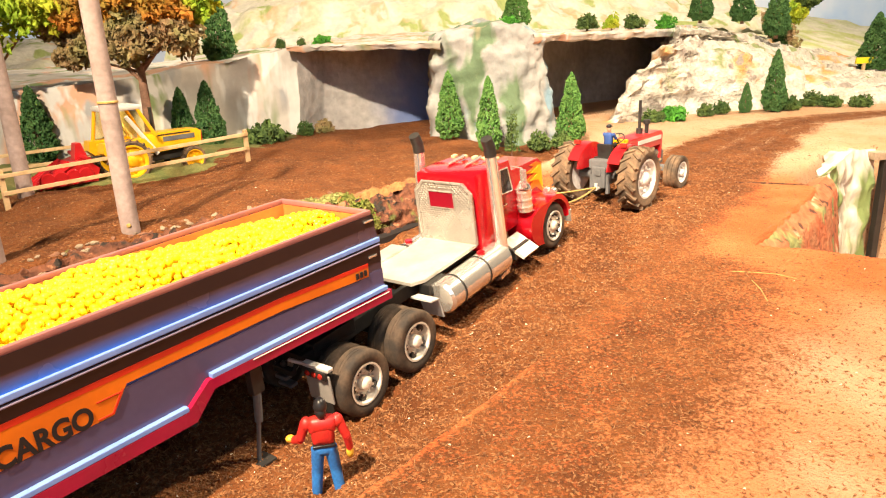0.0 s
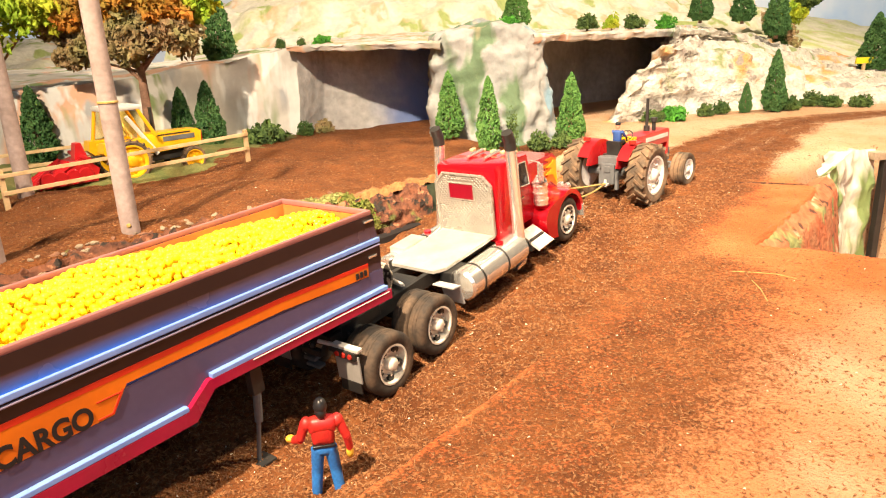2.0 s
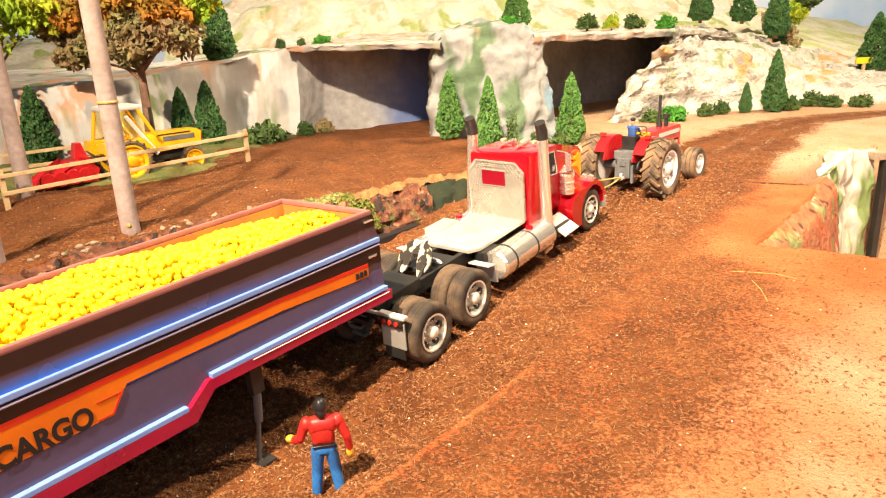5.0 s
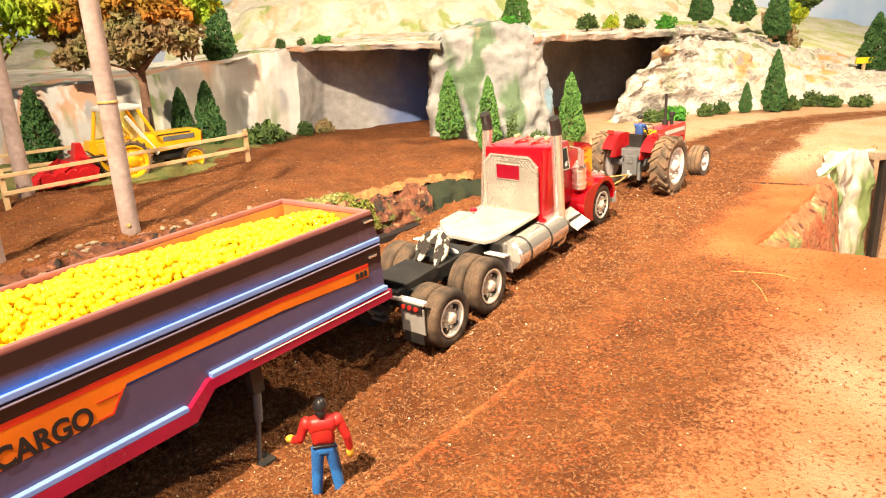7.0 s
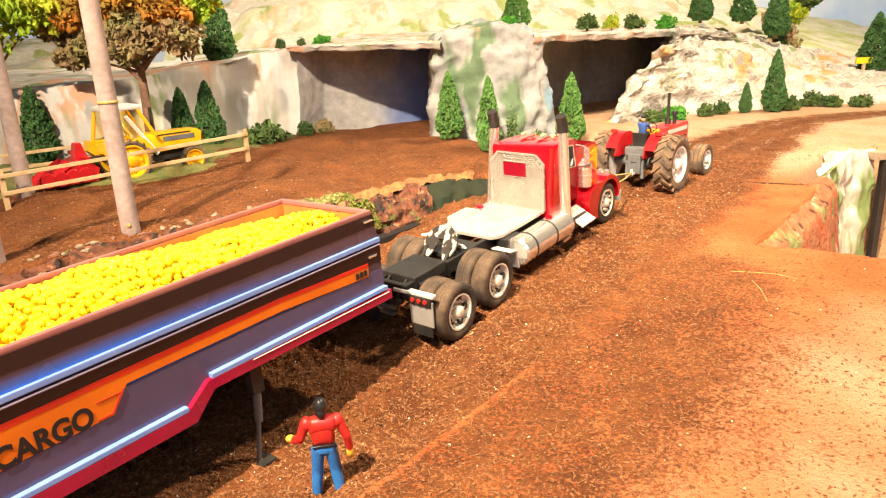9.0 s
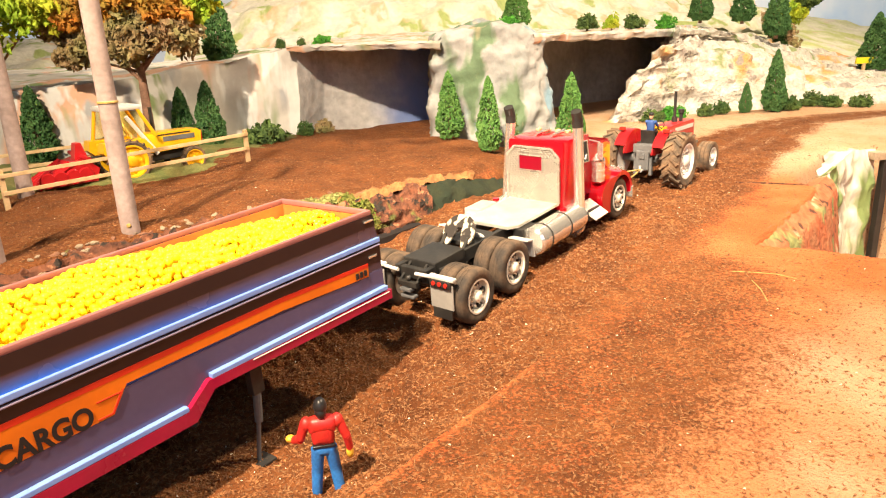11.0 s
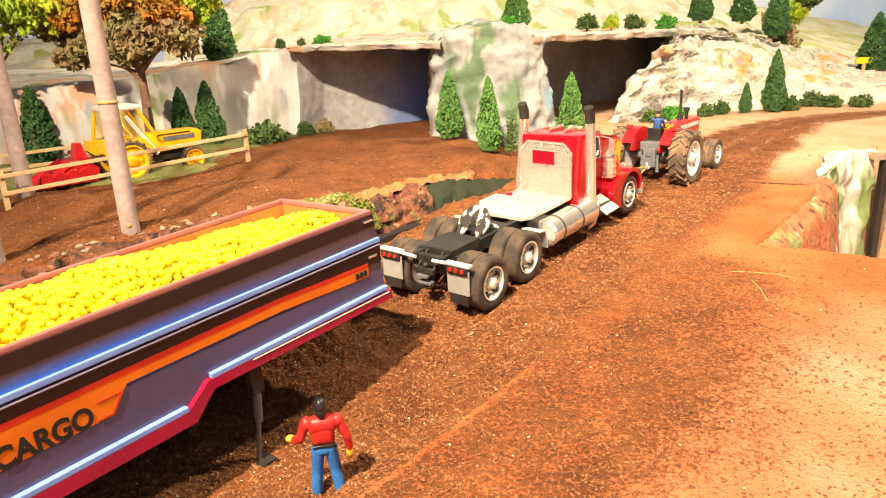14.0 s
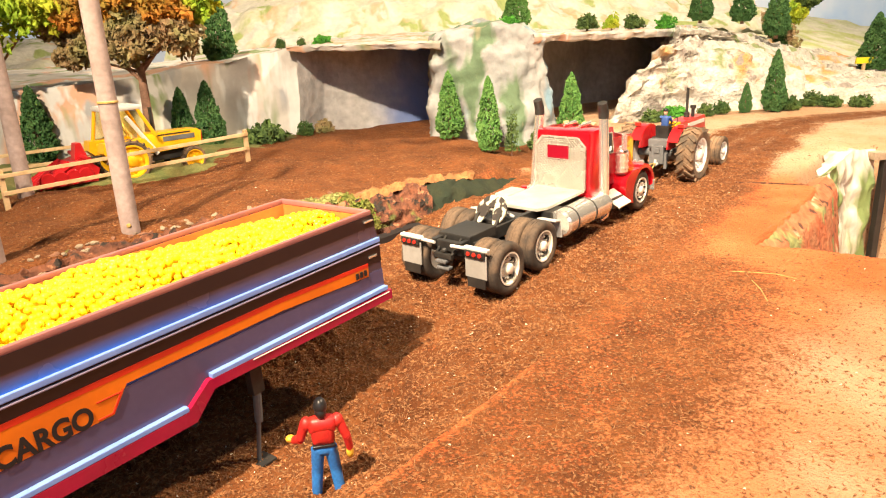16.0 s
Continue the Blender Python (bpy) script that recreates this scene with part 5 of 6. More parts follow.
def farm_wheel(parent, x, y, R, w, out, rim_material, tyre_material, lugged, ratio=0.60):
    ob = new("wheel")
    ob.parent = parent
    ob.location = (x, y, R)
    r = R * ratio
    if lugged:
        tyre = lathe(bmesh.new(), [(r, -w * 0.42), (r * 1.2, -w * 0.5), (R * 0.86, -w * 0.5), (R * 0.95, -w * 0.40), (R * 0.96, 0), (R * 0.95, w * 0.40), (R * 0.86, w * 0.5), (r * 1.2, w * 0.5), (r, w * 0.42)], 40)
        tagged(part("tread", lugs(bmesh.new(), R * 0.95, w, 18, out), tyre_material, ob), kind="stuff")
    else:
        h = w / 2
        rib = [(r, -h * 0.8), (R * 0.8, -h), (R * 0.95, -h * 0.95)]
        for k in range(3):
            c = (-0.62 + 0.62 * k) * h
            rib += [(R * 0.93, c - h * 0.24), (R, c - h * 0.18), (R, c + h * 0.18), (R * 0.93, c + h * 0.24)]
        rib += [(R * 0.95, h * 0.95), (R * 0.8, h), (r, h * 0.8)]
        tyre = lathe(bmesh.new(), rib, 40)
    part("tyre", tyre, tyre_material, ob, "dusty lugged rubber tyre" if lugged else "ribbed rubber tyre", smooth=35)
    part("rim", rim_mesh(r, w * 0.22, w * 0.84, out, 8, 0.8), rim_material, ob, smooth=30)
    return ob


TRACTOR_WHEELS = []


def red_tractor():
    T = thing("tractor", "red toy farm tractor with open seat towing the truck", "tractor")
    bm = bmesh.new()
    box(bm, (0.004, 0, 0.0330), (0.022, 0.017, 0.024), 0.0016)
    box(bm, (-0.0085, 0, 0.0405), (0.008, 0.023, 0.009), 0.0012)
    box(bm, (-0.0120, 0, 0.0285), (0.005, 0.014, 0.020), 0.0010)
    box(bm, (-0.0105, -0.0085, 0.0220), (0.004, 0.0030, 0.018), 0.0006)
    box(bm, (-0.0105, 0.0085, 0.0220), (0.004, 0.0030, 0.018), 0.0006)
    box(bm, (-0.0135, 0, 0.0330), (0.004, 0.006, 0.006), 0.0008)
    rod(bm, (0.0, -0.030, 0.029), (0.0, 0.030, 0.029), 0.0048, seg=14)
    part("rear_housing", bm, M_GREY, T, "grey rear axle housing and lift")
    bm = bmesh.new()
    box(bm, (-0.0135, 0, 0.0185), (0.011, 0.004, 0.0025), 0.0005)
    rod(bm, (-0.0180, 0, 0.0165), (-0.0180, 0, 0.0235), 0.0014, seg=8)
    part("drawbar", bm, M_LIGHT_GREY, T, "metal drawbar hitch")
    part("engine", rounded(box(bmesh.new(), (0.058, 0, 0.0300), (0.088, 0.014, 0.018)), 0.0015), M_GREY, T, "grey engine block")
    bm = bmesh.new()
    slab(bm, [(0.0240, 0.040), (0.0700, 0.0445), (0.0990, 0.0445), (0.0990, 0.030), (0.1030, 0.030), (0.1040, 0.0560), (0.1000, 0.0590), (0.0320, 0.0580), (0.0240, 0.0540)], -0.0090, 0.0090)
    part("hood", rounded(bm, 0.0016, 2), M_RED_DULL, T, "red engine hood with a pale stripe", smooth=40)
    for s in (-1, 1):
        part("hood_stripe", box(bmesh.new(), (0.0740, s * 0.0092, 0.0525), (0.052, 0.0005, 0.0042), 0.0), M_LIGHT_GREY, T, "pale grey decal strip")
        part("engine_side", box(bmesh.new(), (0.0700, s * 0.0088, 0.0385), (0.030, 0.0018, 0.0065), 0.0005), M_LIGHT_GREY, T)
        bm = bmesh.new()
        arc = [(0.0305 * math.cos(radians(a)), 0.029 + 0.0305 * math.sin(radians(a))) for a in range(28, 152, 12)]
        inn = [(0.0292 * math.cos(radians(a)), 0.029 + 0.0292 * math.sin(radians(a))) for a in range(148, 27, -12)]
        slab(bm, arc + inn, s * 0.0150, s * 0.0265)
        fen = part("fender", rounded(bm, 0.0006, 1, 50), M_RED_DULL, T, "red rear fender", smooth=40)
        bm = bmesh.new()
        slab(bm, [(0.0280 * math.cos(radians(a)), 0.029 + 0.0300 * math.sin(radians(a))) for a in range(20, 165, 12)] + [(-0.020, 0.036), (0.020, 0.036)], s * 0.0148, s * 0.0160)
        part("fender_inner", bm, M_RED_DULL, fen)
        part("fender_lamp", rounded(box(bmesh.new(), (-0.012, s * 0.0240, 0.0605), (0.004, 0.006, 0.0035)), 0.0006), M_LAMP_RED, fen, "small amber lamp")
    part("platform", box(bmesh.new(), (0.013, 0, 0.0445), (0.030, 0.024, 0.0020), 0.0004), M_BLACK, T)
    bm = bmesh.new()
    slab(bm, [(-0.0030, 0.0440), (0.0080, 0.0440), (0.0080, 0.0480), (0.0010, 0.0490), (-0.0010, 0.0585), (-0.0050, 0.0585)], -0.0070, 0.0070)
    part("seat", rounded(bm, 0.0012, 2), M_BLACK, T, "black seat with a tall back", smooth=40)
    bm = bmesh.new()
    lathe(bm, [(0.0072, 0.0006), (0.0078, 0.0), (0.0072, -0.0006), (0.0066, 0.0)], 24, "Z")
    for k in range(3):
        a = k * 2.094
        rod(bm, (0, 0, 0), (0.0072 * math.cos(a), 0.0072 * math.sin(a), 0), 0.0005, seg=6)
    rod(bm, (0, 0, 0), (0, 0, -0.013), 0.0008, seg=8)
    bmesh.ops.transform(bm, matrix=pose(0.0210, 0, 0.0605, 0, -38, 0), verts=bm.verts)
    part("steering_wheel", bm, M_BLACK, T, "black steering wheel")
    part("dashboard", rounded(box(bmesh.new(), (0.0275, 0, 0.0540), (0.007, 0.0150, 0.0100)), 0.0012), M_YELLOW, T, "orange and black instrument panel")
    bm = bmesh.new()
    rod(bm, (0.0720, 0.0020, 0.058), (0.0720, 0.0020, 0.0640), 0.0032, seg=14)
    rod(bm, (0.0720, 0.0020, 0.0640), (0.0720, 0.0020, 0.0920), 0.0016, seg=12)
    part("exhaust", bm, M_BLACK, T, "black upright exhaust", smooth=35)
    bm = bmesh.new()
    rod(bm, (0.0780, -0.0030, 0.058), (0.0780, -0.0030, 0.0680), 0.0020, seg=12)
    rod(bm, (0.0780, -0.0030, 0.0680), (0.0780, -0.0030, 0.0720), 0.0034, seg=12)
    part("air_intake", bm, M_BLACK, T, "black air intake cap", smooth=35)
    part("front_axle", box(bmesh.new(), (0.0980, 0, 0.0205), (0.008, 0.040, 0.006), 0.001), M_GREY, T, "grey front axle")
    part("front_weight", rounded(box(bmesh.new(), (0.1080, 0, 0.0300), (0.008, 0.014, 0.014)), 0.001), M_GREY, T)
    for s in (-1, 1):
        TRACTOR_WHEELS.append((farm_wheel(T, 0.0, s * 0.0345, 0.029, 0.0190, s, M_WHITE_RIM, M_TYRE_MUD, True), Vector((0, s * 0.0345, 0.029)), 0.029))
        TRACTOR_WHEELS.append((farm_wheel(T, 0.0980, s * 0.0285, 0.0172, 0.0150, s, M_WHITE_RIM, M_TYRE_MUD, False), Vector((0.0980, s * 0.0285, 0.0172)), 0.0172))
    T.scale = (1.1, 1.1, 1.1)
    return T


TRACTOR = red_tractor()


def doll(name, label, seated, shirt, legs, hair):
    """A small painted figurine in one mesh; it faces +x, its feet at z = 0 (standing height 0.0515)."""
    bm = bmesh.new()
    if seated:
        box(bm, (0.0015, 0, 0.0070), (0.0055, 0.0085, 0.0120), 0.0022, index=0)
        for s in (-1, 1):
            rod(bm, (0.001, s * 0.0024, 0.0016), (0.0105, s * 0.0026, 0.0020), 0.0020, 0.0017, 10, index=1)
            rod(bm, (0.0105, s * 0.0026, 0.0020), (0.0120, s * 0.0026, -0.0070), 0.0017, 0.0014, 10, index=1)
            rod(bm, (0.0015, s * 0.0050, 0.0118), (0.0060, s * 0.0058, 0.0075), 0.0016, 0.0014, 10, index=0)
            rod(bm, (0.0060, s * 0.0058, 0.0075), (0.0125, s * 0.0040, 0.0090), 0.0014, 0.0011, 10, index=3)
        ball(bm, (0.0020, 0, 0.0165), (0.0025, 0.0023, 0.0032), index=3)
        ball(bm, (0.0018, 0, 0.0185), (0.0030, 0.0028, 0.0020), index=2)
        box(bm, (0.0050, 0, 0.0178), (0.0030, 0.0036, 0.0006), 0.0002, index=2)
    else:
        for s in (-1, 1):
            rod(bm, (0.0, s * 0.0032, 0.0250), (0.0010, s * 0.0048, 0.0125), 0.0036, 0.0030, 14, index=1)
            rod(bm, (0.0010, s * 0.0048, 0.0125), (-0.0002, s * 0.0060, 0.0015), 0.0031, 0.0027, 14, index=1)
            box(bm, (0.0018, s * 0.0062, 0.0011), (0.0078, 0.0038, 0.0022), 0.0008, index=4)
            ball(bm, (0.0004, s * 0.0078, 0.0385), (0.0034, 0.0034, 0.0036), index=0)
        box(bm, (0.0, 0, 0.0250), (0.0070, 0.0118, 0.0062), 0.0024, index=1)
        box(bm, (0.0, 0, 0.0330), (0.0072, 0.0120, 0.0105), 0.0028, index=0)
        box(bm, (0.0, 0, 0.0378), (0.0076, 0.0150, 0.0080), 0.0032, index=0)
        box(bm, (0.0, 0, 0.0276), (0.0076, 0.0116, 0.0014), 0.0005, index=2)
        # left arm held out, right arm hanging
        rod(bm, (0.0004, 0.0085, 0.0385), (0.0005, 0.0118, 0.0310), 0.0027, 0.0023, 12, index=0)
        rod(bm, (0.0005, 0.0118, 0.0310), (0.0045, 0.0155, 0.0285), 0.0023, 0.0019, 12, index=0)
        ball(bm, (0.0055, 0.0170, 0.0290), (0.0024, 0.0026, 0.0018), index=4)
        rod(bm, (0.0004, -0.0085, 0.0385), (-0.0002, -0.0120, 0.0300), 0.0027, 0.0023, 12, index=0)
        rod(bm, (-0.0002, -0.0120, 0.0300), (0.0012, -0.0132, 0.0225), 0.0023, 0.0019, 12, index=0)
        ball(bm, (0.0016, -0.0130, 0.0200), (0.0021, 0.0021, 0.0030), index=4)
        rod(bm, (0.0, 0, 0.0410), (0.0004, 0, 0.0440), 0.0018, 0.0017, 10, index=3)
        ball(bm, (0.0008, 0, 0.0465), (0.0036, 0.0031, 0.0042), index=3)
        ball(bm, (-0.0003, 0, 0.0473), (0.0038, 0.0035, 0.0043), index=2, seg=16)
        ball(bm, (-0.0014, 0, 0.0445), (0.0028, 0.0030, 0.0030), index=2)
    ob = part(name, bm, [shirt, legs, hair, M_SKIN, M_GLOVE], None, label, smooth=60)
    return tagged(ob, label, "figurine")


DRIVER = doll("driver_figurine", "tiny painted driver doll in blue shirt and dark cap", True, M_BLUE_SHIRT, M_BLACK, M_HAIR)
DRIVER.scale = (1.1, 1.05, 1.2)
WORKER = doll("worker_figurine", "painted toy worker with red shirt and blue jeans standing in soil", False, M_SHIRT, M_DENIM, M_HAIR)
WORKER.matrix_world = pose(-0.0622, 0.2955, floor_at(-0.0622, 0.2955) - 0.0006, 0, 0, 100)
WORKER.scale = (1.0, 0.94, 1.04)


def tow_rope():
    """Two cords from the hitch at the origin to the truck's bumper ends along -x."""
    T = thing("tow_rope", "pair of yellow tow cords between truck and tractor", "rope")
    for s in (-1, 1):
        bm = bmesh.new()
        a, b = Vector((0, 0, 0)), Vector((-1, s * 0.26, 0))
        n = 26
        pts = [a.lerp(b, k / n) * ROPE + Vector((0, 0, -0.0022 * math.sin(math.pi * k / n))) for k in range(n + 1)]
        for k in range(n):
            rod(bm, pts[k], pts[k + 1], 0.00075 if k % 2 else 0.00105, 0.00105 if k % 2 else 0.00075, 8)
        part("cord", bm, M_ROPE, T)
    return T


# ---- motion along the track ----
RUN = [(0.0, 0.0), (0.5, 0.0059), (1.0, 0.0151), (1.5, 0.0196), (2.0, 0.022), (2.5, 0.0301), (3.0, 0.0385), (3.5, 0.0495), (4.0, 0.0517), (5.2, 0.0640), (6.5, 0.0764), (7.0, 0.0809), (7.5, 0.0814), (8.0, 0.0868), (8.5, 0.0871),
       (9.0, 0.0903), (10.2, 0.1040), (11.5, 0.1172), (12.0, 0.1184), (12.5, 0.1187), (13.0, 0.1187), (13.5, 0.125), (14.0, 0.134), (14.5, 0.1393), (15.0, 0.1422), (15.5, 0.1506), (16.0, 0.1586)]
TRUCK_KEYS = ((0.0, 0.0868, 0.1586), ((-0.0844, 0.3957, -0.0126, 52.709, 7.061, -1.099), (-0.0293, 0.4628, 0.0008, 52.095, 4.403, 0.961), (0.0131, 0.5208, 0.0117, 50.064, 1.667, 0.613)))
TRACTOR_ENDS = ((0.1755, 0.7240, 48.0), (0.2720, 0.8395, 50.0))


def truck_at(s):
    x, y, z, yaw, pitch, roll = (float(np.polyval(np.polyfit(TRUCK_KEYS[0], [k[i] for k in TRUCK_KEYS[1]], 2), s)) for i in range(6))
    return Matrix.Translation((x, y, z)) @ Matrix.Rotation(radians(yaw), 4, "Z") @ Matrix.Rotation(radians(-pitch), 4, "Y") @ Matrix.Rotation(radians(roll), 4, "X")


def tractor_at(s):
    f = s / 0.1586
    x, y, yaw = (a + (b - a) * f for a, b in zip(*TRACTOR_ENDS))
    c, d = math.cos(radians(yaw)), math.sin(radians(yaw))
    z0, z1 = float(ground_plain(x, y)), float(ground_plain(x + 0.108 * c, y + 0.108 * d))
    return Matrix.Translation((x, y, z0 - 0.001)) @ Matrix.Rotation(radians(yaw), 4, "Z") @ Matrix.Rotation(-math.atan2(z1 - z0, 0.108), 4, "Y")


def rope_at(s):
    a = tractor_at(s) @ Vector((-0.0198, 0, 0.0215))
    b = truck_at(s) @ Vector((0.2800, 0, 0.0300))
    d = a - b
    return Matrix.Translation(a) @ d.to_track_quat("X", "Z").to_matrix().to_4x4(), d.length


ROPE = rope_at(0.08)[1]
CORDS = tow_rope()


# ---- wooden poles and fences ----
def pole(x, y, r, top):
    bm = bmesh.new()
    n, seg = 12, 20
    rings = []
    for k in range(n + 1):
        z = -0.01 + (top + 0.01) * k / n
        ring = []
        for j in range(seg):
            a = 2 * math.pi * j / seg
            rr = r * (1.02 - 0.12 * k / n) * (1 + 0.03 * noise.noise((math.cos(a) * 2, math.sin(a) * 2, z * 14 + x)))
            ring.append(bm.verts.new((rr * math.cos(a) + 0.0012 * noise.noise((z * 9, x, 1)), rr * math.sin(a), z)))
        rings.append(ring)
    for p, q in zip(rings, rings[1:]):
        for j in range(seg):
            bm.faces.new((p[j], p[(j + 1) % seg], q[(j + 1) % seg], q[j]))
    bm.faces.new(rings[-1])
    z = floor_at(x, y)
    P = thing("wooden_pole", "weathered grey pink wooden pole standing in soil", "pole", pose(x, y, z), "poles by the field")
    part("shaft", bm, M_WOOD, P, smooth=60)
    return P


POLE = pole(-0.274, 0.593, 0.0078, 0.34)
part("twine", lathe(bmesh.new(), [(0.0077, 0.110), (0.0084, 0.1105), (0.0084, 0.1118), (0.0077, 0.1122)], 24, "Z"), M_ROPE, POLE, "thin band of twine")
part("knot", ball(bmesh.new(), (0.0020, -0.0072, 0.006), (0.0022, 0.0012, 0.0022)), M_ROPE, POLE)
pole(-0.458, 0.758, 0.0082, 0.36)
pole(-0.3535, 0.523, 0.0085, 0.36)


def fence(a, b, posts, h, label):
    """Two rails on square posts between two places."""
    a, b = Vector((*a, 0)), Vector((*b, 0))
    F = thing("fence", label, "fence")
    for k in range(posts):
        q = a.lerp(b, k / (posts - 1))
        bm = bmesh.new()
        box(bm, (0, 0, h / 2 - 0.004), (0.0055, 0.0042, h + 0.008), 0.0005)
        o = part("post", bm, M_FENCE, F)
        o.matrix_basis = Matrix.Translation((q.x, q.y, floor_at(q.x, q.y))) @ Matrix.Rotation(math.atan2(b.y - a.y, b.x - a.x), 4, "Z")
    n = (b - a).normalized().cross(Vector((0, 0, 1))) * 0.0032
    for z in (0.42, 0.86):
        for k in range(posts - 1):
            p, q = a.lerp(b, k / (posts - 1)) + n, a.lerp(b, (k + 1) / (posts - 1)) + n
            p.z, q.z = floor_at(p.x, p.y) + h * z, floor_at(q.x, q.y) + h * z
            d = q - p
            bm = bmesh.new()
            box(bm, (0, 0, 0), (d.length + 0.004, 0.0020, 0.0042), 0.0004)
            o = part("rail", bm, M_FENCE, F)
            o.matrix_basis = Matrix.Translation((p + q) / 2) @ d.to_track_quat("X", "Z").to_matrix().to_4x4()
    return F


fence((-0.462, 0.727), (-0.254, 0.922), 2, 0.042, "pale wooden two-rail fence at the field edge")
fence((-0.66, 0.80), (-0.43, 0.985), 2, 0.040, "pale wooden two-rail fence behind the yellow tractor")


def yellow_tractor():
    front, yaw = Vector((-0.325, 0.922)), 47.0
    c, d = math.cos(radians(yaw)), math.sin(radians(yaw))
    rx, ry = front.x - 0.084 * c, front.y - 0.084 * d
    # placed by its near wheels, so the middle lies half a track further
    x, y = rx - 0.026 * d, ry + 0.026 * c
    T = thing("tractor", "yellow toy farm tractor with cab parked behind the fence", "tractor", pose(x, y, floor_at(x, y), 0, 0, yaw))
    bm = bmesh.new()
    slab(bm, [(0.030, 0.030), (0.104, 0.032), (0.106, 0.050), (0.100, 0.054), (0.030, 0.055)], -0.0125, 0.0125)
    part("hood", rounded(bm, 0.002, 2), M_YELLOW, T, "yellow engine hood", smooth=40)
    for s in (-1, 1):
        part("hood_grille", box(bmesh.new(), (0.074, s * 0.0127, 0.0455), (0.044, 0.0006, 0.0062), 0.0002), M_GREY, T, "grey side grille with yellow frame")
        part("hood_slot", box(bmesh.new(), (0.066, s * 0.0127, 0.0512), (0.050, 0.0006, 0.0016), 0.0002), M_BLACK, T)
    part("front_cap", rounded(box(bmesh.new(), (0.1065, 0, 0.043), (0.003, 0.022, 0.016)), 0.001), M_RED_DULL, T, "red front cap")
    part("engine", rounded(box(bmesh.new(), (0.055, 0, 0.026), (0.09, 0.016, 0.016)), 0.002), M_BLACK, T, "black engine block")
    for s in (-1, 1):
        for k, (p, q) in enumerate((((-0.024, 0.046), (-0.016, 0.088)), ((0.040, 0.052), (0.022, 0.088)))):
            part("cab_pillar", rod(bmesh.new(), (p[0], s * 0.020, p[1]), (q[0], s * 0.0175, q[1]), 0.0024, 0.0022, 8), M_YELLOW, T, "yellow cab pillar")
        part("white_stay", rod(bmesh.new(), (0.038, s * 0.0215, 0.030), (0.006, s * 0.0195, 0.080), 0.0030, 0.0026, 8), M_LIGHT_GREY, T, "white slanted stay")
        bm = bmesh.new()
        slab(bm, [(-0.022, 0.050), (0.037, 0.054), (0.021, 0.086), (-0.015, 0.086)], s * 0.0172, s * 0.0176)
        part("cab_window", bm, M_CLEAR, T, "clear side window").visible_shadow = False
        bm = bmesh.new()
        slab(bm, [(-0.032, 0.040), (-0.030, 0.052), (0.020, 0.052), (0.030, 0.040), (0.024, 0.034), (-0.026, 0.034)], s * 0.014, s * 0.030)
        part("fender", rounded(bm, 0.0016, 2), M_YELLOW, T, "yellow rear fender", smooth=40)
    bm = bmesh.new()
    box(bm, (0.004, 0, 0.0905), (0.046, 0.040, 0.006), 0.002)
    part("cab_roof", bm, M_LIGHT_GREY, T, "white cab roof")
    part("cab_floor", rounded(box(bmesh.new(), (0.005, 0, 0.040), (0.056, 0.030, 0.016)), 0.002), M_YELLOW, T)
    part("exhaust", rod(bmesh.new(), (0.050, 0.008, 0.052), (0.050, 0.008, 0.086), 0.0022, seg=10), M_BLACK, T, "black exhaust pipe")
    for s in (-1, 1):
        farm_wheel(T, 0.0, s * 0.026, 0.0265, 0.014, s, M_YELLOW, M_TYRE_MUD, True, 0.72)
        farm_wheel(T, 0.084, s * 0.024, 0.0165, 0.010, s, M_YELLOW, M_TYRE_MUD, True, 0.72)
    # rear implement
    q = pose(x, y, 0, 0, 0, yaw) @ Vector((-0.063, -0.004, 0))
    R = thing("hay_rake", "red toy rear implement with toothed bars", "farm implement", pose(q.x, q.y, floor_at(q.x, q.y), 0, 0, yaw))
    bm = bmesh.new()
    slab(bm, [(-0.040, 0.003), (0.020, 0.003), (0.024, 0.018), (0.010, 0.030), (-0.020, 0.020), (-0.040, 0.009)], -0.024, 0.024)
    part("hopper", rounded(bm, 0.002, 2), M_RED_DULL, R)
    for k in range(7):
        yy = -0.024 + 0.008 * k
        part("tine_bar", rod(bmesh.new(), (-0.046, yy, 0.004), (-0.004, yy, 0.028), 0.0024, 0.0018, 8), M_RED_DULL, R)
    for k in range(4):
        c = Vector((-0.036 + 0.014 * k, -0.0262, 0.0125))
        part("disc", rod(bmesh.new(), c, c + Vector((0, -0.0022, 0)), 0.0092, 0.0080, 18), M_RED_DULL, R)
    part("frame_bar", rod(bmesh.new(), (0.012, -0.028, 0.030), (0.012, 0.028, 0.034), 0.003, seg=10), M_RED_DULL, R)
    part("link", rod(bmesh.new(), (0.012, 0, 0.026), (0.042, 0, 0.026), 0.003, seg=10), M_BLACK, R)
    bm = bmesh.new()
    slab(bm, [(0.004, 0.028), (0.020, 0.028), (0.014, 0.048), (0.008, 0.048)], -0.006, 0.006)
    part("headstock", rounded(bm, 0.001, 1), M_RED_DULL, R)


yellow_tractor()


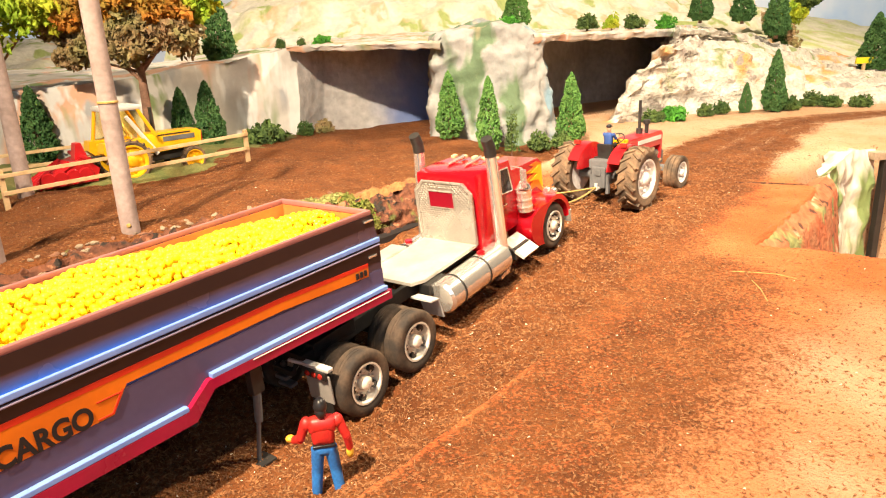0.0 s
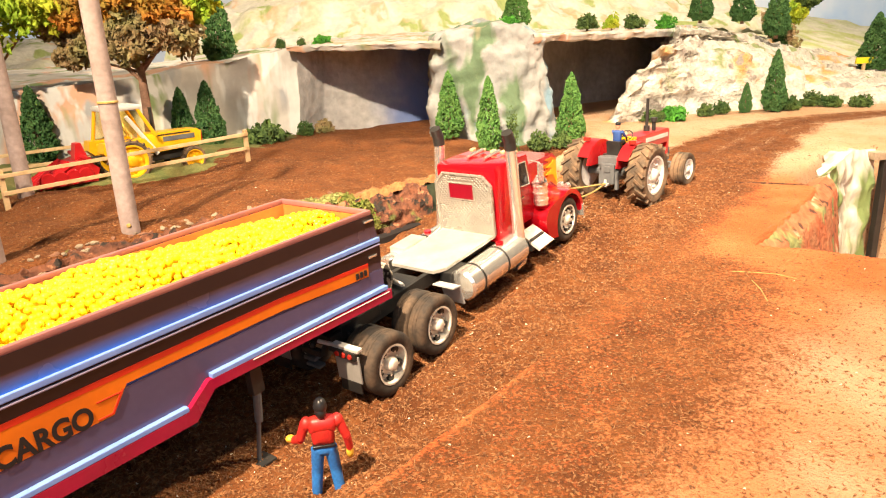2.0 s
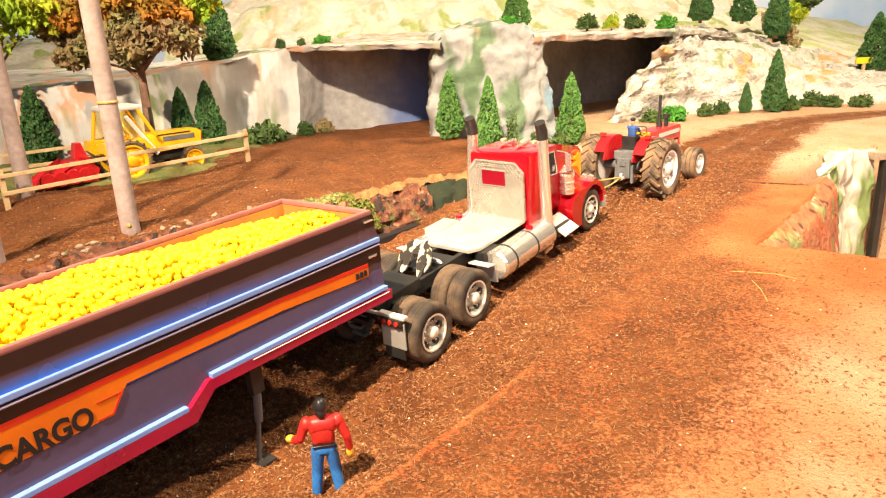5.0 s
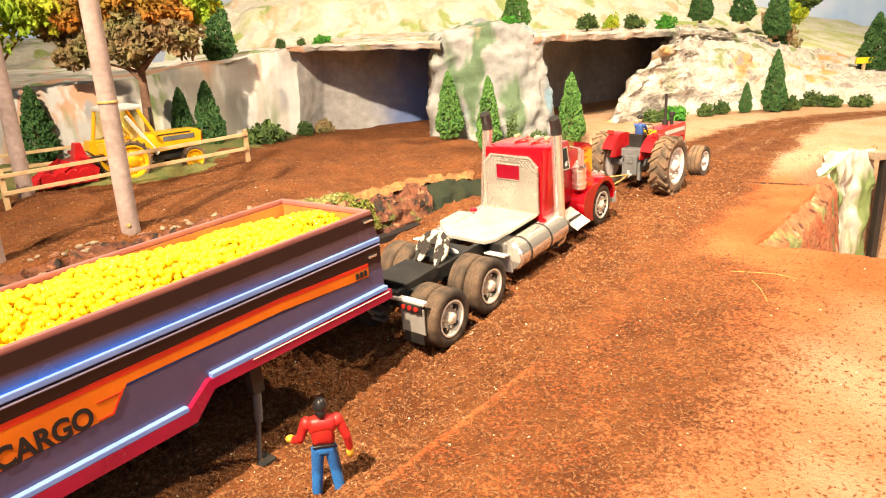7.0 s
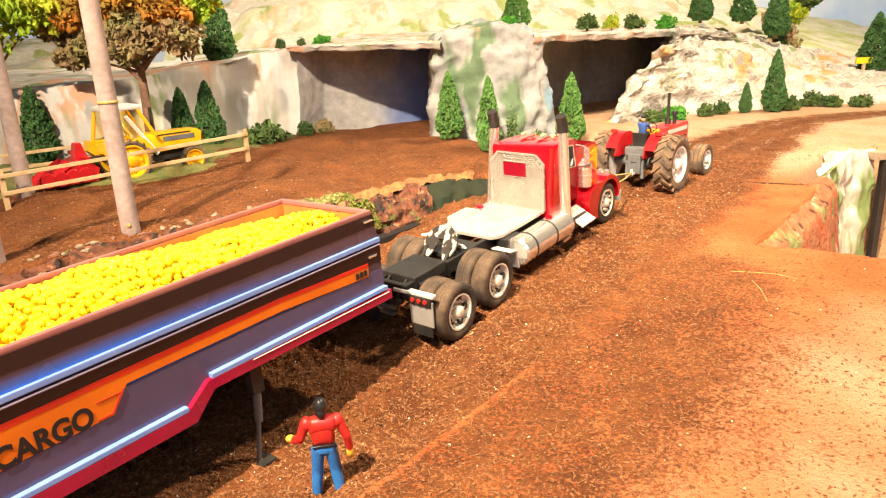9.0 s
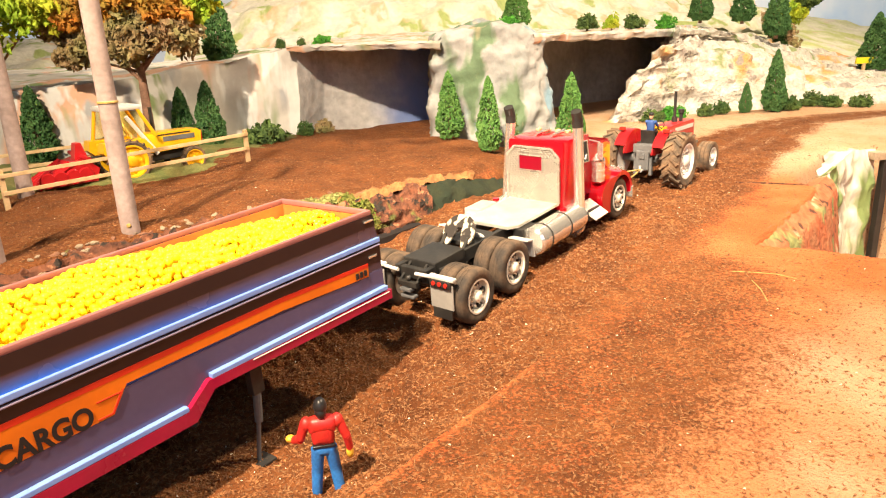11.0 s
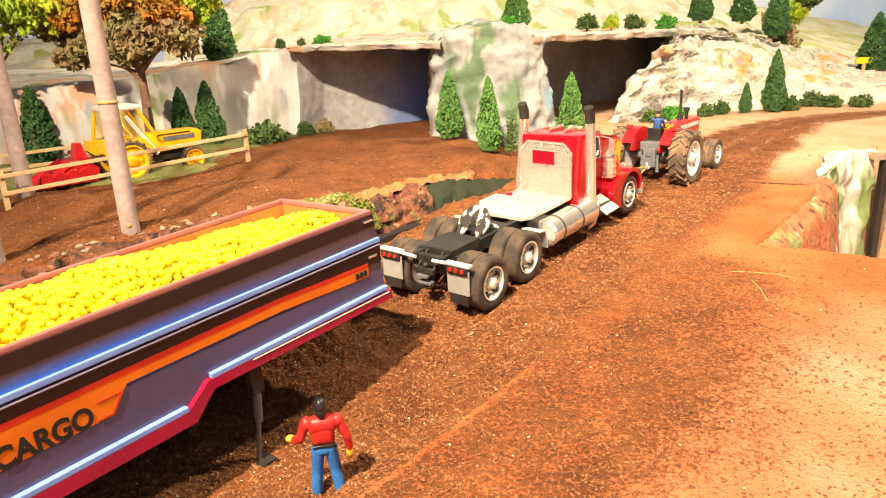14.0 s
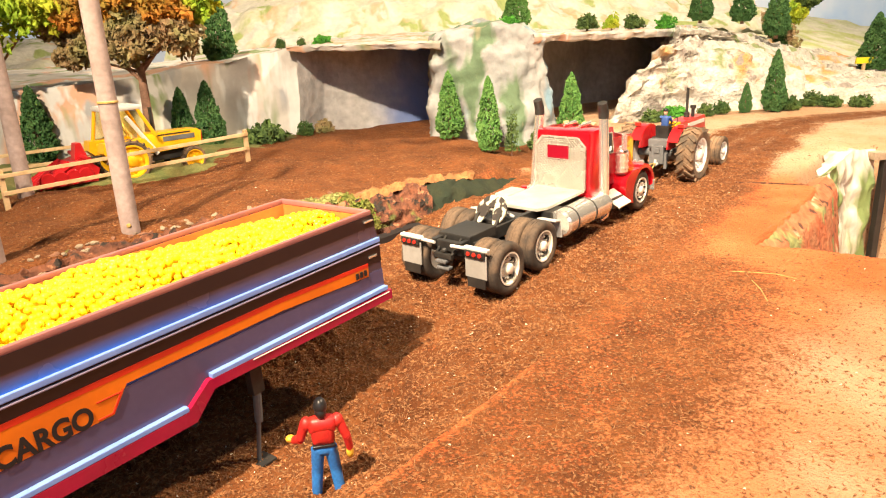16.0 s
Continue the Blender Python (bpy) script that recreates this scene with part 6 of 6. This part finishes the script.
# ---- trees and bushes ----
def flock(points, size, rng, spread=1.0):
    """Small bent leaf clumps, each of four triangles, at the points given."""
    verts, faces = [], []
    for q in points:
        m = Euler((rng.uniform(0, 6.3), rng.uniform(0, 6.3), rng.uniform(0, 6.3))).to_matrix()
        s = size * rng.uniform(0.6, 1.35)
        k = len(verts)
        for v in ((-1, -0.5, 0.15), (1, -0.45, -0.1), (0.9, 0.5, 0.2), (-0.85, 0.55, -0.15), (0, 0, 0.45)):
            verts.append(Vector(q) + m @ Vector(v) * s)
        faces += [(k, k + 1, k + 4), (k + 1, k + 2, k + 4), (k + 2, k + 3, k + 4), (k + 3, k, k + 4)]
    return verts, faces


def leaf_part(name, points, size, rng, material, parent, label=""):
    v, f = flock(points, size, rng)
    me = bpy.data.meshes.new(name)
    me.from_pydata([tuple(q) for q in v], [], f)
    me.materials.append(material)
    ob = new(name, me)
    ob.parent = parent
    return tagged(ob, label)


def conifer(h, r, seed, material, label):
    """A narrow model fir of unit placement; copies of it take other sizes."""
    rng = random.Random(seed)
    T = thing("conifer", label, "tree")
    part("trunk", rod(bmesh.new(), (0, 0, -0.004), (0, 0, h * 0.9), r * 0.16, r * 0.03, 8), M_TRUNK, T)
    pts = []
    for k in range(3000):
        t = rng.random() ** 1.35
        a = rng.uniform(0, 6.283)
        lump = 1 + 0.30 * noise.noise((math.cos(a) * 2.8, math.sin(a) * 2.8, t * 9 + seed))
        shape = min(1.0, (1 - t) ** 0.62 * 1.12) * (0.66 + 0.34 * min(1, t / 0.20))
        rr = r * shape * lump * (1 - 0.35 * rng.random() ** 2.5)
        pts.append((rr * math.cos(a), rr * math.sin(a), h * (0.06 + 0.94 * t) - 0.12 * rr))
    leaf_part("crown", pts, r * 0.105, rng, material, T)
    return T


def put_tree(proto, x, y, z, sx, sz, turn):
    ob = copy_thing(proto, pose(x, y, z, 0, 0, turn))
    ob.scale = (sx, sx, sz)
    return ob


FIR = conifer(0.1, 0.021, 3, M_FIR, "green bottle-brush model fir tree")
FIR_DARK = conifer(0.1, 0.024, 8, M_FIR_DARK, "dark green model fir tree with a pointed crown")
tagged(FIR, group="model firs"), tagged(FIR_DARK, group="model firs")
# (kind, x, y, base height or None for the ground, width, height)
FIRS = [(1, 0.018, 1.045, None, 0.95, 0.98), (1, 0.072, 0.985, None, 0.85, 1.03), (1, 0.205, 1.075, None, 1.0, 1.06),
        (2, -0.570, 1.000, None, 1.0, 1.06), (2, -0.405, 1.120, None, 0.85, 0.95), (2, -0.358, 1.105, None, 0.98, 1.02), (2, 0.635, 1.325, None, 0.90, 1.12),
        (2, 0.582, 1.325, None, 0.5, 0.55), (2, -0.375, 1.27, 0.165, 1.15, 1.25), (1, 0.155, 1.36, 0.195, 1.2, 0.95), (2, 0.660, 1.80, 0.196, 1.2, 1.0), (2, 0.764, 1.80, 0.190, 1.2, 1.0),
        (2, 0.804, 1.70, 0.155, 1.25, 1.2), (2, 1.045, 1.70, 0.068, 1.5, 1.3)]
FIRST = {1: FIR, 2: FIR_DARK}
for i, (kind, x, y, z, w, h) in enumerate(FIRS):
    z = floor_at(x, y) if z is None else z
    if kind in FIRST and FIRST[kind] is not None and FIRST[kind].get("used") is None:
        ob = FIRST[kind]
        ob["used"] = 1
        ob.matrix_world = pose(x, y, z, 0, 0, 77 * i)
        ob.scale = (w, w, h)
    else:
        put_tree(FIR if kind == 1 else FIR_DARK, x, y, z, w, h, 77 * i)


def bush(x, y, z, rx, rz, material, label, seed, n=800):
    rng = random.Random(seed)
    T = thing("bush", label, "bush", pose(x, y, z))
    part("stem", rod(bmesh.new(), (0, 0, -0.004), (0, 0, rz * 0.6), rx * 0.10, rx * 0.05, 6), M_TRUNK, T)
    pts = []
    for k in range(n):
        a, t = rng.uniform(0, 6.283), rng.random()
        ph = math.acos(1 - t)
        lump = 0.75 + 0.45 * noise.noise((math.cos(a) * 1.6 + seed, math.sin(a) * 1.6, t * 3))
        d = rng.random() ** 0.4 * lump
        pts.append((rx * d * math.sin(ph) * math.cos(a), rx * d * math.sin(ph) * math.sin(a), rz * (0.1 + d * math.cos(ph))))
    leaf_part("foliage", pts, rx * 0.105, rng, material, T)
    return T


BUSHES = [(0.104, 0.985, None, 0.014, 0.075, M_BUSH, "thin olive shrub beside the pillar"), (0.150, 1.03, None, 0.024, 0.034, M_BUSH, "olive green bush at the pillar's foot"),
          (0.185, 1.045, None, 0.020, 0.028, M_BUSH, "olive green bush at the pillar's foot"), (-0.222, 1.175, None, 0.018, 0.030, M_LEAF_DARK, "dark shrub at the tunnel corner"),
          (-0.195, 1.195, None, 0.022, 0.022, M_LEAF_BROWN, "low brown shrub in the tunnel mouth"), (-0.28, 1.14, None, 0.045, 0.030, M_BUSH, "pale olive bush against the rock wall"),
          (-0.19, 1.235, 0.187, 0.020, 0.017, M_BUSH_BRIGHT, "bright green bush on the ledge"), (-0.26, 1.235, 0.183, 0.012, 0.020, M_LEAF_DARK, "small dark bush on the rock ledge"),
          (-0.228, 1.245, 0.185, 0.010, 0.017, M_BUSH, "small olive bush on the rock ledge"), (0.125, 1.19, 0.205, 0.022, 0.016, M_BUSH_BRIGHT, "bright green bush on the pillar"),
          (0.425, 1.262, None, 0.030, 0.028, M_BUSH_BRIGHT, "bright green bush below the rock slope"), (0.388, 1.255, None, 0.026, 0.022, M_BUSH, "olive bush below the rock slope"),
          (0.497, 1.300, None, 0.022, 0.024, M_BUSH, "olive bush below the rock slope"), (0.536, 1.320, None, 0.020, 0.026, M_LEAF_DARK, "dark bush below the rock slope"),
          (0.672, 1.340, None, 0.024, 0.028, M_LEAF_DARK, "dark bush below the rock slope"), (0.735, 1.378, None, 0.026, 0.030, M_BUSH, "olive bush below the rock slope"),
          (0.765, 1.36, None, 0.026, 0.024, M_LEAF_DARK, "dark bush below the rock slope"), (0.81, 1.34, None, 0.026, 0.022, M_BUSH, "olive bush below the rock slope"),
          (0.30, 1.42, 0.192, 0.030, 0.030, M_BUSH, "olive bush on the tunnel roof"), (0.36, 1.47, 0.19, 0.022, 0.030, M_LEAF_LIME, "yellow green bush on the tunnel roof"),
          (0.42, 1.52, 0.188, 0.026, 0.030, M_BUSH, "olive bush on the tunnel roof"), (0.49, 1.54, 0.184, 0.026, 0.032, M_BUSH_BRIGHT, "bright green bush on the tunnel roof"),
          (0.90, 1.86, 0.10, 0.05, 0.10, M_LEAF_BROWN, "brown shrub on the grassy slope"), (0.86, 1.80, 0.11, 0.03, 0.07, M_LEAF_DARK, "dark shrub on the grassy slope"),
          (-0.079, 0.672, 0.030, 0.017, 0.017, M_MOSS, "yellow green moss tuft on the bank"), (-0.068, 0.668, 0.016, 0.010, 0.016, M_MOSS, "yellow green moss tuft on the bank"), (-0.095, 0.690, 0.040, 0.013, 0.009, M_MOSS, "yellow green moss tuft on the bank"),
          (-0.130, 0.680, 0.040, 0.022, 0.006, M_GRASS_PALE, "low pale grass tuft on the bank"), (-0.165, 0.660, 0.040, 0.022, 0.006, M_GRASS_PALE, "low pale grass tuft on the bank"), (-0.110, 0.700, 0.040, 0.020, 0.006, M_GRASS_PALE, "low pale grass tuft on the bank")]
for i, (x, y, z, rx, rz, m, lab) in enumerate(BUSHES):
    bush(x, y, floor_at(x, y) if z is None else z, rx, rz, m, lab, i + 11)


def stones():
    """Pale stones bedded along the top of the bank."""
    rng = random.Random(31)
    shapes = []
    for k in range(4):
        bm = bmesh.new()
        bmesh.ops.create_icosphere(bm, subdivisions=2, radius=1.0)
        for v in bm.verts:
            v.co *= 1 + 0.32 * noise.noise(v.co * 1.3 + Vector((k * 5.0, 2, 1)))
            v.co.z *= 0.55
        me = bpy.data.meshes.new("stone")
        bm.to_mesh(me)
        bm.free()
        me.materials.append((M_STONE_PALE, M_STONE_RED)[k % 2])
        shapes.append(me)
    line = [Vector(q) for q in ((-0.40, 0.40), (-0.33, 0.492), (-0.267, 0.575), (-0.204, 0.642), (-0.13, 0.690), (-0.085, 0.708))]
    for k in range(150):
        f = rng.uniform(0, len(line) - 1.001)
        q = line[int(f)].lerp(line[int(f) + 1], f % 1)
        x, y = q.x + rng.gauss(-0.004, 0.008), q.y + rng.gauss(0.002, 0.008)
        r = rng.uniform(0.0018, 0.0042)
        ob = new("stone", shapes[k % 4])
        ob.matrix_world = pose(x, y, max(floor_at(x, y), 0.038) + r * 0.12, rng.uniform(-25, 25), rng.uniform(-25, 25), rng.uniform(0, 360)) @ Matrix.Diagonal((r, r * rng.uniform(0.6, 1.0), r * rng.uniform(0.6, 1.1), 1))
        tagged(ob, "pale weathered stone on the bank" if k % 2 == 0 else "reddish weathered stone on the bank", "stone", group="stones on the bank")


stones()


def broad_tree(x, y, z, h, blobs, label, seed):
    """A tapered trunk with limbs and a crown of many leaf clumps round several boughs."""
    rng = random.Random(seed)
    T = thing("broadleaf_tree", label, "tree", pose(x, y, z))
    bm = bmesh.new()
    rod(bm, (0, 0, -0.01), (0.002, 0, h * 0.70), 0.0085, 0.005, 12)
    for c, r, m in blobs:
        rod(bm, (0.002, 0, h * (0.56 + 0.12 * rng.random())), Vector(c), 0.0022, 0.0010, 8)
    part("trunk", bm, M_TRUNK, T, smooth=50)
    for c, r, m in blobs:
        pts = []
        for k in range(1900):
            v = Vector((rng.gauss(0, 1), rng.gauss(0, 1), rng.gauss(0, 1))).normalized()
            d = rng.random() ** 0.45 * (0.7 + 0.5 * noise.noise(v * 1.7 + Vector((seed, 0, c[0] * 30))))
            pts.append(Vector(c) + Vector((v.x, v.y, v.z * 0.75)) * r * d)
        leaf_part("bough", pts, 0.0048, rng, m, T)
    return T


broad_tree(-0.418, 1.02, 0.04, 0.19,
           [((0.0, 0, 0.185), 0.045, M_LEAF_BROWN), ((0.0, -0.01, 0.160), 0.040, M_LEAF_BROWN), ((-0.055, 0, 0.172), 0.048, M_LEAF_BROWN), ((0.055, 0, 0.172), 0.048, M_LEAF_BROWN), ((-0.09, 0.01, 0.150), 0.035, M_LEAF_BROWN), ((0.05, 0.0, 0.205), 0.050, M_LEAF_AUTUMN), ((-0.06, -0.01, 0.205), 0.055, M_LEAF_AUTUMN), ((-0.02, 0.02, 0.225), 0.07, M_LEAF_AUTUMN), ((0.045, 0.02, 0.180), 0.032, M_LEAF_BROWN), ((0.075, 0.03, 0.215), 0.045, M_LEAF_LIME), ((-0.11, 0.02, 0.190), 0.045, M_LEAF_BROWN), ((-0.10, 0.0, 0.215), 0.055, M_LEAF_LIME), ((0.02, 0.03, 0.255), 0.06, M_LEAF_AUTUMN)],
           "model tree with orange and brown autumn leaves", 5)
broad_tree(-0.63, 1.00, 0.04, 0.2,
           [((0.0, 0, 0.24), 0.09, M_LEAF_LIME), ((0.08, 0, 0.22), 0.07, M_LEAF_LIME), ((0.02, -0.05, 0.20), 0.07, M_LEAF_LIME), ((-0.08, 0, 0.25), 0.09, M_LEAF_LIME), ((0.12, 0.04, 0.26), 0.06, M_LEAF_LIME)],
           "model tree with bright lime green leaves", 6)
broad_tree(0.93, 1.90, 0.08, 0.12, [((0, 0, 0.13), 0.045, M_LEAF_LIME), ((0.04, 0, 0.16), 0.045, M_BUSH), ((-0.04, 0, 0.11), 0.04, M_LEAF_BROWN)], "small model tree with sparse olive crown", 7)


# ---- small things ----
def sign():
    T = thing("road_sign", "blank yellow sign board on a thin post", "sign", pose(1.01, 1.68, 0.045))
    part("post", rod(bmesh.new(), (0, 0, -0.02), (0, 0, 0.042), 0.004, seg=8), M_FENCE, T)
    part("board", rounded(box(bmesh.new(), (0, 0, 0.048), (0.040, 0.006, 0.014)), 0.001), M_SIGN, T)


sign()


def strand(points, r, label, m=M_ROPE):
    bm = bmesh.new()
    for a, b in zip(points, points[1:]):
        rod(bm, (*a, floor_at(*a) + r * 0.8), (*b, floor_at(*b) + r * 0.8), r, r * 0.9, 6)
    tagged(part("straw", bm, m), label, "straw")


strand([(0.222, 0.503), (0.236, 0.498), (0.250, 0.490), (0.260, 0.480)], 0.0004, "thin dry straw lying on the orange ground")
strand([(0.229, 0.484), (0.228, 0.468), (0.2235, 0.446)], 0.0004, "thin dry straw lying on the orange ground")
strand([(0.344, 0.790), (0.37, 0.775), (0.412, 0.757)], 0.0010, "dark crack strip across the orange ground", M_ROCK_RED)


def crumbs():
    """Loose peat crumbs, fibres and pale grains on the soil."""
    rng = random.Random(21)
    xs, ys, Z, soil = FIELD
    for name, mat_, count, lo, hi, long, lab in (("peat_crumbs", M_PEAT, 24000, 0.0004, 0.0012, 1.7, "loose brown peat crumbs and fibres"),
                                                 ("pale_fibres", M_FIBRE, 9000, 0.0002, 0.0004, 9.0, "light brown coir fibres in the soil"),
                                                 ("pale_grains", M_GRAIN, 520, 0.0003, 0.0008, 1.2, "small pale grains in the soil")):
        verts, faces = [], []
        tries = 0
        while len(faces) < count * 4 and tries < count * 16:
            tries += 1
            d = rng.random() ** 1.3
            y = 0.20 + 0.75 * d
            x = rng.uniform(-0.66, 0.62) * (y + 0.05)
            i, j = int(np.searchsorted(ys, y)), int(np.searchsorted(xs, x))
            keep = soil[min(i, len(ys) - 1), min(j, len(xs) - 1)]
            lat = -(x + 0.029) * UY + (y - 0.463) * UX
            thin = 0.12 if lat > 0.13 else 0.40 if lat < -0.11 or y > 0.74 else 1.0
            if rng.random() > ((0.30 if lat < -0.2 else 0.05) + keep ** 1.5) * thin:
                continue
            z = floor_at(x, y)
            if z < -0.03:
                continue
            s = rng.uniform(lo, hi) * (0.8 + 0.6 * y)
            m = Euler((rng.uniform(-0.6, 0.6), rng.uniform(-0.6, 0.6), rng.uniform(0, 6.3))).to_matrix()
            k = len(verts)
            for v in ((long, 0, 0), (-long * 0.8, 0.8, 0), (-long * 0.8, -0.8, 0.1), (0, 0, 0.9)):
                verts.append(Vector((x, y, z + s * 0.2)) + m @ (Vector(v) * s))
            faces += [(k, k + 1, k + 2), (k, k + 1, k + 3), (k + 1, k + 2, k + 3), (k + 2, k, k + 3)]
        me = bpy.data.meshes.new(name)
        me.from_pydata([tuple(v) for v in verts], [], faces)
        me.materials.append(mat_)
        tagged(new(name, me), lab, "soil", kind="stuff")


M_PEAT = mat("peat_crumb", (0.15, 0.058, 0.020), (0.36, 0.155, 0.055), 0.95, scale=300, fine=900, bump=0.0)
M_FIBRE = mat("coir_fibre", (0.42, 0.23, 0.10), (0.30, 0.14, 0.055), 0.9, scale=300, fine=900, bump=0.0)
M_GRAIN = mat("pale_grain", (0.75, 0.62, 0.42), (0.8, 0.74, 0.62), 0.7, scale=300, fine=900, bump=0.0)
crumbs()


def motions():
    walk(TRUCK, [(t, truck_at(s)) for t, s in RUN])
    for ob, c, R in WHEELS:
        rows = []
        for t, s in RUN:
            q = truck_at(s) @ c
            lift = 0.0
            if c.x < 0.1:
                ground = float(np.interp(q.x * UX + q.y * UY, *RISE)) - 0.002
                lift = max(-0.006, min(0.006, ground + R - q.z))
            rows.append((t, Matrix.Translation(c + Vector((0, 0, lift))) @ Matrix.Rotation(s / R, 4, "Y")))
        walk(ob, rows)
    walk(TRACTOR, [(t, tractor_at(s)) for t, s in RUN])
    for ob, c, R in TRACTOR_WHEELS:
        walk(ob, [(t, Matrix.Translation(c) @ Matrix.Rotation(s * 0.86 / R, 4, "Y")) for t, s in RUN])
    walk(DRIVER, [(t, tractor_at(s) @ Matrix.Translation((0.0028, 0, 0.0598))) for t, s in RUN])
    walk(CORDS, [(t, rope_at(s)[0]) for t, s in RUN])


motions()
